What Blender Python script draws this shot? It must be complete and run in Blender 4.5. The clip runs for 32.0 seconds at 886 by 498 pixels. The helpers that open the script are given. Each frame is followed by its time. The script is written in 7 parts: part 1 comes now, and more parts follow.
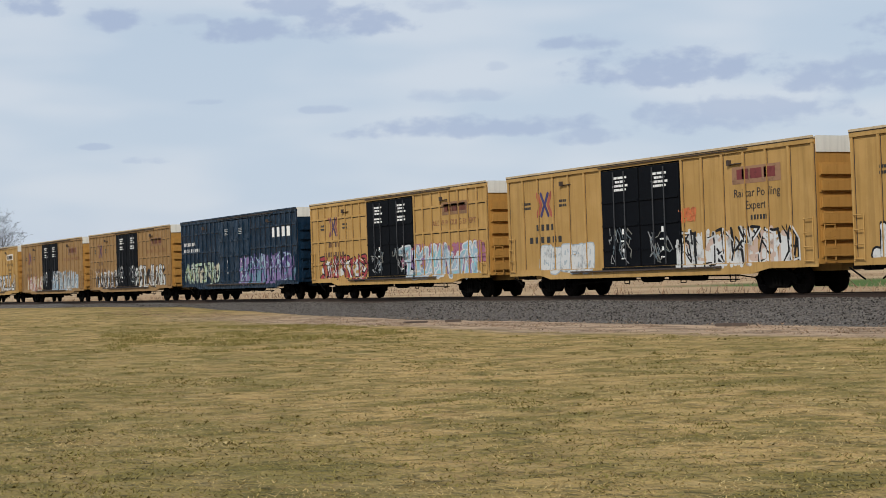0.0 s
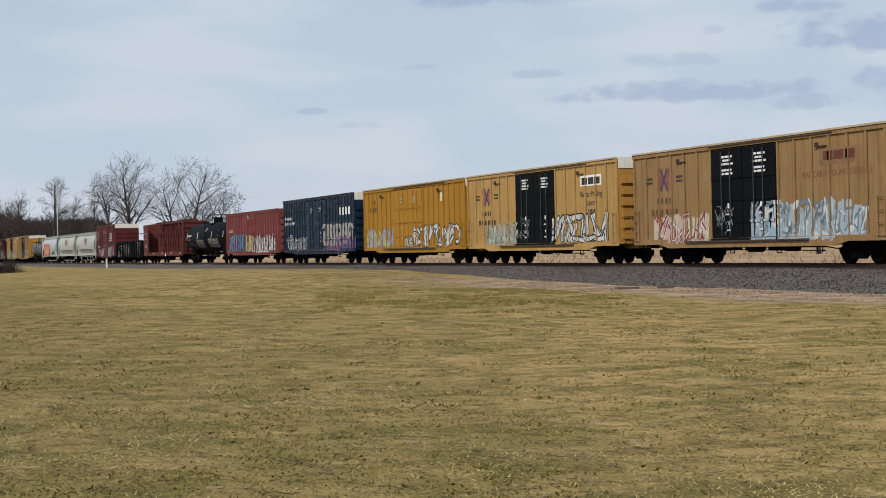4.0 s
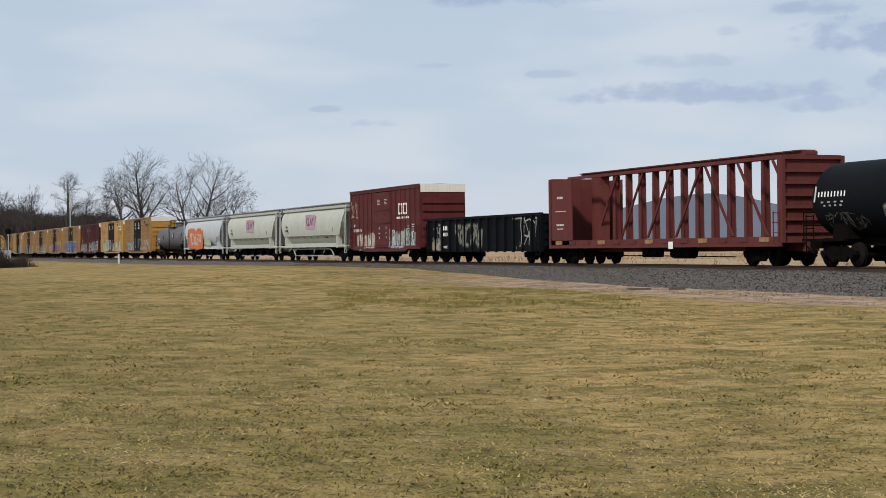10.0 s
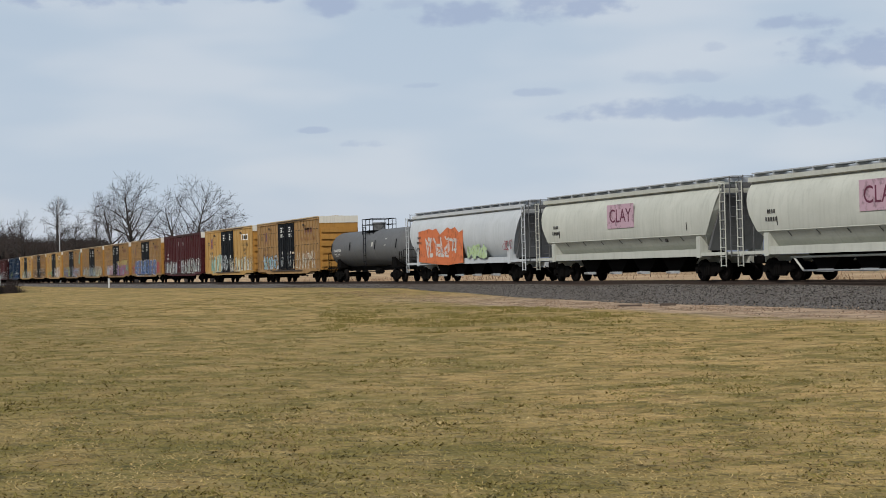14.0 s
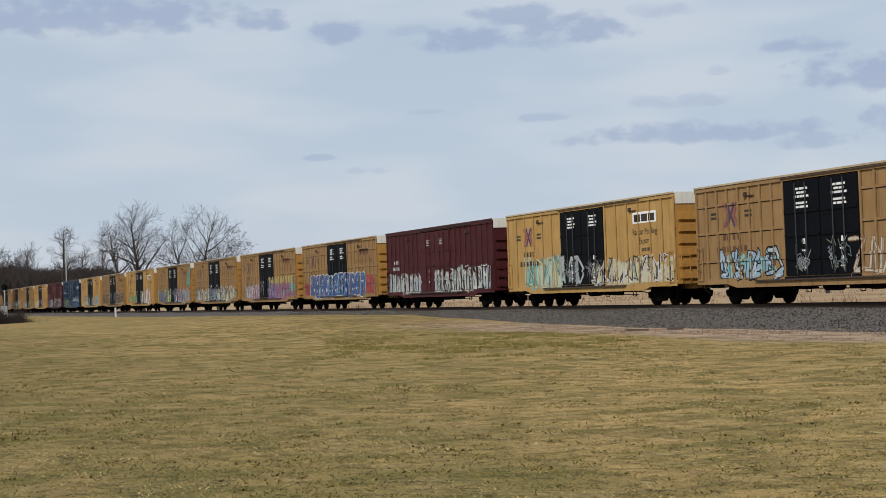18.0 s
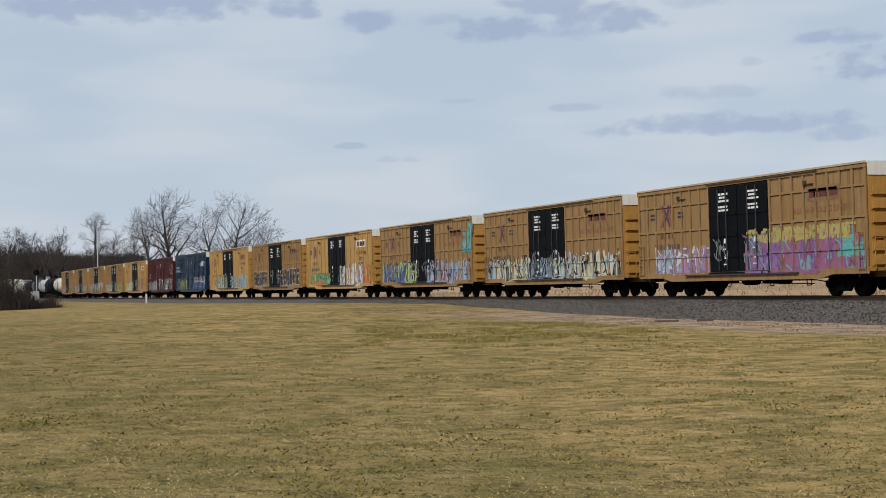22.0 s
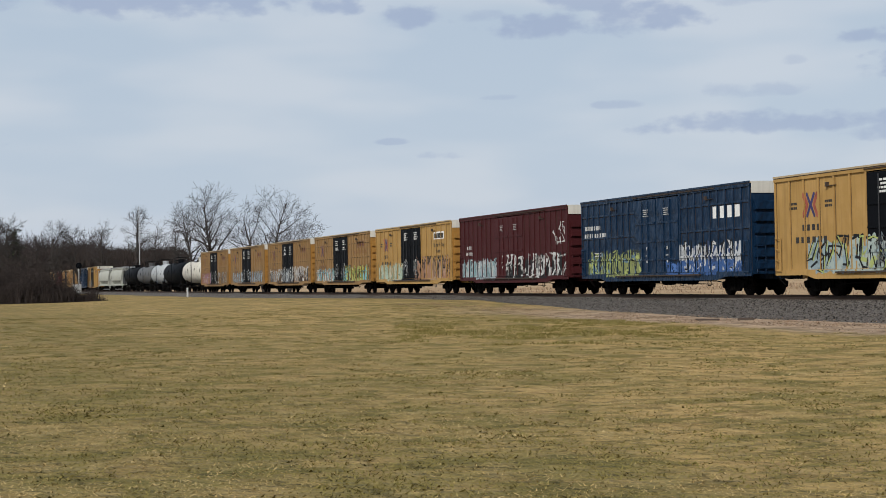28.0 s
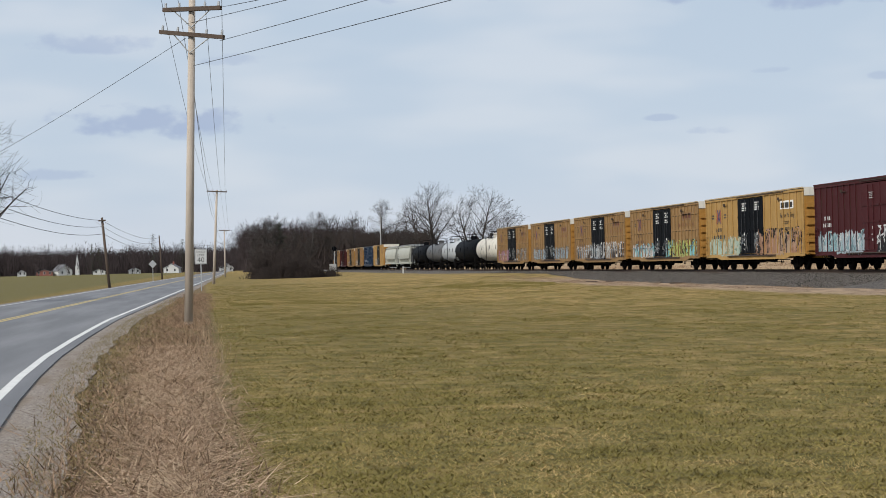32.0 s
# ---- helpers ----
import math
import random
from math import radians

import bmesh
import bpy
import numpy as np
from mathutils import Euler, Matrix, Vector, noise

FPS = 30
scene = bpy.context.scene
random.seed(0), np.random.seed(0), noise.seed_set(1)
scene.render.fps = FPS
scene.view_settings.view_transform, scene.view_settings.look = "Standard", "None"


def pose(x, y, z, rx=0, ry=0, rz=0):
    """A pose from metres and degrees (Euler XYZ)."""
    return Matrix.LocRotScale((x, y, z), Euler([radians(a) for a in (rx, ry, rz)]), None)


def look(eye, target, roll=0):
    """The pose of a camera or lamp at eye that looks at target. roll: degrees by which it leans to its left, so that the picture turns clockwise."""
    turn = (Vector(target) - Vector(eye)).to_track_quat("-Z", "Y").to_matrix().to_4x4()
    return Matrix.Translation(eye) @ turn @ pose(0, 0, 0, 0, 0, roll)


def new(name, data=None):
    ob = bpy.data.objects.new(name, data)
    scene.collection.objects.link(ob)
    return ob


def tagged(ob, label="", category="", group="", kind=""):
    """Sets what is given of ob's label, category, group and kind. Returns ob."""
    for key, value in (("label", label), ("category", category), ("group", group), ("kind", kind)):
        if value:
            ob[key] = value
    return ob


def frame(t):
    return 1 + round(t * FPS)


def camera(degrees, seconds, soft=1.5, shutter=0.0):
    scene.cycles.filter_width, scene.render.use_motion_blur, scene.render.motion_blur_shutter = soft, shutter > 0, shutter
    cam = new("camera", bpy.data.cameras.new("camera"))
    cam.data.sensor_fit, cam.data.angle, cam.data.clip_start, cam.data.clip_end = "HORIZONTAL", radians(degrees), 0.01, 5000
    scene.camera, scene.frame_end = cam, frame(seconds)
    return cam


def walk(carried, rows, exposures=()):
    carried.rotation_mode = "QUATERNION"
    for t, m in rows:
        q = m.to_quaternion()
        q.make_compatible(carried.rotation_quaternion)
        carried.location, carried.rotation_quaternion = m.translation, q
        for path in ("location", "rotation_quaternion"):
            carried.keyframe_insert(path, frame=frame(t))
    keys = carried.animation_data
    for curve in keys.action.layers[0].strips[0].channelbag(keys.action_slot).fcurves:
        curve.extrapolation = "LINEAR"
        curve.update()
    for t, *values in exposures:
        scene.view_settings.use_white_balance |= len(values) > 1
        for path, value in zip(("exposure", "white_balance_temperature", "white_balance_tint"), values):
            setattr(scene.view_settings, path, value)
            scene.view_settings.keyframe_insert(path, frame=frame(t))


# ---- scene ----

EYE = 1.65          # height of the lens over the lawn
RAIL = 0.75         # top of the rails over the lawn
TRACK = 36.15       # distance of the track's centre line
SPEED = 18.826      # metres per second
SECONDS = 32.0

# ---- camera and its walk ----
cam = camera(30.66, SECONDS, soft=0.9)


def aim(heading, pitch, lean, x, y):
    """Heading in degrees from the -x axis towards +y."""
    return pose(x, y, EYE, 90 + pitch, 0, 90 - heading) @ pose(0, 0, 0, 0, 0, -lean)


WALK = [
    (0.0, 28.35, 1.03, 1.93, 0, 0),
    (0.5, 26.45, 0.86, 1.80, 0, 0),
    (1.0, 24.78, 0.72, 1.70, 0, 0),
    (1.5, 23.40, 0.66, 1.55, 0, 0),
    (2.0, 22.25, 0.60, 1.30, 0, 0),
    (2.5, 21.49, 0.53, 1.13, 0, 0),
    (3.0, 21.13, 0.36, 1.07, 0, 0),
    (3.5, 20.97, 0.07, 1.19, 0, 0),
    (5.5, 20.59, 0.02, 1.42, 0, 0),
    (6.0, 20.73, -0.01, 1.41, 0, 0),
    (6.5, 20.98, -0.17, 1.20, 0, 0),
    (7.0, 21.11, -0.27, 0.95, 0, 0),
    (7.5, 21.01, -0.17, 0.77, 0, 0),
    (8.0, 20.77, -0.01, 0.62, 0, 0),
    (8.5, 20.58, -0.02, 0.60, 0, 0),
    (9.0, 20.53, -0.13, 0.75, 0, 0),
    (9.5, 20.47, -0.16, 0.79, 0, 0),
    (10.0, 20.40, -0.04, 0.67, 0, 0),
    (10.5, 20.38, 0.17, 0.69, 0, 0),
    (11.0, 20.38, 0.36, 0.83, 0, 0),
    (11.5, 20.36, 0.49, 1.03, 0, 0),
    (12.0, 20.16, 0.51, 1.31, 0, 0),
    (12.5, 19.91, 0.41, 1.37, 0, 0),
    (13.0, 19.97, 0.30, 1.29, 0, 0),
    (13.5, 20.43, 0.38, 1.37, 0, 0),
    (15.5, 21.01, 0.97, 1.82, 0, 0),
    (16.0, 20.84, 1.10, 1.93, 0, 0),
    (16.5, 20.61, 1.24, 2.06, 0, 0),
    (17.0, 20.42, 1.35, 2.07, 0, 0),
    (17.5, 20.41, 1.50, 2.17, 0, 0),
    (18.0, 20.57, 1.57, 2.04, 0, 0),
    (18.5, 20.85, 1.46, 1.93, 0, 0),
    (19.0, 20.86, 1.22, 1.84, 0, 0),
    (19.5, 20.56, 1.12, 1.85, 0, 0),
    (20.0, 20.23, 1.28, 1.76, 0, 0),
    (20.5, 20.02, 1.37, 1.73, 0, 0),
    (21.0, 19.84, 1.28, 1.63, 0, 0),
    (21.5, 19.66, 1.20, 1.57, 0, 0),
    (22.0, 19.49, 1.22, 1.50, 0, 0),
    (22.5, 19.28, 1.31, 1.28, 0, 0),
    (23.0, 19.06, 1.43, 1.19, 0, 0),
    (23.5, 18.92, 1.56, 1.20, 0, 0),
    (24.0, 18.85, 1.65, 1.11, 0, 0),
    (24.5, 18.80, 1.69, 1.08, 0, 0),
    (25.0, 18.64, 1.71, 1.05, 0, 0),
    (25.5, 18.40, 1.71, 0.99, 0, 0),
    (27.5, 17.95, 1.28, 1.01, 0, 0),
    (28.0, 18.06, 1.12, 1.02, 0, 0),
    (28.5, 18.17, 0.99, 1.16, 0, 0),
    (29.0, 18.18, 0.77, 1.23, 0, 0),
    (29.6, 17.50, 0.55, 1.28, 2.00, 0.00),
    (30.0, 15.30, 0.47, 1.35, 13.00, -0.25),
    (30.5, 12.13, 0.42, 1.40, 31.00, -0.65),
    (31.0, 10.50, 0.46, 1.41, 47.00, -1.00),
    (31.5, 9.08, 0.47, 1.43, 58.00, -1.20),
    (32.0, 8.52, 0.52, 1.34, 64.00, -1.30),
]
walk(cam, [(t, aim(h, p, l, x, y)) for t, h, p, l, x, y in WALK],
     exposures=[(0.0, 0.08), (3.0, 0.04), (9.0, 0.08), (11.0, 0.07), (13.0, 0.0), (28.0, -0.02), (30.0, 0.03), (32.0, 0.11)])

# ---- light ----


class Nodes:
    """Short-hand for building node trees."""

    def __init__(self, tree):
        self.t = tree
        tree.nodes.clear()

    def n(self, kind, **kw):
        node = self.t.nodes.new(kind)
        for k, v in kw.items():
            if k == "op":
                node.operation = v
            elif k == "dtype":
                node.data_type = v
            elif k == "blend":
                node.blend_type = v
            elif k == "clampit":
                node.use_clamp = v
        return node

    def put(self, node, key, v):
        if isinstance(v, bpy.types.NodeSocket):
            self.t.links.new(v, node.inputs[key])
        else:
            node.inputs[key].default_value = v

    def math(self, op, a, b=0.0, c=0.0, clampit=False):
        m = self.n("ShaderNodeMath", op=op, clampit=clampit)
        self.put(m, 0, a), self.put(m, 1, b), self.put(m, 2, c)
        return m.outputs[0]

    def mix(self, fac, a, b, blend="MIX"):
        m = self.n("ShaderNodeMix", dtype="RGBA", blend=blend)
        self.put(m, 0, fac)
        self.put(m, 6, a if isinstance(a, bpy.types.NodeSocket) else (*a, 1))
        self.put(m, 7, b if isinstance(b, bpy.types.NodeSocket) else (*b, 1))
        return m.outputs[2]

    def noise(self, vec, scale, detail=3.0, rough=0.55):
        m = self.n("ShaderNodeTexNoise")
        if vec is not None:
            self.put(m, "Vector", vec)
        self.put(m, "Scale", scale), self.put(m, "Detail", detail), self.put(m, "Roughness", rough)
        return m.outputs["Fac"]

    def ramp(self, v, lo, hi):
        m = self.n("ShaderNodeMapRange")
        m.interpolation_type = "SMOOTHSTEP"
        self.put(m, "Value", v), self.put(m, "From Min", lo), self.put(m, "From Max", hi)
        return m.outputs[0]

    def stretch(self, vec, sx, sy, sz):
        m = self.n("ShaderNodeMapping")
        self.put(m, "Vector", vec)
        m.inputs["Scale"].default_value = (sx, sy, sz)
        return m.outputs[0]


SUN_TURN, SUN_HIGH = 311.0, 38.0   # degrees: compass way of the sun (from +x, anticlockwise) and its height
world = bpy.data.worlds.new("sky")
scene.world = world
world.use_nodes = True
W = Nodes(world.node_tree)
sky = W.n("ShaderNodeTexSky")
sky.sky_type, sky.sun_disc = "NISHITA", False
sky.sun_elevation, sky.sun_rotation = radians(SUN_HIGH), radians(90 - SUN_TURN)
sky.air_density, sky.dust_density = 1.0, 2.0
way = W.n("ShaderNodeTexCoord").outputs["Generated"]
sep = W.n("ShaderNodeSeparateXYZ")
W.put(sep, 0, way)
sx, sy, sz = sep.outputs
az = W.math("MULTIPLY", W.math("ARCTAN2", sy, W.math("MULTIPLY", sx, -1.0)), 57.2958)
el = W.math("MULTIPLY", W.math("ARCSINE", sz), 57.2958)
both = W.n("ShaderNodeCombineXYZ")
W.put(both, 0, W.math("MULTIPLY", az, 0.35)), W.put(both, 1, el)
flat = both.outputs[0]
# a high thin veil, paler towards the horizon, over the blue
veil = W.mix(W.ramp(el, 0.0, 14.0), (0.525, 0.61, 0.72), (0.46, 0.56, 0.68))
veil = W.mix(W.ramp(el, 14.0, 70.0), veil, (0.52, 0.57, 0.66))
streak = W.ramp(W.noise(W.stretch(flat, 0.35, 0.45, 1), 1.0, 2.5, 0.45), 0.38, 0.66)
veil = W.mix(W.math("MULTIPLY", streak, 0.55), veil, (0.67, 0.71, 0.77))
low = W.math("SUBTRACT", 1.0, W.ramp(el, 0.3, 3.2))
veil = W.mix(W.math("MULTIPLY", low, 0.6), veil, (0.64, 0.675, 0.745))
base = W.mix(0.92, W.mix(1.0, sky.outputs[0], (0.10, 0.10, 0.10), "MULTIPLY"), veil)
# grey cloud patches, lumpy on top and flatter below: azimuth, elevation, half width, half height, weight
CLOUDS = [(25.4, 9.2, 1.7, 0.6, 1.0), (23.4, 9.75, 1.5, 0.38, 0.9), (21.9, 8.95, 2.0, 0.42, 1.0), (19.6, 9.3, 0.7, 0.2, 0.5), (17.05, 9.4, 1.2, 0.42, 1.0), (14.5, 9.8, 0.9, 0.36, 1.0),
          (33.5, 8.15, 1.35, 0.26, 0.9), (36.65, 7.08, 3.3, 0.62, 1.0), (42.1, 6.5, 1.8, 0.55, 0.9), (43.6, 6.9, 1.2, 0.4, 0.8), (29.8, 5.33, 4.1, 0.36, 0.85), (33.6, 4.88, 1.2, 0.32, 0.7),
          (38.8, 5.4, 3.6, 0.58, 0.75), (29.0, 6.45, 1.5, 0.26, 0.45), (24.2, 6.08, 0.9, 0.15, 0.55), (30.4, 7.4, 0.4, 0.16, 0.4), (16.3, 4.95, 0.5, 0.11, 0.6), (17.95, 4.45, 0.7, 0.16, 0.6),
          (28.4, 9.6, 1.0, 0.25, 0.5), (8.6, 10.1, 4.8, 0.7, 1.0), (20.1, 6.45, 0.6, 0.1, 0.4), (46.5, 8.0, 3.0, 0.7, 0.9), (52.0, 6.0, 3.5, 0.5, 0.9), (-1.2, 5.2, 3.0, 0.5, 1.0), (-5.2, 3.4, 1.3, 0.2, 0.6), (1.2, 7.3, 1.0, 0.2, 0.5), (-3.6, 7.9, 1.7, 0.32, 0.7),
          (2.0, 12.5, 4.0, 0.7, 0.9), (20.0, 13.5, 5.0, 0.8, 0.9), (34.0, 12.5, 4.0, 0.7, 0.9)]
lumps = W.n("ShaderNodeCombineXYZ")
W.put(lumps, 0, W.math("MULTIPLY", az, 0.85)), W.put(lumps, 1, W.math("MULTIPLY", el, 1.5))
edge = W.math("SUBTRACT", W.noise(lumps.outputs[0], 1.0, 5.0, 0.52), 0.5)
grey = 0.0
for a0, e0, wa, we, weight in CLOUDS:
    da = W.math("DIVIDE", W.math("SUBTRACT", az, a0), wa * 1.12)
    de = W.math("DIVIDE", W.math("SUBTRACT", el, e0 - 0.25 * we), we * 1.25)
    de = W.math("MAXIMUM", de, W.math("MULTIPLY", de, -1.5))
    r2 = W.math("ADD", W.math("MULTIPLY", da, da), W.math("MULTIPLY", de, de))
    m = W.ramp(W.math("ADD", W.math("SUBTRACT", 1.0, r2), W.math("MULTIPLY", edge, 4.4)), -0.40, 0.95)
    grey = W.math("MAXIMUM", grey, W.math("MULTIPLY", m, weight))
base = W.mix(W.math("MULTIPLY", grey, 0.80), base, (0.355, 0.435, 0.60))
bg = W.n("ShaderNodeBackground")
W.put(bg, "Color", base), W.put(bg, "Strength", 1.0)
wout = W.n("ShaderNodeOutputWorld")
W.t.links.new(bg.outputs[0], wout.inputs[0])

sun = new("sun", bpy.data.lights.new("sun", "SUN"))
sun.data.energy, sun.data.angle, sun.data.color = 3.1, radians(5), (1.0, 0.95, 0.87)
_c, _s = math.cos(radians(SUN_HIGH)), math.sin(radians(SUN_HIGH))
sun.matrix_world = look((_c * math.cos(radians(SUN_TURN)) * 50, _c * math.sin(radians(SUN_TURN)) * 50, _s * 50), (0, 0, 0))

# ---- materials ----


def material(name, build):
    m = bpy.data.materials.new(name)
    m.use_nodes = True
    N = Nodes(m.node_tree)
    out, sh = N.n("ShaderNodeOutputMaterial"), N.n("ShaderNodeBsdfPrincipled")
    N.t.links.new(sh.outputs[0], out.inputs[0])
    build(N, sh, N.n("ShaderNodeTexCoord").outputs["Object"])
    return m


def bump(N, sh, height, strength, distance):
    b = N.n("ShaderNodeBump")
    N.put(b, "Strength", strength), N.put(b, "Distance", distance), N.put(b, "Height", height)
    N.put(sh, "Normal", b.outputs[0])


def painted(name, colour, rough=0.5, fade=0.25, rust=0.5, grime=0.5, metallic=0.0, sheen=0.16, dents=0.25):
    """Weathered paint on steel: fading, rust specks, streaks of grime running down, shallow dents."""
    def build(N, sh, co):
        info = N.n("ShaderNodeObjectInfo").outputs["Random"]
        pale = [min(1, c * 1.2 + 0.05 * max(colour)) for c in colour]
        c = N.mix(N.math("MULTIPLY", N.ramp(N.noise(co, 0.7, 4.0), 0.35, 0.7), fade * 2), colour, pale)
        c = N.mix(N.math("MULTIPLY", info, 0.30), c, [k * 0.72 + 0.001 for k in colour])
        streaks = N.ramp(N.noise(N.stretch(co, 5.0, 5.0, 0.35), 1.0, 4.0, 0.6), 0.45, 0.72)
        c = N.mix(N.math("MULTIPLY", streaks, 0.55 * grime), c, [k * 0.38 + 0.001 for k in colour])
        spots = N.ramp(N.noise(co, 3.3, 6.0, 0.7), 0.62, 0.72)
        c = N.mix(N.math("MULTIPLY", spots, 0.7 * rust), c, [0.25 * k + 0.35 * d for k, d in zip(colour, (0.10, 0.045, 0.022))])
        fine = N.noise(co, 22.0, 3.0)
        c = N.mix(N.math("MULTIPLY", fine, 0.16), c, [k * 0.5 for k in colour])
        N.put(sh, "Base Color", c)
        N.put(sh, "Roughness", N.math("ADD", rough, N.math("MULTIPLY", fine, 0.2)))
        N.put(sh, "Metallic", metallic), N.put(sh, "Specular IOR Level", sheen)
        if dents > 0.3:
            bump(N, sh, N.noise(N.stretch(co, 1.6, 1.6, 1.0), 1.0, 2.0), dents, 0.25)
        else:
            bump(N, sh, N.noise(co, 6.0, 3.0), dents, 0.02)
    return material(name, build)


def plain(name, colour, rough=0.7, vary=0.2, scale=8.0, metallic=0.0):
    def build(N, sh, co):
        f = N.noise(co, scale, 4.0)
        c = N.mix(f, [k * (1 - vary) for k in colour], [min(1, k * (1 + vary)) for k in colour])
        N.put(sh, "Base Color", c), N.put(sh, "Roughness", rough), N.put(sh, "Metallic", metallic)
    return material(name, build)


def lawn_build(N, sh, co):
    sep = N.n("ShaderNodeSeparateXYZ")
    N.put(sep, 0, co)
    x, y, z = sep.outputs
    big = N.ramp(N.noise(N.stretch(co, 0.07, 0.16, 1), 1.0, 3.0), 0.40, 0.60)
    mid = N.ramp(N.noise(N.stretch(co, 0.34, 0.62, 1), 1.0, 4.0, 0.6), 0.40, 0.62)
    small = N.noise(co, 5.0, 4.0, 0.65)
    fine = N.noise(co, 15.0, 3.0, 0.6)
    straw, green, brown = (0.450, 0.300, 0.120), (0.178, 0.148, 0.046), (0.320, 0.196, 0.086)
    c = N.mix(N.math("ADD", N.math("ADD", N.math("MULTIPLY", big, 0.34), N.math("MULTIPLY", mid, 0.46)), N.math("MULTIPLY", N.ramp(x, -24.0, 20.0), 0.22), clampit=True), straw, green)
    c = N.mix(N.math("MULTIPLY", N.ramp(N.noise(N.stretch(co, 0.7, 0.9, 1), 1.0, 5.0, 0.65), 0.50, 0.66), 0.55), c, brown)
    clump = N.ramp(N.noise(N.stretch(co, 2.6, 2.0, 1), 1.0, 4.0, 0.62), 0.48, 0.66)
    c = N.mix(N.math("MULTIPLY", clump, 0.75), c, (0.150, 0.114, 0.036))
    pale = N.ramp(N.noise(N.stretch(co, 0.8, 1.8, 1), 1.7, 4.0, 0.60), 0.50, 0.66)
    c = N.mix(N.math("MULTIPLY", pale, 0.5), c, (0.450, 0.328, 0.152))
    c = N.mix(N.math("MULTIPLY", N.ramp(fine, 0.40, 0.75), 0.40), c, (0.115, 0.094, 0.040))
    c = N.mix(N.math("MULTIPLY", N.ramp(fine, 0.50, 0.28), 0.25), c, (0.43, 0.315, 0.155))
    c = N.mix(N.math("MULTIPLY", N.ramp(y, 14.0, 2.0), 0.42), c, (0.125, 0.106, 0.038))
    fleck = N.ramp(N.noise(N.stretch(co, 1.5, 1.2, 1), 1.0, 4.0, 0.62), 0.48, 0.68)
    c = N.mix(N.math("MULTIPLY", fleck, 0.60), c, (0.150, 0.110, 0.040))
    sward = N.ramp(N.noise(N.stretch(co, 0.9, 0.75, 1), 1.0, 5.0, 0.62), 0.50, 0.60)
    c = N.mix(N.math("MULTIPLY", sward, 0.72), c, (0.122, 0.104, 0.030))
    # thicker green growth towards the bend of the road
    lush = N.ramp(N.noise(N.stretch(co, 1.6, 1.2, 1), 1.0, 5.0, 0.66), 0.46, 0.58)
    c = N.mix(N.math("MULTIPLY", N.math("MULTIPLY", lush, N.ramp(x, -12.0, 30.0)), 0.62), c, (0.088, 0.079, 0.022))
    # bare dry soil along the foot of the ballast
    toe = N.math("MULTIPLY", N.ramp(N.math("ADD", y, N.math("ADD", N.math("MULTIPLY", small, 2.2), N.math("MULTIPLY", N.noise(N.stretch(co, 0.16, 0.3, 1), 1.0, 4.0, 0.6), 5.0))), 27.2, 29.6), N.ramp(x, -84.0, -60.0))
    streaky = N.noise(N.stretch(co, 0.45, 2.4, 1), 1.0, 5.0, 0.68)
    c = N.mix(N.math("MULTIPLY", toe, 0.85), c, N.mix(N.ramp(streaky, 0.40, 0.60), (0.20, 0.145, 0.110), (0.45, 0.33, 0.235)))
    # brown dead growth on the verge between road and lawn
    verge = N.math("MULTIPLY", N.ramp(N.math("ADD", y, N.math("MULTIPLY", small, 0.7)), -0.45, -0.85), N.ramp(y, -4.2, -3.2))
    c = N.mix(N.math("MULTIPLY", verge, 0.7), c, N.mix(N.ramp(small, 0.42, 0.6), (0.105, 0.070, 0.047), (0.225, 0.150, 0.092)))
    # the dry field behind the track
    back = N.ramp(y, 42.0, 46.0)
    field = N.mix(N.ramp(N.noise(N.stretch(co, 0.02, 0.05, 1), 1.0, 3.0), 0.4, 0.6), (0.44, 0.315, 0.19), (0.33, 0.225, 0.13))
    field = N.mix(N.math("MULTIPLY", N.ramp(N.noise(N.stretch(co, 0.5, 1.2, 1), 1.0, 5.0, 0.7), 0.5, 0.64), 0.6), field, (0.17, 0.115, 0.06))
    field = N.mix(N.math("MULTIPLY", N.ramp(y, 70.0, 74.0), N.ramp(x, -110.0, -90.0)), field, (0.07, 0.115, 0.03))
    c = N.mix(back, c, field)
    # green meadow over the road
    c = N.mix(N.ramp(y, -12.0, -14.0), c, N.mix(small, (0.110, 0.099, 0.038), (0.185, 0.155, 0.068)))
    c = N.mix(N.math("MULTIPLY", N.ramp(x, -12.0, 30.0), 0.14), c, (0.115, 0.092, 0.036))
    N.put(sh, "Base Color", c), N.put(sh, "Roughness", 0.95)
    N.put(sh, "Specular IOR Level", 0.1)
    tuss = N.noise(N.stretch(co, 3.4, 3.4, 1), 1.0, 3.0, 0.55)
    h = N.math("ADD", N.math("MULTIPLY", tuss, 2.4), N.math("ADD", N.math("ADD", N.math("MULTIPLY", small, 0.7), N.math("MULTIPLY", clump, 0.8)), N.math("MULTIPLY", fine, 0.2)))
    bump(N, sh, h, 1.0, 0.06)


def ballast_build(N, sh, co):
    v = N.n("ShaderNodeTexVoronoi")
    N.put(v, "Vector", co), N.put(v, "Scale", 14.0)
    shade = N.n("ShaderNodeSeparateColor")
    N.put(shade, 0, v.outputs["Color"])
    c = N.mix(shade.outputs[0], (0.020, 0.018, 0.016), (0.150, 0.132, 0.118))
    dirt = N.ramp(N.noise(N.stretch(co, 0.25, 0.9, 1), 1.0, 4.0), 0.45, 0.7)
    c = N.mix(N.math("MULTIPLY", dirt, 0.3), c, (0.05, 0.040, 0.033))
    N.put(sh, "Base Color", c), N.put(sh, "Roughness", 0.9)
    bump(N, sh, v.outputs["Distance"], 0.9, 0.05)


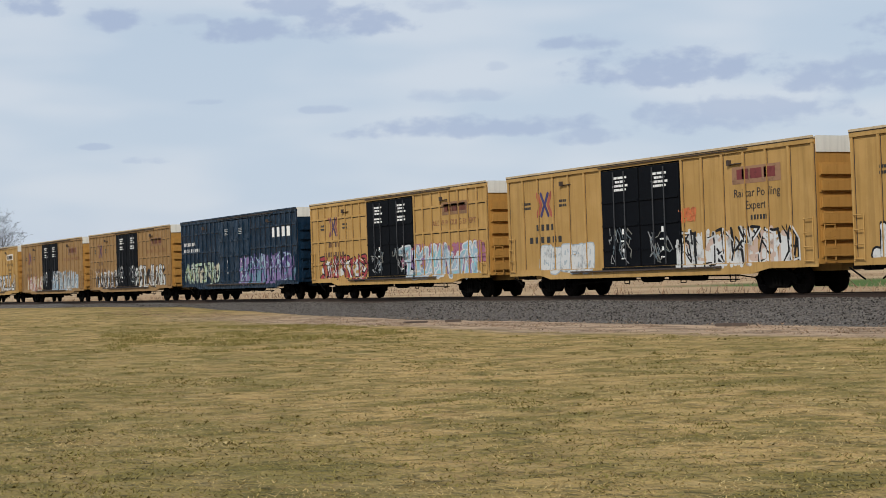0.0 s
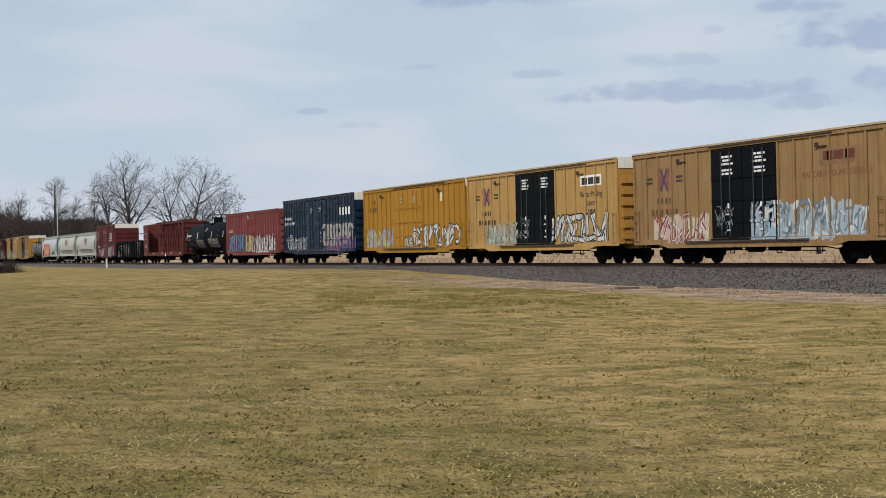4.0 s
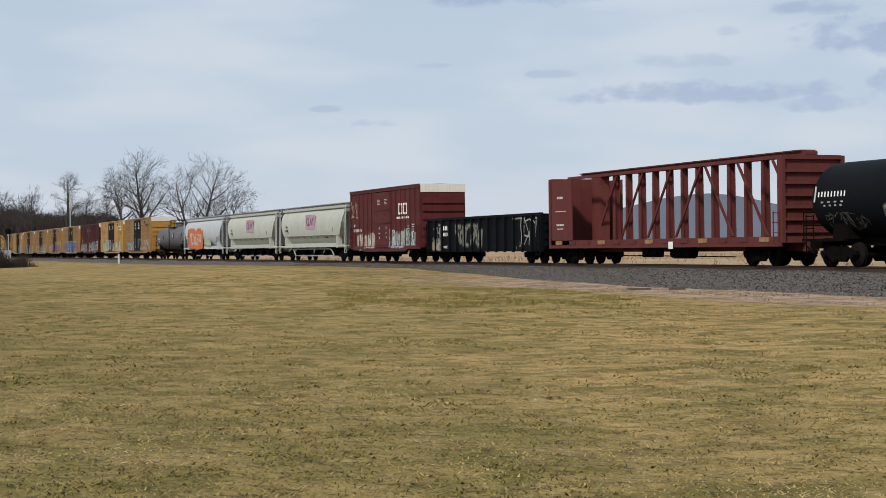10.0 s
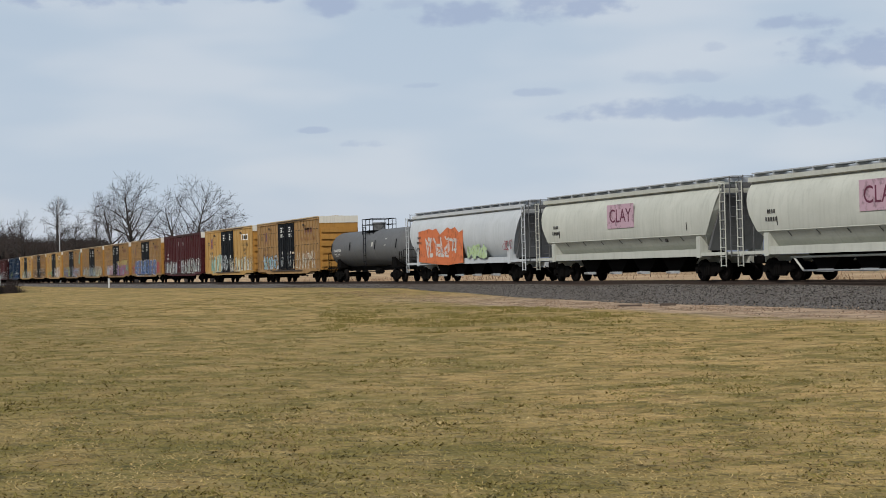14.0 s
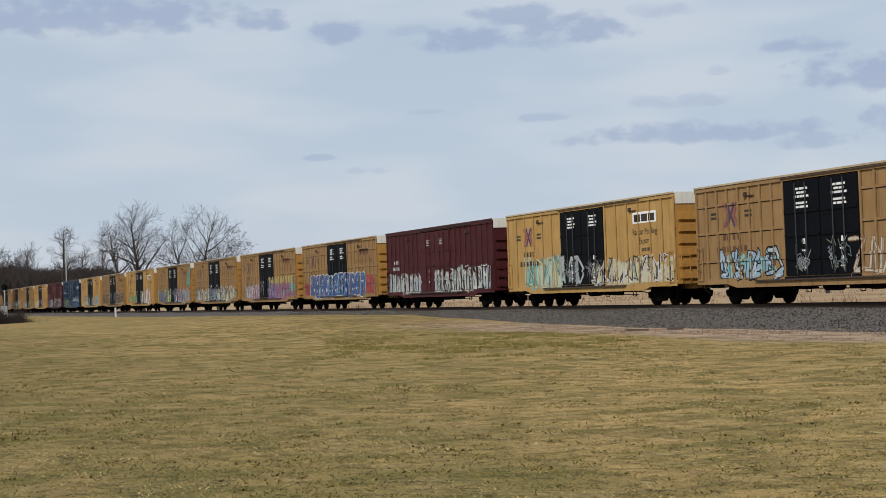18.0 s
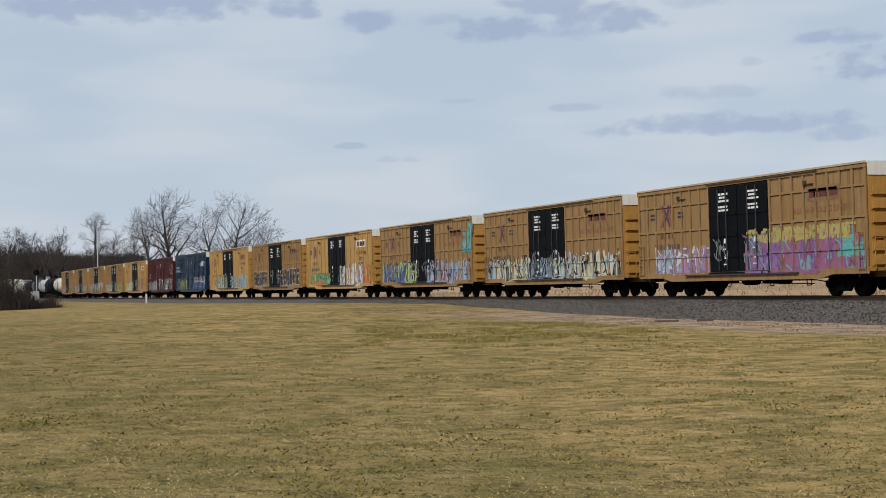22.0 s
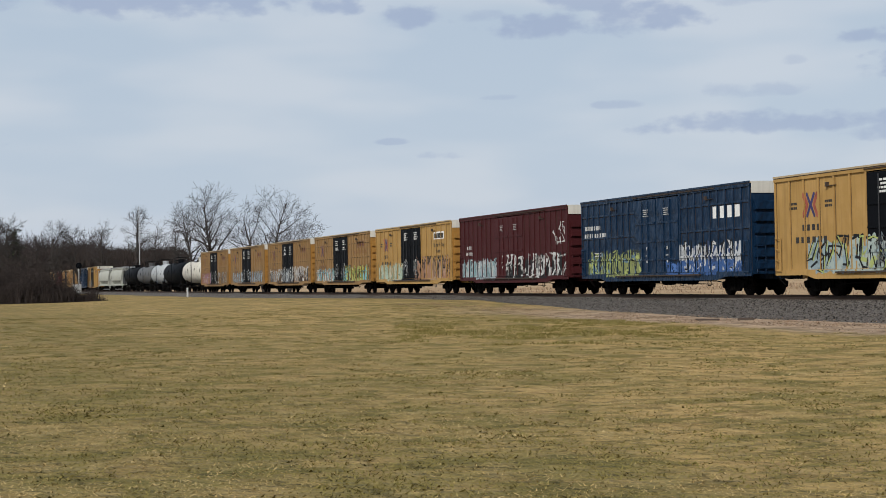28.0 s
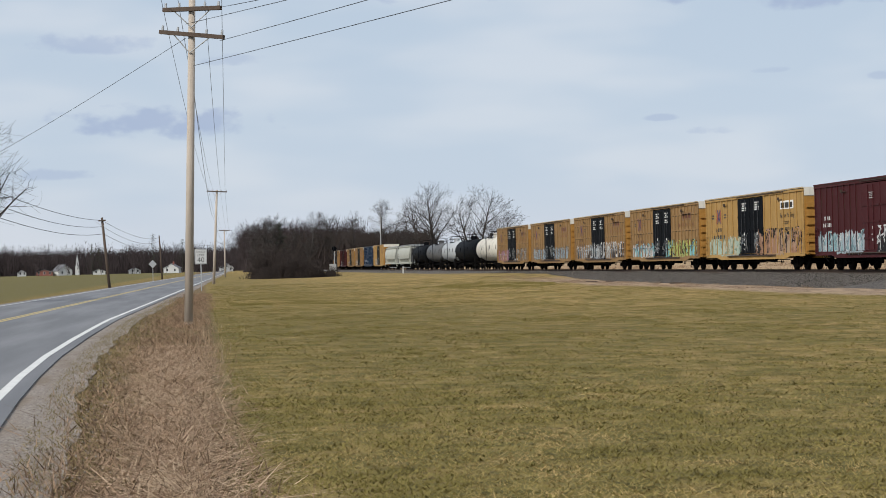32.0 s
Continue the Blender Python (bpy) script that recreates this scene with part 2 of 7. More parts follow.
def gravel_build(N, sh, co):
    v = N.n("ShaderNodeTexVoronoi")
    N.put(v, "Vector", co), N.put(v, "Scale", 38.0)
    shade = N.n("ShaderNodeSeparateColor")
    N.put(shade, 0, v.outputs["Color"])
    c = N.mix(shade.outputs[0], (0.15, 0.125, 0.105), (0.33, 0.285, 0.245))
    c = N.mix(N.math("MULTIPLY", N.ramp(N.noise(N.stretch(co, 0.5, 2.0, 1), 1.0, 5.0, 0.65), 0.42, 0.66), 0.7), c, (0.17, 0.125, 0.085))
    N.put(sh, "Base Color", c), N.put(sh, "Roughness", 0.95)
    bump(N, sh, v.outputs["Distance"], 0.7, 0.02)


def asphalt_build(N, sh, co):
    f = N.noise(co, 40.0, 3.0)
    worn = N.ramp(N.noise(N.stretch(co, 0.06, 0.9, 1), 1.0, 4.0), 0.35, 0.7)
    c = N.mix(worn, (0.135, 0.138, 0.148), (0.21, 0.212, 0.222))
    c = N.mix(N.math("MULTIPLY", f, 0.4), c, (0.09, 0.09, 0.095))
    N.put(sh, "Base Color", c), N.put(sh, "Roughness", 0.8)
    bump(N, sh, f, 0.3, 0.01)


def bark_build(N, sh, co):
    f = N.noise(N.stretch(co, 3, 3, 0.6), 1.0, 4.0)
    N.put(sh, "Base Color", N.mix(f, (0.018, 0.015, 0.014), (0.046, 0.038, 0.034)))
    N.put(sh, "Roughness", 0.9)


def isle_build(lo, hi):
    def build(N, sh, co):
        g = N.n("ShaderNodeNewGeometry").outputs["Random Per Island"]
        N.put(sh, "Base Color", N.mix(g, lo, hi)), N.put(sh, "Roughness", 0.9), N.put(sh, "Specular IOR Level", 0.15)
    return build


MAT = dict(
    lawn=material("lawn", lawn_build), ballast=material("ballast", ballast_build), asphalt=material("asphalt", asphalt_build),
    bark=material("bark", bark_build), twig=material("twig", isle_build((0.022, 0.018, 0.017), (0.060, 0.047, 0.042))),
    dark_tuft=material("dark_tuft", isle_build((0.135, 0.112, 0.033), (0.200, 0.160, 0.052))),
    tuft=material("green_tuft", isle_build((0.145, 0.122, 0.036), (0.225, 0.184, 0.060))),
    stone=material("crushed_stone", isle_build((0.012, 0.011, 0.010), (0.175, 0.156, 0.138))),
    blade=material("grass_blade", isle_build((0.265, 0.200, 0.079), (0.46, 0.33, 0.142))),
    weed=material("brown_weed", isle_build((0.085, 0.055, 0.036), (0.40, 0.27, 0.175))), moss=material("verge_green", isle_build((0.10, 0.085, 0.034), (0.28, 0.22, 0.095))), straw_blade=material("straw_blade", isle_build((0.33, 0.25, 0.115), (0.52, 0.395, 0.185))), green_blade=material("green_blade", isle_build((0.190, 0.155, 0.052), (0.325, 0.252, 0.096))), far_twig=material("far_twig", isle_build((0.021, 0.017, 0.018), (0.056, 0.044, 0.045))),
    grit=material("road_grit", isle_build((0.10, 0.085, 0.07), (0.34, 0.30, 0.26))),
    straw=material("dead_grass", isle_build((0.20, 0.12, 0.075), (0.56, 0.42, 0.28))),
    steel=painted("rail_steel", (0.050, 0.036, 0.029), 0.6, sheen=0.1), tie=plain("tie", (0.07, 0.05, 0.04), 0.9),
    yellow=painted("boxcar_yellow", (0.390, 0.235, 0.076), 0.5, 0.4, 0.40, 0.6),
    tan=painted("faded_yellow", (0.268, 0.160, 0.066), 0.55, 0.4, 0.5, 0.8),
    gold=painted("golden_yellow", (0.345, 0.165, 0.013), 0.45, 0.15, 0.25, 0.4),
    orange=painted("end_orange", (0.355, 0.182, 0.043), 0.5, 0.2, 0.4, 0.5),
    blue=painted("boxcar_blue", (0.0034, 0.0170, 0.0370), 0.36, 0.2, 0.2, 0.6, sheen=0.22, dents=0.8), midblue=painted("sky_washed_blue", (0.0034, 0.0205, 0.054), 0.34, 0.2, 0.2, 0.6, sheen=0.24, dents=0.8),
    red=painted("boxcar_red", (0.162, 0.041, 0.036), 0.55, 0.6, 0.5, 0.9),
    deepred=painted("deep_red", (0.082, 0.0145, 0.0145), 0.5, 0.5, 0.5, 0.9),
    oxide=painted("oxide_red", (0.104, 0.027, 0.0235), 0.6, 0.3, 0.4, 0.5),
    maroon=painted("maroon", (0.056, 0.0105, 0.0125), 0.5, 0.25, 0.2, 0.5),
    black=painted("black_paint", (0.0048, 0.0058, 0.0078), 0.55, 0.2, 0.3, 0.3, sheen=0.05),
    grey=painted("tank_grey", (0.105, 0.108, 0.112), 0.45, 0.3, 0.2, 0.5),
    pale=painted("hopper_grey", (0.41, 0.42, 0.375), 0.5, 0.25, 0.15, 0.35),
    white=painted("hopper_white", (0.42, 0.445, 0.465), 0.5, 0.2, 0.15, 0.3),
    roofwhite=painted("roof_white", (0.60, 0.575, 0.51), 0.6, 0.2, 0.2, 0.4),
    # the dark brown tone is rust, and shade coloured in along ribs
    roofrim=painted("roof_rim", (0.42, 0.33, 0.21), 0.7, 0.4, 0.8, 0.6), door_iron=plain("door_iron", (0.010, 0.012, 0.015), 0.5, 0.5, 6.0), rust_shade=plain("rust_and_shade", (0.045, 0.030, 0.022), 0.9, 0.4, 3.0), faint=plain("faded_lettering", (0.48, 0.48, 0.47), 0.7),
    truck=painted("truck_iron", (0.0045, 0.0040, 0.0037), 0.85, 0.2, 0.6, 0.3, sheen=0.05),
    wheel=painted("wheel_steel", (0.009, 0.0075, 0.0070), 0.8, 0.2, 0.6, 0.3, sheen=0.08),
    ink=plain("black_lettering", (0.018, 0.016, 0.016), 0.6), chalk=plain("white_lettering", (0.72, 0.72, 0.70), 0.6),
    timber=painted("pole_timber", (0.48, 0.415, 0.35), 0.85, 0.4, 0.0, 0.7), oldwood=painted("old_timber", (0.10, 0.075, 0.06), 0.9, 0.3, 0.0, 0.6),
    wire=plain("wire", (0.02, 0.02, 0.022), 0.6), galv=plain("galvanised", (0.42, 0.43, 0.44), 0.45, 0.15, 8, 0.5),
    line=plain("white_line", (0.62, 0.62, 0.60), 0.8, 0.25, 3), yline=plain("yellow_line", (0.52, 0.40, 0.16), 0.8, 0.25, 3),
    brick=plain("brick_red", (0.22, 0.08, 0.06), 0.8), siding=plain("white_siding", (0.50, 0.51, 0.51), 0.7),
    shingle=plain("roof_shingle", (0.13, 0.13, 0.14), 0.85), glass=plain("dark_window", (0.03, 0.035, 0.04), 0.15),
    pine=material("pine_needles", isle_build((0.018, 0.028, 0.014), (0.05, 0.06, 0.03))),
    # ridge tone: the blue-grey of distant haze is put into the colour
    hazed_hill=plain("far_woods", (0.115, 0.140, 0.195), 1.0, 0.15, 0.01),
    gravel=material("shoulder_gravel", gravel_build),
)
_tint = {}


def tint(rgb):
    """Plain spray paint in a colour."""
    key = tuple(rgb)
    mean = sum(rgb) / 3
    rgb = [0.84 * (0.90 * k + 0.10 * mean) for k in rgb]
    if key not in _tint:
        def build(N, sh, co):
            worn = N.ramp(N.noise(co, 2.3, 5.0, 0.7), 0.50, 0.66)
            c = N.mix(N.math("MULTIPLY", worn, 0.75), [k * 0.88 for k in rgb], [k * 0.34 + 0.003 for k in rgb])
            soft_ = N.ramp(N.noise(N.stretch(co, 1.0, 1.0, 0.5), 1.6, 4.0, 0.6), 0.52, 0.70)
            c = N.mix(N.math("MULTIPLY", soft_, 0.4), c, [k * 0.84 + 0.012 for k in rgb])
            N.put(sh, "Base Color", c), N.put(sh, "Roughness", 0.6), N.put(sh, "Specular IOR Level", 0.25)
        _tint[key] = material("spray_paint", build)
    return _tint[key]


# ---- mesh helpers ----


class B:
    """Collects vertices and faces of one mesh."""

    def __init__(self):
        self.v, self.f, self.m = [], [], []

    def quad(self, pts, mat=0):
        i = len(self.v)
        self.v += [tuple(p) for p in pts]
        self.f.append(tuple(range(i, i + len(pts)))), self.m.append(mat)

    def box(self, x0, x1, y0, y1, z0, z1, mat=0, bev=0.0):
        if bev:
            # an eight-cornered outline seen along y, so that the long edges are broken
            pts = [(x0 + bev, z0), (x1 - bev, z0), (x1, z0 + bev), (x1, z1 - bev), (x1 - bev, z1), (x0 + bev, z1), (x0, z1 - bev), (x0, z0 + bev)]
            return self.prism(pts, y0, y1, mat)
        i = len(self.v)
        self.v += [(x, y, z) for x in (x0, x1) for y in (y0, y1) for z in (z0, z1)]
        for q in ((0, 1, 3, 2), (4, 6, 7, 5), (0, 4, 5, 1), (2, 3, 7, 6), (0, 2, 6, 4), (1, 5, 7, 3)):
            self.f.append(tuple(i + k for k in q)), self.m.append(mat)

    def prism(self, pts, y0, y1, mat=0):
        """Outline in x, z (anticlockwise seen from -y), pushed from y0 to y1."""
        i, n = len(self.v), len(pts)
        self.v += [(x, y0, z) for x, z in pts] + [(x, y1, z) for x, z in pts]
        self.f.append(tuple(range(i, i + n))), self.m.append(mat)
        self.f.append(tuple(range(i + 2 * n - 1, i + n - 1, -1))), self.m.append(mat)
        for k in range(n):
            a, b = i + k, i + (k + 1) % n
            self.f.append((b, a, a + n, b + n)), self.m.append(mat)

    def loft(self, pts, x0, x1, mat=0):
        """Outline in y, z pushed along x."""
        i, n = len(self.v), len(pts)
        self.v += [(x0, y, z) for y, z in pts] + [(x1, y, z) for y, z in pts]
        self.f.append(tuple(range(i + n - 1, i - 1, -1))), self.m.append(mat)
        self.f.append(tuple(range(i + n, i + 2 * n))), self.m.append(mat)
        for k in range(n):
            a, b = i + k, i + (k + 1) % n
            self.f.append((a, b, b + n, a + n)), self.m.append(mat)

    def tube(self, p, q, r0, r1=None, n=6, mat=0, cap=True):
        r1 = r0 if r1 is None else r1
        p, q = Vector(p), Vector(q)
        d = (q - p)
        if d.length < 1e-6:
            return
        d.normalize()
        a = d.orthogonal().normalized()
        b = d.cross(a)
        i = len(self.v)
        for c, r in ((p, r0), (q, r1)):
            for k in range(n):
                t = 2 * math.pi * k / n
                self.v.append(tuple(c + a * (r * math.cos(t)) + b * (r * math.sin(t))))
        for k in range(n):
            j = (k + 1) % n
            self.f.append((i + k, i + j, i + n + j, i + n + k)), self.m.append(mat)
        if cap:
            self.f.append(tuple(range(i + n - 1, i - 1, -1))), self.m.append(mat)
            self.f.append(tuple(range(i + n, i + 2 * n))), self.m.append(mat)

    def chain(self, pts, r, n=4):
        """One unbroken tube through points."""
        i = len(self.v)
        for p in pts:
            for k in range(n):
                t = 2 * math.pi * k / n
                self.v.append((p[0], p[1] + r * math.cos(t), p[2] + r * math.sin(t)))
        for j in range(len(pts) - 1):
            for k in range(n):
                a, c = i + j * n + k, i + j * n + (k + 1) % n
                self.f.append((a, c, c + n, a + n)), self.m.append(0)

    def lathe(self, rings, n=40):
        """A closed turned body about the x axis line: rings of (x, radius, height)."""
        i = len(self.v)
        for x, r, z in rings:
            for k in range(n):
                t = 2 * math.pi * k / n
                self.v.append((x, r * math.cos(t), z + r * math.sin(t)))
        for j in range(len(rings) - 1):
            for k in range(n):
                a, c = i + j * n + k, i + j * n + (k + 1) % n
                self.f.append((a, a + n, c + n, c)), self.m.append(0)

    def strip(self, p, q, w, y, mat=0):
        """A flat round-ended stroke in the plane y between two points (x, z)."""
        dx, dz = q[0] - p[0], q[1] - p[1]
        a = math.atan2(dz, dx)
        pts = []
        for c, s in ((q, -90), (p, 90)):
            for k in range(5):
                t = a + radians(s + k * 45)
                pts.append((c[0] + w * math.cos(t), y, c[1] + w * math.sin(t)))
        self.quad(pts, mat)

    def mesh(self, name, mats, smooth=False):
        me = bpy.data.meshes.new(name)
        me.from_pydata(self.v, [], self.f)
        for m in mats:
            me.materials.append(m)
        if len(mats) > 1:
            me.polygons.foreach_set("material_index", self.m)
        if smooth:
            me.polygons.foreach_set("use_smooth", [True] * len(self.f))
        me.update()
        return me


_cache = {}


def shared(key, mats, fill, smooth=False):
    """A mesh that is made once for a key and then shared."""
    if key not in _cache:
        b = B()
        fill(b)
        _cache[key] = b.mesh(key[0], mats, smooth)
    return _cache[key]


def part(name, data, parent, at=(0, 0, 0), label="", turn=0.0):
    ob = new(name, data)
    ob.parent = parent
    ob.location = at
    if turn:
        ob.rotation_euler = (0, 0, turn)
    if label:
        ob["label"] = label
    return ob


def thing(name, data, at, label, category, group="", kind=""):
    ob = new(name, data)
    ob.location = at
    return tagged(ob, label, category, group, kind)


def words(text, size, mat):
    """Lettering as a flat mesh in the x, z plane, facing -y, centred."""
    key = ("lettering", text, size, mat.name)
    if key not in _cache:
        cu = bpy.data.curves.new("lettering", "FONT")
        cu.body, cu.size, cu.align_x, cu.align_y, cu.extrude = text, size, "CENTER", "CENTER", 0.002
        cu.resolution_u = 3
        tmp = new("lettering_source", cu)
        me = bpy.data.meshes.new_from_object(tmp.evaluated_get(bpy.context.evaluated_depsgraph_get()))
        bpy.data.objects.remove(tmp)
        me.transform(Matrix.Rotation(radians(90), 4, "X"))
        me.materials.clear()
        me.materials.append(mat)
        _cache[key] = me
    return _cache[key]


# ---- ground, track, road ----


def smooth(a, b, v):
    t = np.clip((v - a) / (b - a), 0, 1)
    return t * t * (3 - 2 * t)


def ground_z(x, y):
    """Height of the lawn: flat, with a low swell towards the track."""
    x, y = np.asarray(x, float), np.asarray(y, float)
    rim = np.interp(x, [-400, -170, -112, -94, -76, -58, 0], [0.24, 0.24, 0.42, 0.42, 0.2, 0.02, 0.0])
    z = rim * smooth(6, 31, y)
    z = z + 0.035 * np.sin(x * 0.21 + 1.3 * np.sin(y * 0.13)) * np.sin(y * 0.33) * smooth(0, 8, y) * (1 - smooth(26, 31, y))
    return z


def right_line(x):
    """The road's white edge line on the lawn side."""
    near = float(np.interp(x, [14.0, 24.0, 32.0, 38.0, 43.0, 48.0, 54.0, 60.0, 70.0], [0.0, 0.02, 0.10, 0.27, 0.48, 0.76, 1.15, 1.6, 2.4]))
    return -4.40 + 0.0205 * max(0.0, 10 - x) + near


xs = np.unique(np.concatenate([np.linspace(-4500, -300, 22), np.arange(-300, -120, 6), np.arange(-120, 90, 2.0), np.linspace(90, 4500, 16)]))
ys = np.unique(np.concatenate([np.linspace(-4500, -30, 14), np.arange(-30, 48, 1.5), np.linspace(48, 4500, 20)]))
GX, GY = np.meshgrid(xs, ys, indexing="ij")
GZ = ground_z(GX, GY)
me = bpy.data.meshes.new("ground")
nx, ny = GX.shape
idx = np.arange(nx * ny).reshape(nx, ny)
quads = np.stack([idx[:-1, :-1], idx[1:, :-1], idx[1:, 1:], idx[:-1, 1:]], -1).reshape(-1, 4)
me.from_pydata(np.stack([GX, GY, GZ], -1).reshape(-1, 3).tolist(), [], quads.tolist())
me.materials.append(MAT["lawn"])
me.polygons.foreach_set("use_smooth", [True] * len(me.polygons))
tagged(new("ground", me), "mown winter lawn of straw and green grass, dry field beyond", "ground", kind="structure")

# ballast bed, uneven on its surface
bx = np.concatenate([np.linspace(-1500, -260, 60), np.arange(-260, -130, 1.0), np.arange(-130, 20, 0.4), np.linspace(20, 700, 60)])
prof = [(28.0, -0.22), (29.2, -0.04), (30.4, 0.12), (31.6, 0.29), (32.6, 0.42), (33.3, 0.52), (34.2, 0.56), (36.2, 0.56), (38.2, 0.56), (39.1, 0.50), (40.2, 0.33), (41.4, 0.14), (42.6, -0.1)]
PY = np.interp(np.linspace(0, 12, 49), range(13), [p[0] for p in prof])
PZ = np.interp(np.linspace(0, 12, 49), range(13), [p[1] for p in prof])
AX, AY = np.meshgrid(bx, PY, indexing="ij")
AZ = np.tile(PZ, (len(bx), 1)) + np.random.uniform(-0.025, 0.025, AX.shape) + 0.05 * np.sin(AX * 0.37 + AY) * np.sin(AX * 0.11)
me = bpy.data.meshes.new("ballast")
nx, ny = AX.shape
idx = np.arange(nx * ny).reshape(nx, ny)
quads = np.stack([idx[:-1, :-1], idx[1:, :-1], idx[1:, 1:], idx[:-1, 1:]], -1).reshape(-1, 4)
me.from_pydata(np.stack([AX, AY, AZ], -1).reshape(-1, 3).tolist(), [], quads.tolist())
me.materials.append(MAT["ballast"])
ballast = tagged(new("ballast", me), "grey crushed-stone ballast bed under the railway track", "ballast", kind="structure")


def scatter(name, mat, spots, make, parent=None, **tags):
    """One mesh of many small pieces; make gives vertices (n, k, 3) and the faces of one piece."""
    verts, faces = make(spots)
    n, k, _ = verts.shape
    f = (np.arange(n)[:, None, None] * k + np.array(faces)[None]).reshape(-1, len(faces[0]))
    me = bpy.data.meshes.new(name)
    me.from_pydata(verts.reshape(-1, 3).tolist(), [], f.tolist())
    me.materials.append(mat)
    ob = new(name, me)
    if parent:
        ob.parent = parent
    return tagged(ob, **tags)


def stones(p):
    n = len(p)
    base = np.array([(1, 0, 0), (-1, 0, 0), (0, 1, 0), (0, -1, 0), (0, 0, 0.8), (0, 0, -0.6)], float)
    v = base[None] * np.random.uniform(0.7, 1.3, (n, 6, 1)) * np.random.uniform(0.018, 0.044, (n, 1, 1))
    a = np.random.uniform(0, 6.28, n)
    c, s = np.cos(a)[:, None], np.sin(a)[:, None]
    v = np.stack([v[..., 0] * c - v[..., 1] * s, v[..., 0] * s + v[..., 1] * c, v[..., 2]], -1)
    return v + p[:, None, :], [(0, 2, 4), (2, 1, 4), (1, 3, 4), (3, 0, 4), (2, 0, 5), (1, 2, 5), (3, 1, 5), (0, 3, 5)]


n = 34000
px = -12 - 110 * np.random.rand(n) ** 1.15
py = 28.6 + 6.2 * np.random.rand(n)
pz = np.interp(py, [p[0] for p in prof], [p[1] for p in prof]) + 0.02 + 0.05 * np.sin(px * 0.37 + py) * np.sin(px * 0.11)
scatter("ballast_stones", MAT["stone"], np.stack([px, py, pz], 1), stones, ballast, label="loose grey crushed stones", kind="stuff")

# rails and ties
RAILP = [(-0.07, 0.0), (0.07, 0.0), (0.07, 0.012), (0.012, 0.035), (0.012, 0.13), (0.036, 0.142), (0.036, 0.172), (-0.036, 0.172), (-0.036, 0.142), (-0.012, 0.13), (-0.012, 0.035), (-0.07, 0.012)]
for off in (-0.7535, 0.7535):
    b = B()
    for k in range(40):
        b.loft([(y, z) for y, z in RAILP], -1500 + k * 55.0, -1500 + (k + 1) * 55.0 - 0.012)
    tagged(new("rail", b.mesh("rail", [MAT["steel"]])), "worn brown steel rail spiked to wooden ties", "rail", kind="structure").location = (0, TRACK + off, RAIL - 0.172)
tie = shared(("tie",), [MAT["tie"]], lambda b: b.box(-0.115, 0.115, -1.3, 1.3, -0.18, 0.0, bev=0.015))
tie_bed = tagged(new("track_ties"), "dark creosoted wooden railway ties in ballast", "ties", kind="structure")
for k in range(280):
    part("tie", tie, tie_bed, (-8 - k * 0.52, TRACK + random.uniform(-0.03, 0.03), RAIL - 0.175))
b = B()
for k in range(900):
    x = -8 - 280 * 0.52 - k * 0.52
    b.box(x - 0.115, x + 0.115, TRACK - 1.3, TRACK + 1.3, RAIL - 0.35, RAIL - 0.175)
for k in range(700):
    x = -8 + (k + 1) * 0.52
    b.box(x - 0.115, x + 0.115, TRACK - 1.3, TRACK + 1.3, RAIL - 0.35, RAIL - 0.175)
part("far_ties", b.mesh("far_ties", [MAT["tie"]]), tie_bed)["kind"] = "stuff"

# road with its lines and gravel shoulder
rx = np.concatenate([np.linspace(-1500, -120, 40), np.arange(-115, 20, 4.0), np.arange(20, 70, 1.0), [74, 90, 120, 200, 400]])


def ribbon(name, y0, y1, z, mat, parent=None, thick=0.03, wav=0.0):
    b = B()
    for a, c in zip(rx[:-1], rx[1:]):
        p, q = right_line(a), right_line(c)
        w0, w1 = wav * math.sin(a * 0.7) + wav * math.sin(a * 1.9), wav * math.sin(c * 0.7) + wav * math.sin(c * 1.9)
        b.quad([(a, p + y0, z), (c, q + y0, z), (c, q + y1 + w1, z), (a, p + y1 + w0, z)])
        b.quad([(a, p + y1 + w0, z), (c, q + y1 + w1, z), (c, q + y1 + w1, z - thick), (a, p + y1 + w0, z - thick)])
        b.quad([(c, q + y0, z), (a, p + y0, z), (a, p + y0, z - thick), (c, q + y0, z - thick)])
    ob = new(name, b.mesh(name, [mat]))
    if parent:
        ob.parent = parent
    return ob


road = tagged(ribbon("road", -7.9, 0.30, 0.045, MAT["asphalt"]), "two-lane grey asphalt country road with painted lines", "road", kind="structure")
ribbon("edge_line", -0.07, 0.07, 0.050, MAT["line"], road, 0.004)["label"] = "white edge line"
ribbon("edge_line", -7.55, -7.43, 0.050, MAT["line"], road, 0.004)["label"] = "white edge line"
ribbon("centre_line", -3.95, -3.83, 0.050, MAT["yline"], road, 0.004)["label"] = "yellow centre line"
ribbon("centre_line", -3.72, -3.60, 0.050, MAT["yline"], road, 0.004)["label"] = "yellow centre line"
tagged(ribbon("shoulder", 0.30, 1.05, 0.02, MAT["gravel"], None, 0.03, 0.05), "narrow gravel shoulder beside the asphalt road", "shoulder", kind="structure")
tagged(ribbon("far_shoulder", -8.4, -7.9, 0.02, MAT["gravel"], None, 0.03, 0.0), "narrow gravel shoulder along the meadow", "shoulder", kind="structure")

# ---- the train ----
CARS = []      # (thing, place along the track at the clip's start)


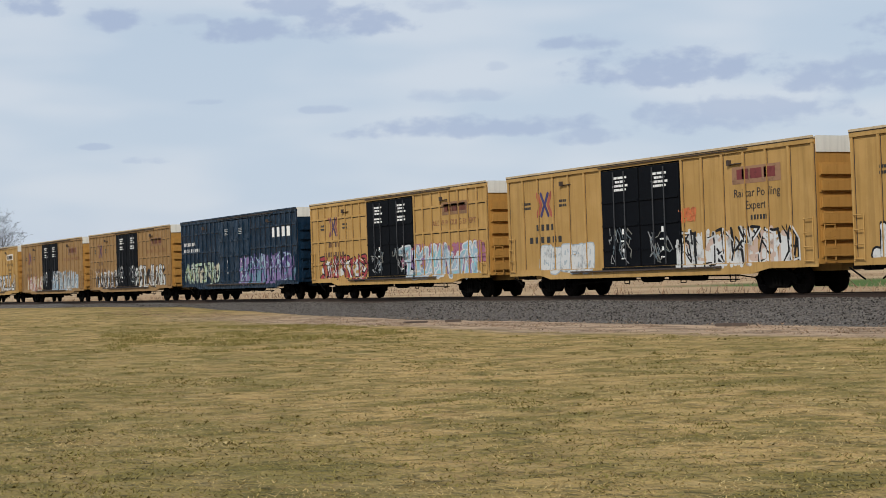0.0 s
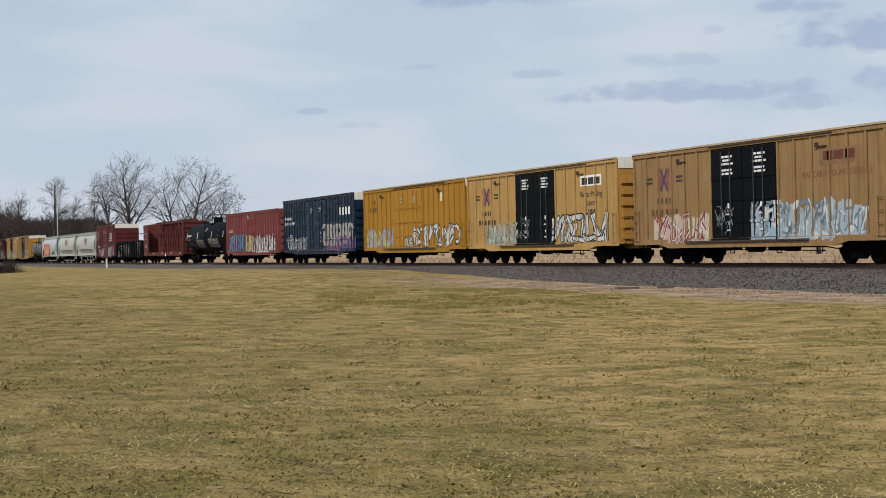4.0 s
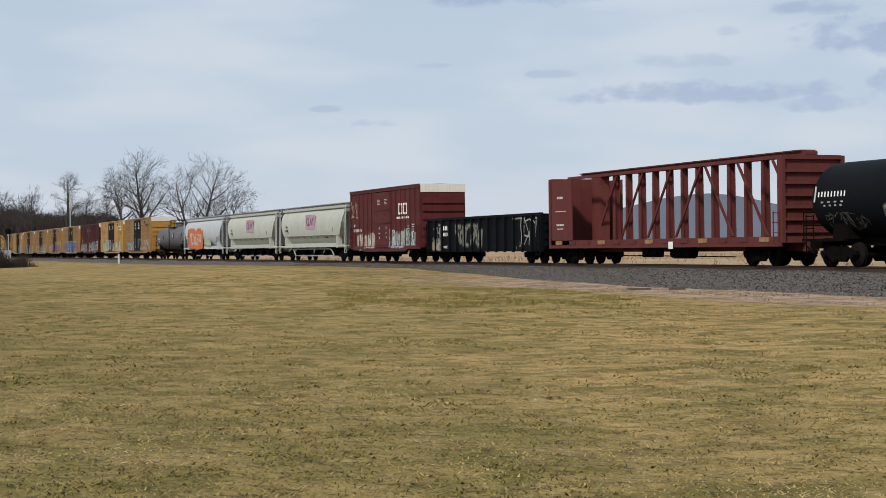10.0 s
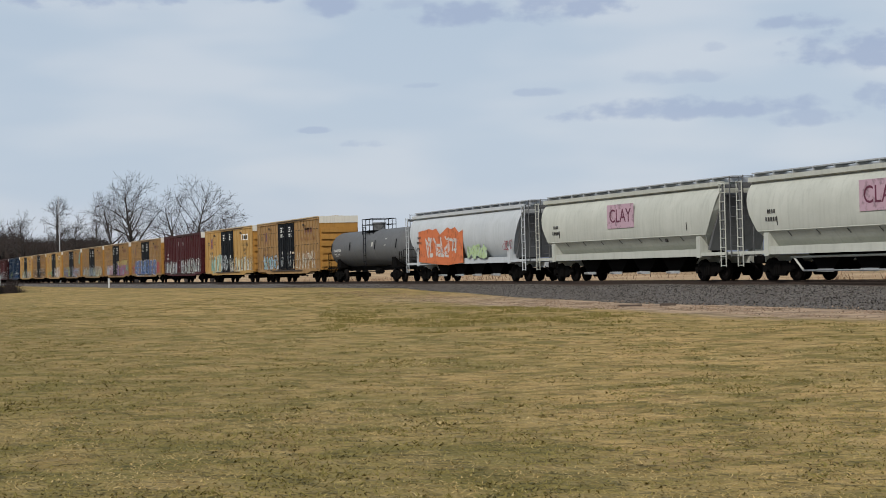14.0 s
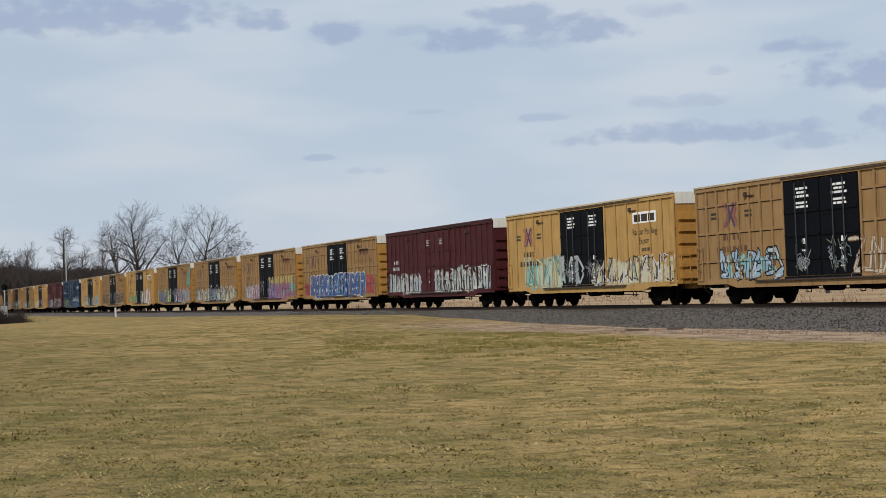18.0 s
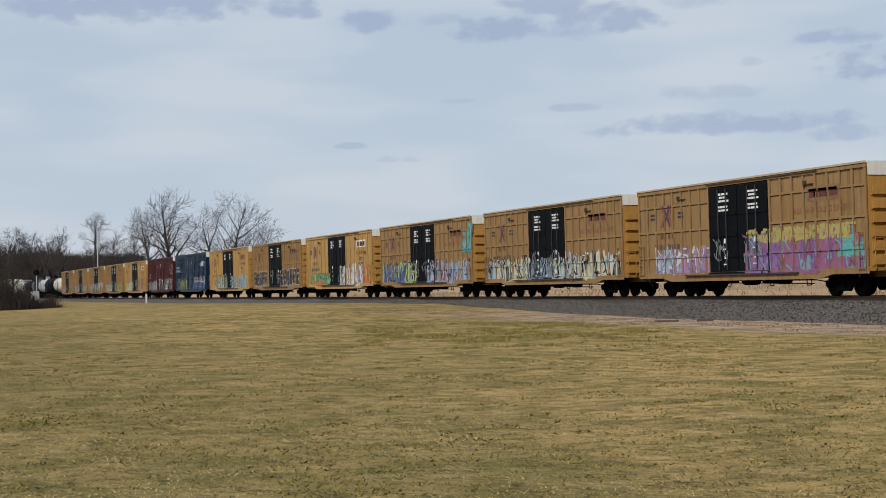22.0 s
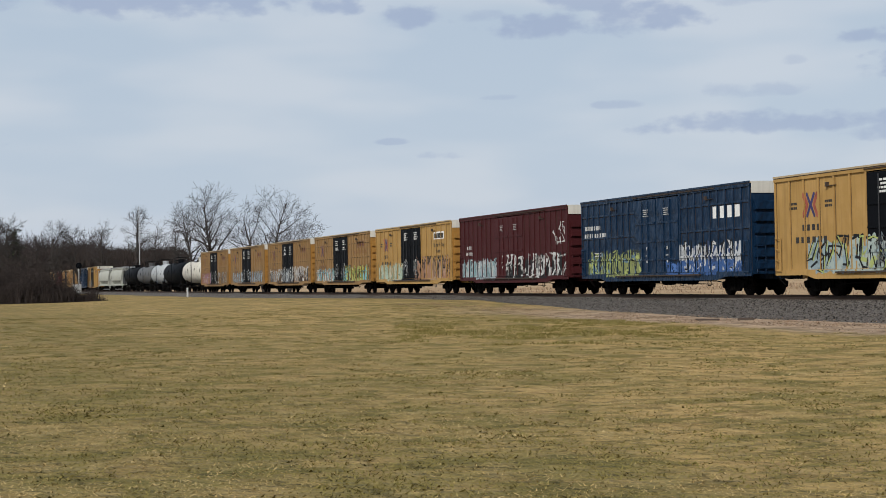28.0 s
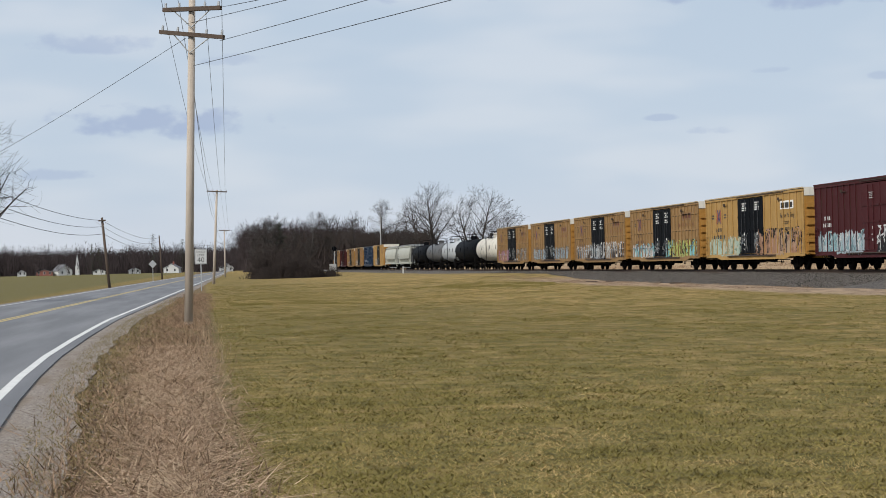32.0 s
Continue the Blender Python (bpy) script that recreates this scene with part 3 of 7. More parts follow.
def wheel_fill(b):
    b.tube((0, -0.07, 0), (0, 0.06, 0), 0.455, 0.455, 20)
    b.tube((0, 0.06, 0), (0, 0.09, 0), 0.485, 0.485, 20)
    b.tube((0, -0.12, 0), (0, -0.07, 0), 0.16, 0.2, 12)
    for k in range(8):
        a = k * math.pi / 4
        b.tube((0.3 * math.cos(a), -0.075, 0.3 * math.sin(a)), (0.3 * math.cos(a), -0.069, 0.3 * math.sin(a)), 0.05, 0.05, 6)


def frame_fill(b):
    top = [(-1.15, 0.47), (-1.15, 0.62), (-0.75, 0.66), (-0.45, 0.80), (0.45, 0.80), (0.75, 0.66), (1.15, 0.62), (1.15, 0.47), (0.72, 0.46), (0.42, 0.20), (-0.42, 0.20), (-0.72, 0.46)]
    b.prism([(x, z) for x, z in top][::-1], -0.07, 0.07)
    for s in (-0.89, 0.89):
        b.tube((s, -0.13, 0.46), (s, 0.05, 0.46), 0.13, 0.13, 10)


def spring_fill(b):
    for s in (-0.16, 0.0, 0.16):
        b.tube((s, 0, 0.26), (s, 0, 0.58), 0.065, 0.065, 8)


def truck(parent, x, y=0.0):
    def body(b):
        b.box(-0.2, 0.2, -1.1, 1.1, 0.5, 0.72)
        for s in (-0.89, 0.89):
            b.tube((s, -0.9, 0.46), (s, 0.9, 0.46), 0.08, 0.08, 8)
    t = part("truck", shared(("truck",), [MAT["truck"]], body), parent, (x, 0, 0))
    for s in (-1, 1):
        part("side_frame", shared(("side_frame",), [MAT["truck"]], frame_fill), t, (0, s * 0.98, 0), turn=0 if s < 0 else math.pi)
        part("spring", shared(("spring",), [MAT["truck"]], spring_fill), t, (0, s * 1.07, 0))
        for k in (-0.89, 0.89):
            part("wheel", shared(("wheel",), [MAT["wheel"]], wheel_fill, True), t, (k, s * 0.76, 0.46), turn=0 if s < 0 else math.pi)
    return t


def coupler(parent, x, way):
    def fill(b):
        b.box(0, 0.55, -0.12, 0.12, 0.74, 1.0, bev=0.03)
        b.box(0.55, 0.86, -0.19, 0.16, 0.70, 1.04, bev=0.05)
        b.tube((0.1, -0.35, 0.80), (0.75, -0.3, 0.42), 0.03, 0.03, 6)
    part("coupler", shared(("coupler",), [MAT["truck"]], fill), parent, (x, 0, 0), turn=0 if way > 0 else math.pi)


def ladder(parent, x, y, z0, z1, w, mat, across="x", name="ladder"):
    def fill(b):
        n = max(2, int((z1 - z0) / 0.38))
        for s in (-w / 2, w / 2):
            b.tube((s, 0, z0), (s, 0, z1), 0.025, 0.025, 5)
        for k in range(n + 1):
            z = z0 + 0.05 + (z1 - z0 - 0.1) * k / n
            b.tube((-w / 2, -0.02, z), (w / 2, -0.02, z), 0.018, 0.018, 5)
    part(name, shared((name, z0, z1, w, mat.name), [mat], fill), parent, (x, y, 0), turn=0 if across == "x" else math.pi / 2)


def clipped(pts, xa, xb, za, zb):
    """A convex outline in x, z cut to a rectangle."""
    for k, lim, way in ((0, xa, 1), (0, xb, -1), (1, za, 1), (1, zb, -1)):
        out = []
        for p, q in zip(pts, pts[1:] + pts[:1]):
            dp, dq = way * (p[k] - lim), way * (q[k] - lim)
            if dp >= 0:
                out.append(p)
            if (dp > 0 > dq) or (dp < 0 < dq):
                t = dp / (dp - dq)
                out.append((p[0] + (q[0] - p[0]) * t, p[1] + (q[1] - p[1]) * t))
        pts = out
        if len(pts) < 3:
            return []
    return pts


def stroke(p, q, w0, w1=None):
    """A round-ended tapering stroke as a convex outline in x, z."""
    w1 = w0 if w1 is None else w1
    a = math.atan2(q[1] - p[1], q[0] - p[0])
    return [(c[0] + w * math.cos(a + radians(t0 + 45 * k)), c[1] + w * math.sin(a + radians(t0 + 45 * k))) for c, w, t0 in ((q, w1, -90), (p, w0, 90)) for k in range(5)]


def graffiti(parent, x0, x1, z0, z1, y, fill, line, glow=None, seed=1, cloud=None, style="wild", faces=(), coat=0):
    """Spray-painted lettering that cannot be read. It lies on the wall at y (or y(z) on a curved one) and on the faces that stand proud of it: (xa, xb, za, zb, y).
    Styles: bubble (fat swollen shapes), block (upright slabs), wild (sharp interlocked strokes), mural (a solid coat with dark line work over it), fine (the same in thinner lines), tag (thin line work), haze (soft faded drifts)."""
    r = random.Random(seed)
    h, w = z1 - z0, x1 - x0
    art = []      # (outline, material), from the lowest coat to the highest
    if style == "mural":
        # upright overlapping passes of paint, ragged at the top, in patches of two colours
        x, phase = x0, r.uniform(0, 6)
        while x < x1:
            crest = 0.80 + 0.09 * math.sin(x * 2.6 / h + phase) + 0.05 * math.sin(x * 7.1 / h) + r.uniform(-0.04, 0.04)
            turn_ = math.sin(x * 1.3 / h + 2 * phase) + r.uniform(-0.5, 0.5)
            if r.random() < 0.93:
                art.append((stroke((x, z0 + h * r.uniform(0.03, 0.10)), (x + h * r.uniform(-0.08, 0.16), z0 + h * crest), h * r.uniform(0.07, 0.10), h * r.uniform(0.04, 0.09)), 2 if turn_ > 0.55 else 1))
            x += h * r.uniform(0.08, 0.16)
        for _ in range(int(w / h * 7)):
            cx, cz = r.uniform(x0, x1), z0 + h * r.uniform(0.1, 0.8)
            art.append((stroke((cx, cz), (cx + h * r.uniform(-0.05, 0.3), cz + h * r.uniform(-0.1, 0.2)), h * r.uniform(0.03, 0.09)), r.choice((1, 2, 3))))
    elif cloud or style == "haze":
        for _ in range(int(w / h * 16) + 6):
            cx, cz = r.uniform(x0 + 0.05 * w, x1 - 0.05 * w), z0 + h * r.uniform(0.12, 0.80)
            art.append((stroke((cx, cz), (cx + h * r.uniform(-0.2, 0.2), cz + h * r.uniform(-0.12, 0.16)), h * r.uniform(0.05, 0.12)), 2))
    lean = r.uniform(-0.12, 0.22)
    cell = h * {"bubble": 0.72, "block": 0.80, "wild": 0.52, "mural": 0.36, "fine": 0.40, "tag": 0.5, "haze": 0.6}[style]
    n = max(2, round(w / cell))
    cell = w / n
    fat = h * {"bubble": 0.105, "block": 0.13, "wild": 0.070, "mural": 0.027, "fine": 0.034, "tag": 0.022, "haze": 0.08}[style]
    rim = {"bubble": 0.034 * h + 0.012, "block": 0.03 * h + 0.018, "wild": 0.042 * h + 0.012, "mural": 0.0, "fine": 0.020 * h + 0.008, "tag": 0.0, "haze": 0.012 * h}[style]
    body, shine, cuts = [], [], []
    for k in range(n):
        cx, foot, tall = x0 + cell * (k + 0.5), z0 + h * (0.5 - 0.5 * r.uniform(0.72, 0.98)), h * r.uniform(0.80, 0.98)
        hw = cell * (0.5 if style in ("bubble", "block") else r.uniform(0.5, 0.85)) - (fat * 0.85 if style in ("bubble", "block") else 0)
        hw = max(hw, 0.12 * cell)

        def at(u, v):
            return (cx + hw * u + lean * (v - 0.5) * tall, min(z1 - fat * 0.6, max(z0 + fat * 0.6, foot + tall * v)))
        path = []
        if style in ("bubble", "block"):
            # a ring or an arch of thick strokes with a bar across it
            loop = [(-1, 0.1), (-1, 0.5), (-1, 0.9), (0.1, 0.95), (1, 0.9), (1, 0.5), (1, 0.1), (0, 0.06)]
            gap = r.randrange(len(loop) * 2)
            loop = loop[gap % 8:] + loop[:gap % 8]
            loop = [(u + r.uniform(-0.18, 0.18), v + r.uniform(-0.06, 0.06)) for u, v in loop]
            path += list(zip(loop[:-1], loop[1:])) + ([(loop[-1], loop[0])] if gap < 6 else [])
            path.append(((-0.9, 0.5 + r.uniform(-0.08, 0.08)), (0.8, 0.5 + r.uniform(-0.1, 0.1))))
            if hw > fat:
                path.append(((r.uniform(-0.5, 0.5), 0.1), (r.uniform(-0.5, 0.5), 0.9)))
        else:
            # a short wander over a lattice, so that strokes meet in corners
            gx, gz = r.choice((0, 1)), r.choice((0, 3))
            for _ in range(6 if style == "mural" else 6 if style in ("wild", "fine") else 8):
                mx, mz = gx, gz
                while (mx, mz) == (gx, gz):
                    mx, mz = max(0, min(2, gx + r.choice((-1, 0, 0, 1, 1)))), max(0, min(3, gz + r.choice((-1, -1, 0, 0, 1, 1, 2, -2) if style == "mural" else (-3, -2, -1, 0, 1, 2, 3))))
                path.append(((gx - 1 + r.uniform(-0.2, 0.2), 0.05 + 0.3 * gz + r.uniform(-0.08, 0.08)), (mx - 1 + r.uniform(-0.2, 0.2), 0.05 + 0.3 * mz + r.uniform(-0.08, 0.08))))
                gx, gz = mx, mz
        for p, q in path:
            p, q = at(*p), at(*q)
            t = 1.0 if style in ("bubble", "block") else r.choice((0.55, 1.0, 1.5))
            body.append((p, q, fat, fat * t, k))
            if style == "mural":
                shine.append(stroke((p[0] + 0.05 * h, p[1] + 0.02 * h), (q[0] + 0.05 * h, q[1] - 0.04 * h), 0.024 * h)) if r.random() < 0.3 else None
            elif glow and r.random() < (0.25 if style == "block" else 0.5):
                a, c = r.uniform(0.1, 0.4), r.uniform(0.5, 0.9)
                shine.append(stroke((p[0] + (q[0] - p[0]) * a, p[1] + (q[1] - p[1]) * a + fat * 0.25), (p[0] + (q[0] - p[0]) * c, p[1] + (q[1] - p[1]) * c + fat * 0.25), fat * 0.30))
        if style in ("bubble", "block"):
            for _ in range(2):
                u, v = r.uniform(-0.6, 0.6), r.choice((0.28, 0.72))
                cuts.append(stroke(at(u, v), at(u + r.uniform(-0.3, 0.3), v + r.uniform(-0.1, 0.1)), 0.036 * h))
    # strokes overlap one another group by group: a whole shape, or a few strokes of a wild piece
    groups = [body[k:k + 2] for k in range(0, len(body), 2)] if style in ("wild", "fine") else [[e for e in body if e[4] == k] for k in range(n)]
    for group in groups:
        if rim:
            art += [(stroke(p, q, a + rim, c + rim), 0) for p, q, a, c, _ in group]
        art += [(stroke(p, q, a + (0.008 if style == "mural" else 0), c), 0 if style == "mural" else 1) for p, q, a, c, _ in group]
    art += [(o, 3) for o in shine] + [(o, 0) for o in cuts]
    for _ in range(int(w * 1.6)):
        # drips and stray flecks
        ax, az_ = r.uniform(x0, x1), z0 + h * r.uniform(0.02, 0.3)
        art.append((stroke((ax, az_), (ax + r.uniform(-0.02, 0.02), az_ - h * r.uniform(0.04, 0.16)), 0.012), r.choice((0, 1, 1))))
    b = B()
    for xa, xb, za, zb, fy in [(-99, 99, z0 - 0.2, z1 + 0.1, y), *faces]:
        for k, (o, m) in enumerate(art):
            o = clipped(o, xa, xb, za, zb)
            if o:
                b.quad([(u, (fy(v) if callable(fy) else fy) - 0.003 - 0.004 * coat - 0.00003 * k, v) for u, v in o], m)
    mats = [tint(line), tint(fill), tint(cloud or fill), tint(glow or fill)]
    part("graffiti", b.mesh("graffiti", mats), parent, label="spray-painted graffiti")["kind"] = "stuff"


PROUD = []     # faces of ribs and rails that stand before the wall being lettered: (xa, xb, za, zb, y)


def slab(b, x0, x1, z0, z1, y, mat=0):
    """A painted bar on the wall at y and on whatever stands proud of it."""
    b.box(x0, x1, y - 0.003, y + 0.001, z0, z1, mat)
    for xa, xb, za, zb, fy in PROUD:
        o = clipped([(x0, z0), (x1, z0), (x1, z1), (x0, z1)], xa, xb, za, zb)
        if o and fy < y:
            b.quad([(u, fy - 0.006, v) for u, v in o], mat)


def bars(parent, name, x, z, y, mat, rows, label=""):
    """Stencilled writing too small to read: rows of (width, height) bars."""
    b = B()
    for w, h, dz, n in rows:
        step = w / n
        full = 0.82 if h < 0.13 else 0.58
        for k in range(n):
            xa, tail = x - w / 2 + step * (k + 0.5 * (1 - full)), (0.0, 0.06, -0.05)[(k * 7 + n) % 3] * step
            slab(b, xa, xa + step * full + tail, z + dz - h / 2, z + dz + h / 2, y)
    part(name, b.mesh(name, [mat]), parent, label=label)["kind"] = "stuff"


NEAR = -1.53    # outer skin of the near wall


RAILS = (1.82, 3.0, 4.16)    # heights of the horizontal ribs on gridded walls


def boxcar(s0, half, side, end, roof, doors, ribs=True, rails=True, door_span=(-2.48, 2.48), top=4.95, label="", pieces=(), marks=None, endtop=None, posts=(9, 9), leaves=2):
    """A long boxcar: shell, roof, wall posts, double plug doors, ribbed ends, two trucks."""
    car = thing("boxcar", None, (s0, TRACK, RAIL), label, "boxcar", "cars of the freight train")
    CARS.append((car, s0))
    d0, d1 = door_span
    sm, em = MAT[side], MAT[end]

    def shell(b):
        b.box(-half, half, NEAR, -NEAR, 1.02, top, 0)
    part("body", shared(("body", half, side, top), [sm], shell), car)

    def roof_fill(b):
        b.loft([(NEAR - 0.03, top - 0.02), (-NEAR + 0.03, top - 0.02), (-NEAR + 0.03, top + 0.03), (0.0, top + 0.08), (NEAR - 0.03, top + 0.03)], -half - 0.03, half + 0.03)
        for k in range(13):
            x = -half + (k + 0.5) * 2 * half / 13
            b.loft([(NEAR, top + 0.03), (-NEAR, top + 0.03), (0.0, top + 0.12)], x - 0.06, x + 0.06)
    part("roof", shared(("roof", half, roof, top), [MAT["roofrim" if roof == "roofwhite" else roof]], roof_fill), car)
    # top chord and side sill on the near wall
    part("top_chord", shared(("top_chord", half, side, top), [sm], lambda b: b.box(-half, half, NEAR - 0.07, NEAR, top - 0.16, top - 0.03, bev=0.02)), car)
    rim = MAT["roofrim"] if roof == "roofwhite" and side not in ("blue", "midblue", "maroon", "deepred") else sm
    part("roof_edge", shared(("roof_edge", half, top, rim.name), [rim], lambda b: b.box(-half, half, NEAR - 0.095, NEAR - 0.03, top + 0.0, top + 0.075)), car, label="pale weathered edge of the roof")
    # rust and eave shade put into the colour of one thin strip
    part("rain_gutter", shared(("rain_gutter", half, top), [MAT["rust_shade"]], lambda b: b.box(-half, half, NEAR - 0.078, NEAR - 0.03, top - 0.03, top + 0.0)), car, label="dark strip below the roof edge, rust and shade in one colour")

    def sill(b):
        b.prism([(-half, 0.86), (-half + 2.4, 0.86), (-half + 3.2, 0.70), (half - 3.2, 0.70), (half - 2.4, 0.86), (half, 0.86), (half, 1.08), (-half, 1.08)], NEAR - 0.05, NEAR)
    part("side_sill", shared(("side_sill", half, side), [sm], sill), car)
    part("side_sill", shared(("back_sill", half, side), [sm], lambda b: b.box(-half, half, 1.40, 1.53, 0.86, 1.04)), car)
    part("centre_sill", shared(("centre_sill", half, side), [sm], lambda b: b.box(-half + 0.2, half - 0.2, -0.4, 0.4, 0.72, 1.04)), car)
    if ribs:
        def post_fill(b):
            # a pressed post, with rib shade and grime coloured into strips beside it
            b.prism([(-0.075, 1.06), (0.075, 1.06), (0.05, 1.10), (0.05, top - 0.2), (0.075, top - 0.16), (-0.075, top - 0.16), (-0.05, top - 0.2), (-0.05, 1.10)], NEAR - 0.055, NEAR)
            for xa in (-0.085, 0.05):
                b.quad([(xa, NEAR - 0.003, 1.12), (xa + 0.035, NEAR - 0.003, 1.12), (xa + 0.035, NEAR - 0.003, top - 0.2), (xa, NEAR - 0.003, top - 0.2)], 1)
        post = shared(("post", side, top), [sm, MAT["rust_shade"]], post_fill)
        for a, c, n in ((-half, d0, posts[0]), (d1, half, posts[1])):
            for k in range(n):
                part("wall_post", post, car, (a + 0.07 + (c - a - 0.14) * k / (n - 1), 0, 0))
    if rails:
        for a, c in ((-half, d0), (d1, half)):
            def rail_fill(b):
                b.box(0, c - a, NEAR - 0.045, NEAR, -0.045, 0.045, bev=0.015)
                # strip below the rail: its shade and grime put in as colour
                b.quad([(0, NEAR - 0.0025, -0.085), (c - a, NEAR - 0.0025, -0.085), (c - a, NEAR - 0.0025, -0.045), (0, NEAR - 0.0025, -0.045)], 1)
            bar = shared(("wall_rail", side, round(c - a, 3)), [sm, MAT["rust_shade"]], rail_fill)
            for z in RAILS:
                part("wall_rail", bar, car, (a, 0, z))
    # doors
    if doors:
        dm = MAT[doors]
        dw = (d1 - d0) / leaves

        def leaf(b):
            b.box(0.045, dw - 0.045, NEAR - 0.075, NEAR, 1.10, top - 0.22, bev=0.03)

        def rib(b):
            b.box(0.08, dw - 0.08, NEAR - 0.115, NEAR - 0.075, -0.05, 0.05, bev=0.02)

        def rod(b):
            b.tube((0, NEAR - 0.11, 1.15), (0, NEAR - 0.11, top - 0.3), 0.028, 0.028, 6)
            b.box(-0.05, 0.05, NEAR - 0.14, NEAR - 0.07, 1.9, 2.3)
        # black strips added for the shaded gap round each door leaf
        def gap_strip(b):
            for xa, xb in ((-0.05, 0.02), (dw - 0.02, dw + 0.05)):
                b.box(xa, xb, NEAR - 0.03, NEAR, 1.06, top - 0.14)
            b.box(-0.05, dw + 0.05, NEAR - 0.03, NEAR, top - 0.2, top - 0.14)
        for k in range(leaves):
            d = part("door", shared(("door", doors, dw, top), [dm], leaf), car, (d0 + k * dw, 0, 0), "plug door" if leaves == 2 else "sliding door")
            part("door_seal", shared(("door_seal", dw, top), [MAT["truck"]], gap_strip), d, label="black strip that puts in the shaded gap round the door")
            for z in (1.75, 2.65, 3.55):
                part("door_rib", shared(("door_rib", doors, dw), [dm], rib), d, (0, 0, z))
            for f in (0.36, 0.64) if leaves == 2 else ():
                part("lock_rod", shared(("lock_rod", doors, top), [MAT["door_iron"] if doors == "black" else dm], rod), d, (dw * f, 0, 0))
            part("door_rail", shared(("door_rail", doors, dw), [dm], lambda b: b.box(0, dw, NEAR - 0.13, NEAR, 0.98, 1.07)), d)
        if side in ("yellow", "tan", "gold", "blue", "midblue", "maroon"):
            part("door_track", shared(("door_track", half, d0, d1, top), [MAT["rust_shade"]], lambda b: b.box(d0 - 0.1, half - 3.2, NEAR - 0.12, NEAR - 0.02, top - 0.085, top - 0.05)), car, label="dark rusty door track")
            part("door_track", shared(("low_track", half, d0, d1), [MAT["rust_shade"]], lambda b: b.box(max(d0 - 2.2, -half + 1), min(d1 + 2.2, half - 1), NEAR - 0.15, NEAR - 0.05, 0.93, 0.99)), car, label="dark rusty door track")
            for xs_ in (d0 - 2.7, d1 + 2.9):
                part("door_stop", shared(("door_stop",), [MAT["rust_shade"]], lambda b: b.box(-0.12, 0.5, NEAR - 0.09, NEAR, 4.40, 4.425) or b.box(-0.18, -0.06, NEAR - 0.12, NEAR, 4.38, 4.56)), car, (xs_, 0, 0))
    # ends with horizontal ribs
    end_mesh = shared(("end_wall", end, top), [em], lambda b: b.box(0, 0.05, NEAR + 0.02, -NEAR - 0.02, 0.95, top - 0.02))
    rib_mesh = shared(("end_rib", end), [em], lambda b: b.loft([(NEAR + 0.10, -0.21), (-NEAR - 0.10, -0.21), (-NEAR - 0.10, 0.21), (NEAR + 0.10, 0.21)], 0, 0.04) or b.loft([(NEAR + 0.14, -0.17), (-NEAR - 0.14, -0.17), (-NEAR - 0.14, 0.15), (NEAR + 0.14, 0.15)], 0.04, 0.11))
    for x, t in ((half, 0.0), (-half, math.pi)):
        e = part("end_wall", end_mesh, car, (x, 0, 0), turn=t)
        for k in range(6):
            part("end_rib", rib_mesh, e, (0.05, 0, 1.35 + k * 0.52))
        part("end_cap", shared(("end_cap", endtop or roof, top), [MAT[endtop or roof]], lambda b: b.box(0.05, 0.09, NEAR + 0.0, -NEAR, top - 0.46, top + 0.06)), e, label="pale panel at the top of the end")
        coupler(car, x, 1 if t == 0 else -1)
    for x in (-half + 2.55, half - 2.55):
        truck(car, x)
    ladder(car, half - 0.32, NEAR - 0.09, 1.0, 2.45, 0.42, sm)
    ladder(car, -half + 0.32, NEAR - 0.09, 1.0, 2.45, 0.42, sm)
    ladder(car, half + 0.13, NEAR + 0.4, 1.0, 2.6, 0.42, em, "y")

    def gear(b):
        b.tube((-4.6, -0.75, 0.72), (4.6, -0.75, 0.66), 0.03, 0.03, 5)
        b.tube((-1.2, -0.6, 0.68), (-0.2, -0.6, 0.68), 0.2, 0.2, 10)
        b.box(0.7, 1.5, -0.9, -0.4, 0.55, 0.9)
        b.tube((4.6, -0.75, 0.66), (5.6, -0.5, 0.5), 0.025, 0.025, 5)
        # pull rod, hangers and steps on the near side
        b.tube((-5.4, -1.25, 0.48), (-1.6, -1.25, 0.60), 0.022, 0.022, 5), b.tube((-1.6, -1.25, 0.60), (5.2, -1.25, 0.52), 0.022, 0.022, 5)
        for x in (-4.9, -1.6, 1.9, 4.7):
            b.tube((x, -1.25, 0.46), (x, -1.25, 0.95), 0.02, 0.02, 5), b.tube((x + 0.3, -1.25, 0.46), (x + 0.3, -1.25, 0.95), 0.02, 0.02, 5), b.tube((x, -1.25, 0.46), (x + 0.3, -1.25, 0.46), 0.02, 0.02, 5)
        b.box(-2.9, -1.9, -1.2, -0.5, 0.56, 0.86, bev=0.05), b.tube((2.2, -1.0, 0.66), (3.0, -1.0, 0.66), 0.16, 0.16, 8)
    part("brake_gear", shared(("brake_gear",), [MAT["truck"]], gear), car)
    faces = [(d0 + 0.05, d1 - 0.05, 1.1, top - 0.25, NEAR - 0.075), (-half + 3.2, half - 3.2, 0.72, 1.06, NEAR - 0.05)] if doors else []
    if doors:
        faces += [(d0 + 0.1, d1 - 0.1, z - 0.05, z + 0.05, NEAR - 0.115) for z in (1.75, 2.65)] + [(d0, d1, 0.98, 1.07, NEAR - 0.13)]
    for a, c, n in ((-half, d0, posts[0]), (d1, half, posts[1])):
        if ribs:
            faces += [(a + 0.07 + (c - a - 0.14) * k / (n - 1) - 0.05, a + 0.07 + (c - a - 0.14) * k / (n - 1) + 0.05, 1.1, top - 0.2, NEAR - 0.055) for k in range(n)]
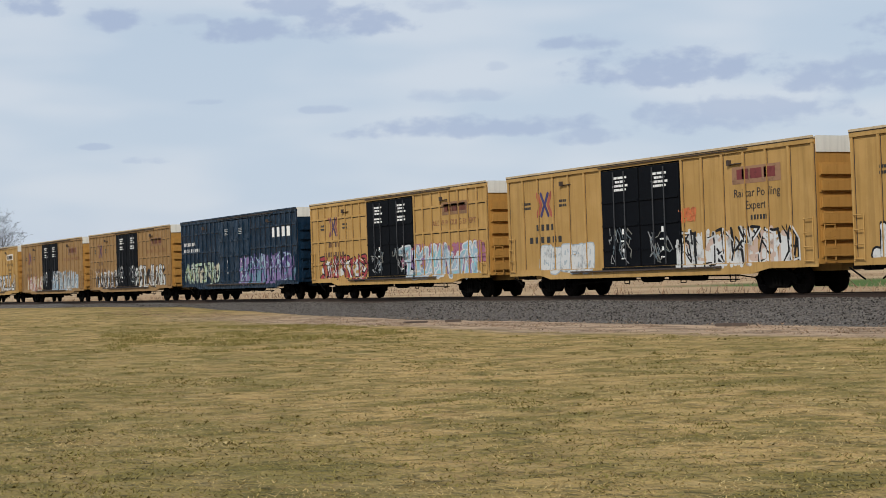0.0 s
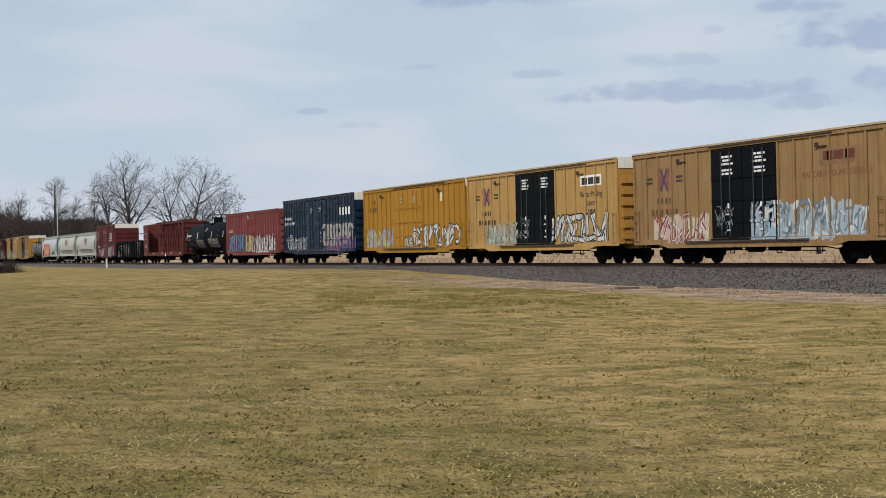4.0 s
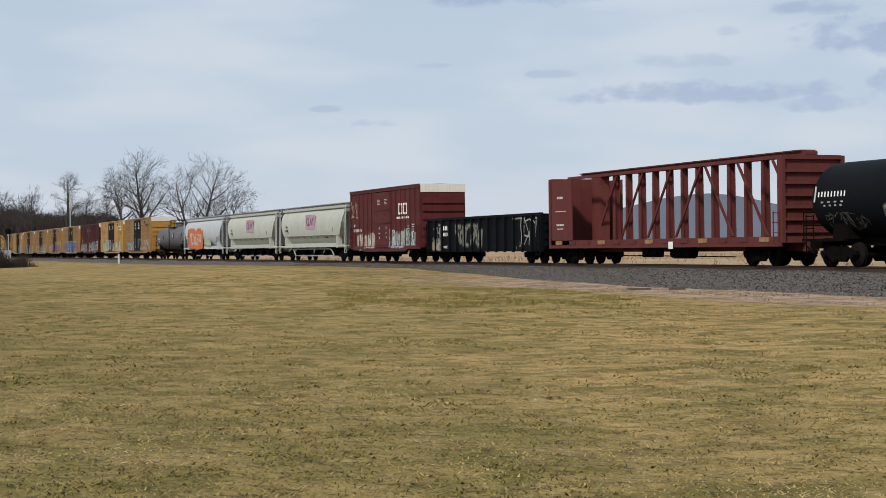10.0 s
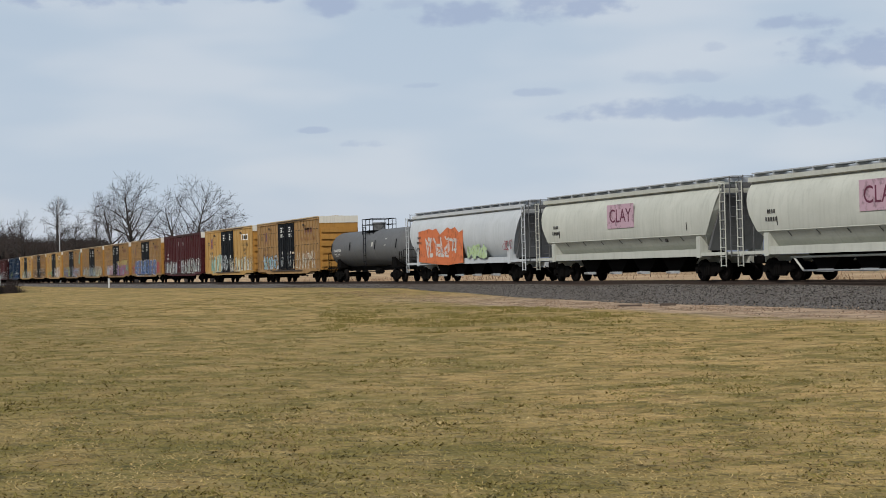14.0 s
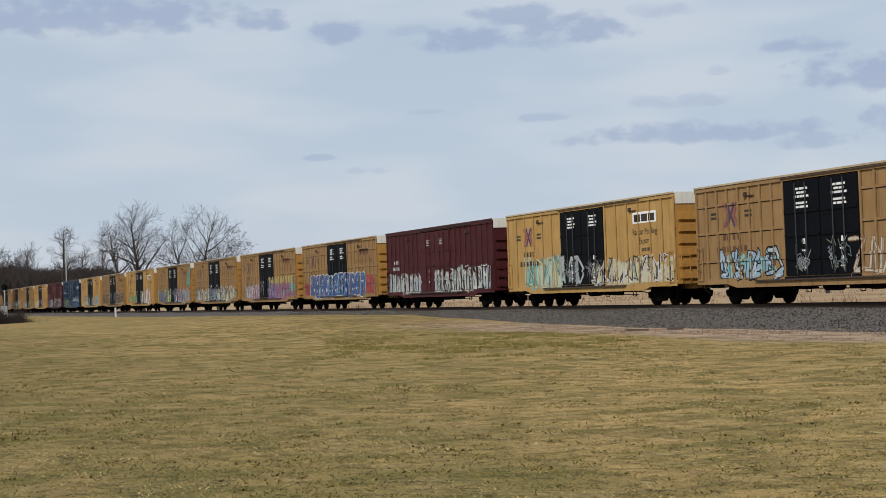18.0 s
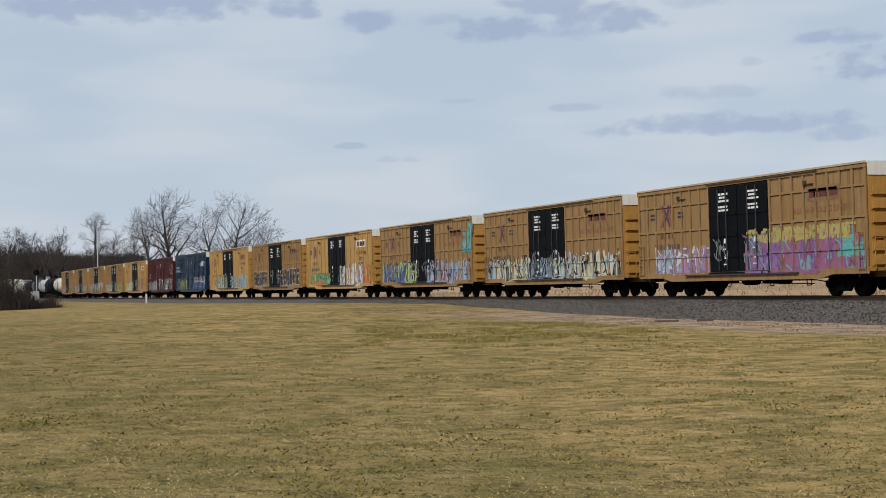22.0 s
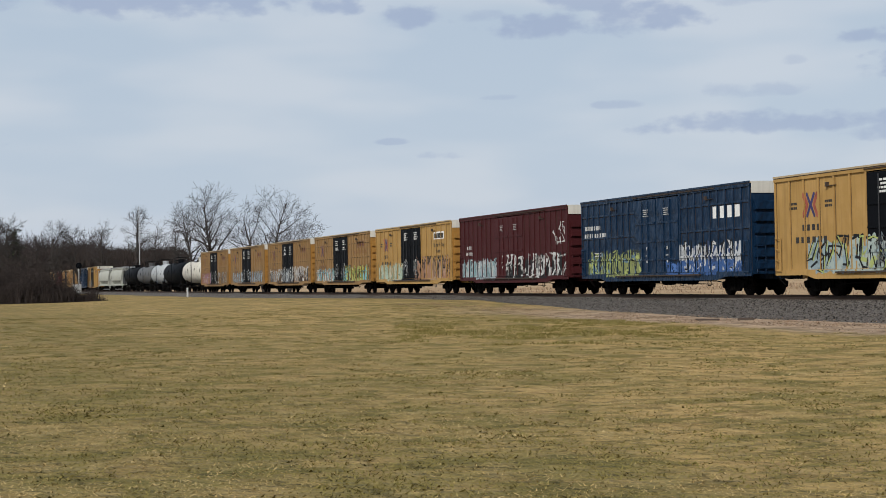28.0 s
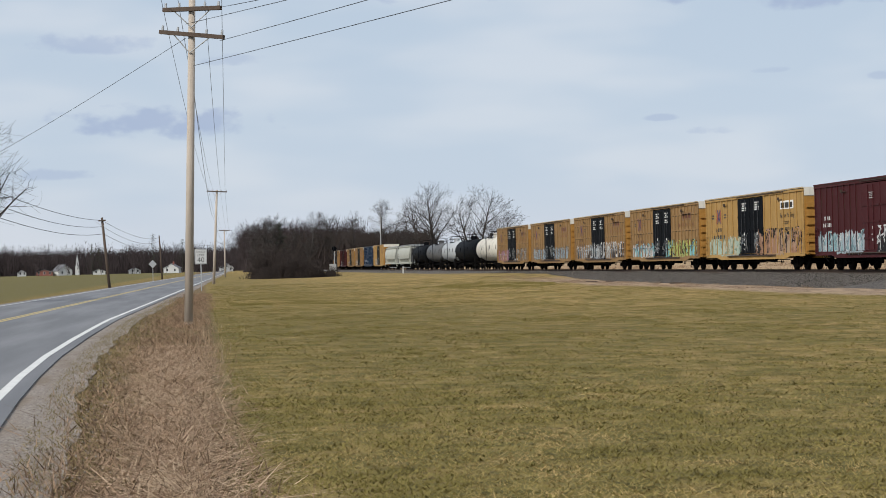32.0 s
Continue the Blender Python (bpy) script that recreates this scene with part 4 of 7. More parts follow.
        if rails:
            faces += [(a, c, z - 0.045, z + 0.045, NEAR - 0.045) for z in RAILS]
    for k, (f0, f1, h0, h1, fill, line, *rest) in enumerate(pieces):
        glow, cloud, style = (*rest, *(None, None, "wild")[len(rest):])
        graffiti(car, -half + 2 * half * f0, -half + 2 * half * f1, 1.04 + 3.9 * h0, 1.0 + 3.9 * h1, NEAR, fill, line, glow, int(abs(s0) * 10) + k, cloud, style, faces, k)
    if marks:
        PROUD[:] = [f for f in faces if f[4] > NEAR - 0.078 and f[1] - f[0] < 8 and f[0] != d0 + 0.05]
        marks(car, half, NEAR - 0.005, d0, d1)
        PROUD.clear()
    return car


def cross_emblem(b, x, z, y, s=0.5):
    """A blue cross between two red chevrons."""
    lift = 0.0
    for u, m, w in ((0.24, 0, 0.085), (0.0, 1, 0.075)):
        for sx_ in (-1, 1):
            for sz_ in (-1, 1):
                lift += 0.0004
                o = stroke((x + sx_ * (s * 0.62 + u), z + sz_ * s), (x + sx_ * (u + 0.03), z + sz_ * 0.03), w)
                for xa, xb, za, zb, fy in [(-99, 99, 0, 9, y), *PROUD]:
                    cut = clipped(o, xa, xb, za, zb)
                    if cut:
                        b.quad([(u_, fy - 0.003 - lift, v_) for u_, v_ in cut], m)


def pool_marks(style):
    """Markings of the yellow pool cars; style: red, white or brown lettering block."""
    def put(car, half, y, d0, d1):
        b = B()
        ex = -half + 2.85
        faded = style == "brown"
        cross_emblem(b, ex, 3.72, y, 0.44)
        part("emblem", b.mesh("emblem", [tint((0.34, 0.10, 0.07) if faded else (0.46, 0.10, 0.06)), tint((0.10, 0.055, 0.12) if faded else (0.055, 0.05, 0.17))]), car, label="red and blue crossed emblem")["kind"] = "stuff"
        for dx in (-1.35, 1.35):
            bars(car, "stencil", ex + dx, 3.72, y, MAT["ink"], [(0.55, 0.10, 0.09, 4), (0.55, 0.10, -0.09, 4)])
        for w, z, n in ((1.5, 2.80, 4), (2.6, 2.30, 6)):
            bars(car, "reporting_mark", ex, z, y, MAT["ink"] if not faded else tint((0.16, 0.08, 0.04)), [(w, 0.25, 0, n)], "dark stencilled marks")
        lx = half - 2.9
        b = B()
        if style == "white":
            slab(b, lx - 1.15, lx + 1.15, 3.80, 4.32, y, 1)
            m0, m1, up = MAT["ink"], MAT["chalk"], 0.003
        else:
            slab(b, lx - 1.25, lx + 1.25, 3.72, 4.30, y, 1)
            m0, m1, up = (tint((0.22, 0.04, 0.04)), tint((0.36, 0.19, 0.10)), 0.003) if style == "red" else (tint((0.17, 0.05, 0.03)), tint((0.31, 0.165, 0.075)), 0.003)
        for k, w in enumerate((0.60, 0.60, 0.58)):
            x = lx - 1.0 + k * 0.7
            slab(b, x, x + w, 3.87, 4.21, y - up, 0)
        part("logo", b.mesh("logo", [m0, m1]), car, label="block logo in plain shapes")
        hue = MAT["ink"] if style != "brown" else tint((0.30, 0.12, 0.055))
        if style == "brown":
            part("lettering", words("RAILCAR POOLING EXPERTS", 0.34, hue), car, (lx - 0.2, y - 0.004, 3.38))["kind"] = "stuff"
        else:
            part("lettering", words("Railcar Pooling", 0.40, hue), car, (lx, y - 0.004, 3.40))["kind"] = "stuff"
            part("lettering", words("Experts", 0.40, hue), car, (lx, y - 0.004, 2.98))
            bars(car, "stencil", lx + 0.1, 2.58, y, hue, [(0.95, 0.16, 0, 6)])
        smooth_doors = style == "brown"
        for k in (0, 1):
            x = d0 + (d1 - d0) * (0.26 + 0.5 * k)
            bars(car, "door_stencil", x, 4.2, NEAR - 0.080, MAT["chalk"], [((1.05, 0.72, 1.15, 0.9, 1.1)[j] * 0.9, 0.085, 0.22 - 0.15 * j - (0.1 if j > 2 and smooth_doors else 0), 3 + (j * 5) % 4) for j in range(5 if smooth_doors else 4)], "white stencilled notes")
            scrawl = random.Random(int(abs(car.location.x) * 7) + k)
            if scrawl.random() < 0.9:
                g, (sx0, sz0) = B(), (x - 0.5, 1.5)
                for i in range(64):
                    nx_, nz_ = sx0 + scrawl.uniform(-0.22, 0.3), sz0 + scrawl.uniform(-0.35, 0.4)
                    if nx_ > x + 0.75 or not 1.2 < nz_ < 2.55:
                        nx_, nz_ = x + scrawl.uniform(-0.8, 0.4), scrawl.uniform(1.3, 2.4)
                    elif i % 6:
                        g.strip((sx0, sz0), (nx_, nz_), 0.02, NEAR - 0.118 - 0.0002 * i, i // 6 % 3)
                    sx0, sz0 = nx_, nz_
                part("graffiti", g.mesh("graffiti", [tint((0.32, 0.33, 0.33)), tint((0.15, 0.20, 0.23)), tint((0.24, 0.24, 0.21))]), car, label="thin scrawls on the door")["kind"] = "stuff"
            bars(car, "door_stencil", x + 0.15, 2.2, NEAR - 0.118, MAT["chalk"], [(0.2, 0.2, 0.2, 1), (0.36, 0.06, -0.15, 3), (0.16, 0.14, -0.5, 1), (0.3, 0.05, -0.8, 3)], "white placards")
    return put


def plain_marks(blocks, hollow=()):
    """Other cars: big light blocks where the owner's letters stand, and rows of small marks."""
    def put(car, half, y, d0, d1):
        for x, z, w, h, n, mat in blocks:
            bars(car, "marking", x, z, y, MAT[mat], [(w, h, 0, n)], "stencilled lettering blocks")
        for x, z, w, h, t in hollow:
            b = B()
            for xa, xb, za, zb in ((-w / 2, w / 2, h / 2 - t, h / 2), (-w / 2, w / 2, -h / 2, t - h / 2), (-w / 2, t - w / 2, t - h / 2, h / 2 - t), (w / 2 - t, w / 2, t - h / 2, h / 2 - t)):
                slab(b, x + xa, x + xb, z + za, z + zb, y)
            part("marking", b.mesh("marking", [MAT["chalk"]]), car, label="white open block of a logo in plain shape")["kind"] = "stuff"
        for k in (0, 1):
            x = d0 + (d1 - d0) * (0.28 + 0.46 * k)
            bars(car, "door_stencil", x + 0.1, 2.1, NEAR - 0.118, MAT["faint"], [(0.16, 0.16, 0.2, 1), (0.3, 0.05, -0.15, 3), (0.14, 0.12, -0.45, 1)], "white placards")
            bars(car, "door_stencil", x, 4.1, NEAR - 0.118, MAT["faint"], [(0.62 - 0.08 * (j % 3), 0.035, 0.12 - 0.1 * j, 4 + j) for j in range(4)], "white stencilled notes")
    return put


WHT, BLK, MINT, CYAN, PNK, PUR, RED, BLU, NAVY, YGR, ORG, CRM, TEAL, SLV, BRN = (0.70, 0.71, 0.70), (0.008, 0.008, 0.010), (0.48, 0.62, 0.50), (0.22, 0.60, 0.66), (0.40, 0.15, 0.25), (0.25, 0.17, 0.38), (0.42, 0.04, 0.05), (0.04, 0.13, 0.38), (0.02, 0.04, 0.14), (0.50, 0.58, 0.16), (0.70, 0.17, 0.04), (0.62, 0.58, 0.42), (0.10, 0.45, 0.42), (0.42, 0.50, 0.55), (0.28, 0.13, 0.08)
LBL = (0.35, 0.50, 0.62)


def pool(s0, pieces, style="red", smooth_wall=True, tan=False):
    side = "tan" if tan else "yellow"
    return boxcar(s0, 9.5 if smooth_wall else 9.4, side, "orange", "roofwhite", "black", True, not smooth_wall, pieces=pieces, marks=pool_marks(style), posts=(7, 7) if smooth_wall else (9, 9),
                  label="weathered yellow boxcar with black double doors and graffiti" if smooth_wall else "yellow boxcar with gridded ribs, black doors and graffiti")


def blue_car(s0, pieces, hue="blue"):
    return boxcar(s0, 9.4, hue, hue, "roofwhite", hue, True, True, pieces=pieces, posts=(10, 10), label="dark blue ribbed boxcar with graffiti along its lower side",
                  marks=plain_marks([(7.1, 3.78, 2.8, 0.54, 4, "chalk"), (-7.95, 3.55, 2.2, 0.22, 6, "faint"), (-7.6, 3.15, 3.0, 0.22, 9, "faint"), (-7.3, 2.2, 0.9, 0.06, 6, "faint"), (-7.3, 2.05, 0.9, 0.06, 5, "faint")]))


def maroon_car(s0, pieces):
    return boxcar(s0, 9.4, "maroon", "maroon", "roofwhite", "maroon", True, False, pieces=pieces, posts=(9, 9), label="dark maroon boxcar with pale graffiti on its sides",
                  marks=plain_marks([(-7.6, 3.0, 0.9, 0.22, 4, "faint"), (-7.6, 2.6, 1.3, 0.22, 6, "faint")]))


PCH, GRY, OLV, DRD = (0.62, 0.45, 0.36), (0.36, 0.36, 0.35), (0.30, 0.34, 0.12), (0.32, 0.03, 0.05)
PALE = (0.62, 0.62, 0.42)
pool(-28.1, [(0.05, 0.4, -0.03, 0.36, WHT, BLK, TEAL, MINT, "wild")], "red")
pool(-48.75, [(0.13, 0.33, -0.03, 0.26, WHT, SLV, None, WHT, "bubble"), (0.62, 0.95, -0.02, 0.33, WHT, BLK, WHT, PCH, "mural"), (0.63, 0.67, 0.40, 0.54, ORG, (0.5, 0.2, 0.08), None, ORG, "haze")], "red")
pool(-69.4, [(0.06, 0.36, -0.02, 0.30, RED, BLK, WHT, WHT, "wild"), (0.58, 0.99, 0.12, 0.38, PNK, RED, None, (0.55, 0.14, 0.16), "haze"), (0.56, 0.97, -0.02, 0.36, LBL, WHT, CYAN, PUR, "wild")], "brown", False)
blue_car(-90.1, [(0.04, 0.36, 0.0, 0.34, MINT, BLK, YGR, CRM, "wild"), (0.55, 0.97, -0.03, 0.42, PUR, (0.10, 0.07, 0.24), LBL, (0.14, 0.30, 0.40), "mural")])
pool(-111.1, [(0.08, 0.37, -0.02, 0.32, BLK, WHT, GRY, (0.03, 0.03, 0.035), "mural"), (0.62, 0.94, -0.02, 0.36, WHT, BLK, MINT, BLK, "wild")], "brown", False, True)
pool(-132.0, [(0.10, 0.35, -0.02, 0.32, CRM, DRD, WHT, PCH, "mural"), (0.54, 0.93, -0.02, 0.38, SLV, (0.18, 0.25, 0.30), WHT, LBL, "mural")], "brown", True, True)
pool(-152.6, [(0.14, 0.37, 0, 0.32, GRY, (0.12, 0.18, 0.17), CRM, MINT, "mural"), (0.6, 0.93, 0, 0.36, WHT, BLK, SLV, None, "wild")], "white")
boxcar(-172.0, 9.5, "gold", "gold", "roofwhite", "gold", True, False, door_span=(-2.9, 2.3), pieces=[(0.02, 0.30, 0, 0.32, (0.45, 0.42, 0.50), (0.22, 0.26, 0.36), YGR, YGR, "wild"), (0.46, 0.53, 0, 0.18, WHT, BLK, None, None, "wild"), (0.54, 0.94, 0.0, 0.34, WHT, BLK, WHT, None, "wild")], posts=(8, 9),
       label="bright golden-yellow boxcar with white graffiti", marks=plain_marks([(-7.4, 4.1, 0.8, 0.3, 2, "ink"), (-7.4, 3.6, 1.6, 0.3, 5, "ink"), (5.6, 4.1, 0.5, 0.62, 3, "chalk")]))
blue_car(-193.1, [(0.05, 0.33, 0.0, 0.24, (0.03, 0.04, 0.06), WHT, None, None, "wild"), (0.62, 0.99, -0.03, 0.24, (0.22, 0.10, 0.26), (0.12, 0.06, 0.16), None, (0.24, 0.12, 0.27), "haze"), (0.60, 0.98, 0.04, 0.48, (0.40, 0.38, 0.36), BLK, (0.5, 0.48, 0.46), None, "bubble")])
boxcar(-213.5, 9.35, "red", "red", "red", "red", True, False, door_span=(-1.6, 1.6), top=4.45, pieces=[(0.04, 0.42, -0.02, 0.40, (0.12, 0.30, 0.55), BLK, LBL, BLU, "wild"), (0.40, 0.54, 0.0, 0.36, YGR, BRN, ORG, (0.6, 0.45, 0.08), "bubble"), (0.54, 0.93, -0.02, 0.38, WHT, BLK, WHT, SLV, "mural")], posts=(10, 10), endtop="red",
       label="faded red boxcar with colourful graffiti along its side", marks=plain_marks([(-7.6, 2.9, 1.3, 0.2, 6, "faint")]))


def tank_car(s0, half, mat, radius, label, zc=2.62, pieces=(), band=None, scrawl=()):
    car = thing("tank_car", None, (s0, TRACK, RAIL), label, "tank car", "cars of the freight train")
    CARS.append((car, s0))

    def shell(b):
        rings = [(-half, 0.0), (-half + 0.12, radius * 0.55), (-half + 0.35, radius * 0.85), (-half + 0.75, radius), (0, radius * 1.0), (half - 0.75, radius), (half - 0.35, radius * 0.85), (half - 0.12, radius * 0.55), (half, 0.0)]
        b.lathe([(x, max(r, 0.01), zc) for x, r in rings])
    part("tank", shared(("tank", half, mat, radius, zc), [MAT[mat]], shell, True), car)
    for f in ((-0.33, 0.0, 0.33) if not band else (-0.55, -0.25, 0.25, 0.55)):
        part("weld_band", shared(("weld_band", mat, radius, zc), [MAT[band or mat]], lambda b: b.tube((-0.05, 0, zc), (0.05, 0, zc), radius + 0.012, radius + 0.012, 40, cap=False), True), car, (half * f, 0, 0))
    part("sill", shared(("tank_sill", half), [MAT["truck"]], lambda b: b.box(-half - 0.3, half + 0.3, -0.35, 0.35, 0.8, 1.1) or b.box(-half - 0.35, -half + 2.4, -1.25, 1.25, 0.98, 1.08) or b.box(half - 2.4, half + 0.35, -1.25, 1.25, 0.98, 1.08)), car)
    for s in (-1, 1):
        part("saddle", shared(("saddle", radius), [MAT["truck"]], lambda b: b.prism([(-0.5, 1.05), (0.5, 1.05), (0.35, 1.9), (-0.35, 1.9)], -1.1, 1.1)), car, (s * (half - 2.0), 0, 0))
        truck(car, s * (half - 1.75))
        coupler(car, s * (half + 0.2), s)
        ladder(car, s * (half - 0.2), -1.25, 0.5, 2.0, 0.5, MAT["truck"])

        def rail_fill(b):
            for y in (-1.2, 1.2):
                b.tube((0, y, 1.05), (0, y, 2.1), 0.025, 0.025, 5)
            b.tube((0, -1.2, 2.1), (0, 1.2, 2.1), 0.025, 0.025, 5), b.tube((0, -1.2, 1.6), (0, 1.2, 1.6), 0.025, 0.025, 5)
        part("end_rail", shared(("end_rail",), [MAT["truck"]], rail_fill), car, (s * (half + 0.3), 0, 0))
    top = zc + radius

    def dome(b):
        b.tube((0, 0, top - 0.2), (0, 0, top + 0.42), 0.45, 0.45, 16), b.tube((0, 0, top + 0.42), (0, 0, top + 0.5), 0.5, 0.46, 16)
        b.tube((0.9, 0, top - 0.2), (0.9, 0, top + 0.25), 0.16, 0.16, 8), b.tube((-0.9, 0.2, top - 0.2), (-0.9, 0.2, top + 0.2), 0.12, 0.12, 8)
    part("dome", shared(("dome", mat, top), [MAT[mat]], dome), car)

    deck = part("platform", shared(("platform", top), [MAT["black"]], lambda b: b.box(-1.2, 1.2, -0.9, 0.9, top - 0.12, top - 0.06)), car)
    for y in (-0.85, 0.85):
        for x in (-1.2, -0.4, 0.4, 1.2):
            part("rail_post", shared(("rail_post", top), [MAT["black"]], lambda b: b.tube((0, 0, top - 0.45), (0, 0, top + 0.75), 0.025, 0.025, 5)), deck, (x, y, 0))
        for z in (0.35, 0.75):
            part("handrail", shared(("handrail", top), [MAT["black"]], lambda b: b.tube((-1.2, 0, top), (1.2, 0, top), 0.025, 0.025, 5)), deck, (0, y, z))
    for x in (-1.2, 1.2):
        for z in (0.35, 0.75):
            part("handrail", shared(("end_handrail", top), [MAT["black"]], lambda b: b.tube((0, -0.85, top), (0, 0.85, top), 0.025, 0.025, 5)), deck, (x, 0, z))
    ladder(car, 0.9, -radius - 0.1, 1.0, top + 0.2, 0.45, MAT["black"])

    def belly(b):
        b.tube((-0.4, 0, 0.55), (-0.4, 0, 1.3), 0.16, 0.16, 8), b.tube((-3.5, -0.9, 0.72), (3.5, -0.9, 0.72), 0.025, 0.025, 5)
        b.tube((1.0, -0.5, 0.75), (1.9, -0.5, 0.75), 0.2, 0.2, 10)
    part("outlet", shared(("outlet",), [MAT["truck"]], belly), car)
    for k, (xa, xb, za, zb, fill, line, style) in enumerate(scrawl):
        graffiti(car, xa, xb, zc + za, zc + zb, lambda v: -math.sqrt(max(radius ** 2 - (v - zc) ** 2, 0.04)) - 0.012, fill, line, (0.42, 0.42, 0.34), 40 + k, None, style)
    for y_off in (-half + 0.9, -half * 0.35, half * 0.35, half - 0.9):
        part("grab_iron", shared(("grab_iron", radius, zc), [MAT["faint" if mat == "black" else "black"]], lambda b: b.tube((0, -radius - 0.06, zc - 0.1), (0, -radius * 0.93 - 0.06, zc + 0.5), 0.03, 0.03, 6)), car, (y_off, 0, 0))
    for x, z, w, h, n, m in pieces:
        b = B()
        step = w / n
        for k in range(n):
            xa, xb = x - w / 2 + step * k, x - w / 2 + step * (k + 0.4)
            y0 = -math.sqrt(max(radius ** 2 - (z - h / 2 - zc) ** 2, 0.01)) - 0.01
            y1 = -math.sqrt(max(radius ** 2 - (z + h / 2 - zc) ** 2, 0.01)) - 0.01
            b.quad([(xa, y0, z - h / 2), (xb, y0, z - h / 2), (xb, y1, z + h / 2), (xa, y1, z + h / 2)])
        part("marking", b.mesh("marking", [m if not isinstance(m, str) else MAT[m]]), car, label="painted lettering blocks")["kind"] = "stuff"
    return car


tank_car(-232.8, 9.0, "black", 1.44, "black cylindrical tank car with scrawled graffiti", 2.56, pieces=[(-7.1, 2.75, 2.1, 0.2, 10, "chalk"), (0.1, 3.25, 0.9, 0.32, 4, "chalk"), (6.0, 2.9, 1.1, 0.6, 1, tint((0.22, 0.2, 0.16))), (-6.9, 2.45, 1.7, 0.06, 4, tint((0.5, 0.5, 0.5))), (-6.9, 2.32, 1.4, 0.06, 4, tint((0.5, 0.5, 0.5)))], scrawl=[(-7.6, -5.2, -1.15, -0.5, (0.10, 0.10, 0.08), (0.34, 0.34, 0.29), "tag"), (-3.9, -0.7, -1.05, -0.25, (0.20, 0.21, 0.14), (0.05, 0.05, 0.045), "bubble"), (1.4, 5.6, -1.05, -0.2, (0.26, 0.26, 0.21), (0.05, 0.05, 0.045), "bubble")])


def lumber_car(s0, half):
    """Bulkhead car with an open side of posts under a top beam."""
    car = thing("lumber_car", None, (s0, TRACK, RAIL), "red open-sided freight car with slender posts and braces", "freight car", "cars of the freight train")
    CARS.append((car, s0))
    m = MAT["oxide"]
    part("deck", shared(("deck", half), [m], lambda b: b.box(-half, half, -1.45, 1.45, 0.95, 1.2) or b.prism([(-half, 0.8), (half, 0.8), (half, 0.97), (-half, 0.97)], -1.5, -1.4) or b.box(-half, half, -0.3, 0.3, 0.6, 0.95)), car)
    part("top_beam", shared(("top_beam", half), [m], lambda b: b.box(-half + 1.4, half, -0.26, 0.26, 4.40, 4.60, bev=0.04) or b.box(-half + 1.4, half - 0.3, -0.36, 0.36, 4.60, 4.65)), car)
    for s in (-1, 1):
        bulk = part("bulkhead", shared(("bulkhead",), [m], lambda b: b.box(-0.12, 0.12, -1.45, 1.45, 0.95, 4.4)), car, (s * (half - 0.15), 0, 0))
        part("bulkhead_frame", shared(("bulkhead_frame", s), [m], lambda b: b.box(s * 0.12 - 0.13, s * 0.12 + 0.13, -1.46, -1.3, 0.95, 4.4) or b.box(s * 0.12 - 0.13, s * 0.12 + 0.13, 1.3, 1.46, 0.95, 4.4) or b.box(s * 0.12 - 0.13, s * 0.12 + 0.13, -1.3, 1.3, 4.25, 4.42)), bulk)
        for k in range(6):
            part("bulkhead_rib", shared(("bulkhead_rib",), [m], lambda b: b.box(-0.08, 0.08, -1.35, 1.35, -0.06, 0.06)), bulk, (s * 0.19, 0, 1.4 + k * 0.48))
        truck(car, s * (half - 2.4))
        coupler(car, s * half, s)
    for y0, y1 in ((-1.45, -1.38), (1.38, 1.45)):
        part("side_sheet", shared(("side_sheet", y0), [m], lambda b: b.box(-half, -half + 2.7, y0, y1, 0.95, 4.3)), car)
    part("inner_sheet", shared(("inner_sheet",), [m], lambda b: b.box(-half + 2.6, -half + 3.6, -0.25, 0.25, 1.2, 4.45)), car)
    part("top_rail", shared(("top_rail", half), [m], lambda b: b.box(-half + 2.2, half, -1.42, -1.26, 4.28, 4.42)), car)
    n = 14
    bay = (2 * half - 4.2) / (n - 1)
    for k in range(n):
        x = -half + 3.5 + bay * k
        wide = 0.135 if k % 2 else 0.10
        part("post", shared(("lumber_post", wide), [m], lambda b: b.prism([(-wide, 1.2), (wide, 1.2), (wide * 0.62, 4.45), (-wide * 0.62, 4.45)], -0.16, -0.10) or b.box(-0.03, 0.03, -0.10, 0.10, 1.2, 4.45) or b.prism([(-wide, 1.2), (wide, 1.2), (wide * 0.62, 4.45), (-wide * 0.62, 4.45)], 0.10, 0.16)), car, (x, 0, 0))
        if k % 2 == 0 and k < n - 1:
            up = k < n // 2
            part("brace", shared(("lumber_brace", up), [m], lambda b: b.prism([(0, 1.25), (0.16, 1.25), (1.8 * bay, 4.35), (1.8 * bay - 0.16, 4.35)] if up else [(1.8 * bay - 0.16, 1.25), (1.8 * bay, 1.25), (0.16, 4.35), (0, 4.35)], -0.24, -0.18)), car, (x - 0.4 * bay, 0, 0))
    for k in range(13):
        part("tie_down_box", shared(("tie_down", k % 3 == 0), [MAT["tan"] if k % 3 == 0 else m], lambda b: b.box(-0.32, 0.32, -1.53, -1.44, 0.98, 1.17, bev=0.02)), car, (-half + 1.2 + k * (2 * half - 2.4) / 12, 0, 0))
    part("brake_rod", shared(("brake_rod",), [MAT["truck"]], lambda b: b.tube((-half + 4.4, -0.9, 0.45), (half - 4.4, -0.9, 0.38), 0.025, 0.025, 6)), car)
    part("brake_cylinder", shared(("brake_cylinder",), [MAT["truck"]], lambda b: b.tube((1.2, -0.8, 0.55), (2.9, -0.8, 0.55), 0.26, 0.26, 12)), car)
    part("brake_valve", shared(("brake_valve",), [MAT["truck"]], lambda b: b.box(-1.6, -0.2, -1.0, -0.6, 0.35, 0.8, bev=0.05)), car)
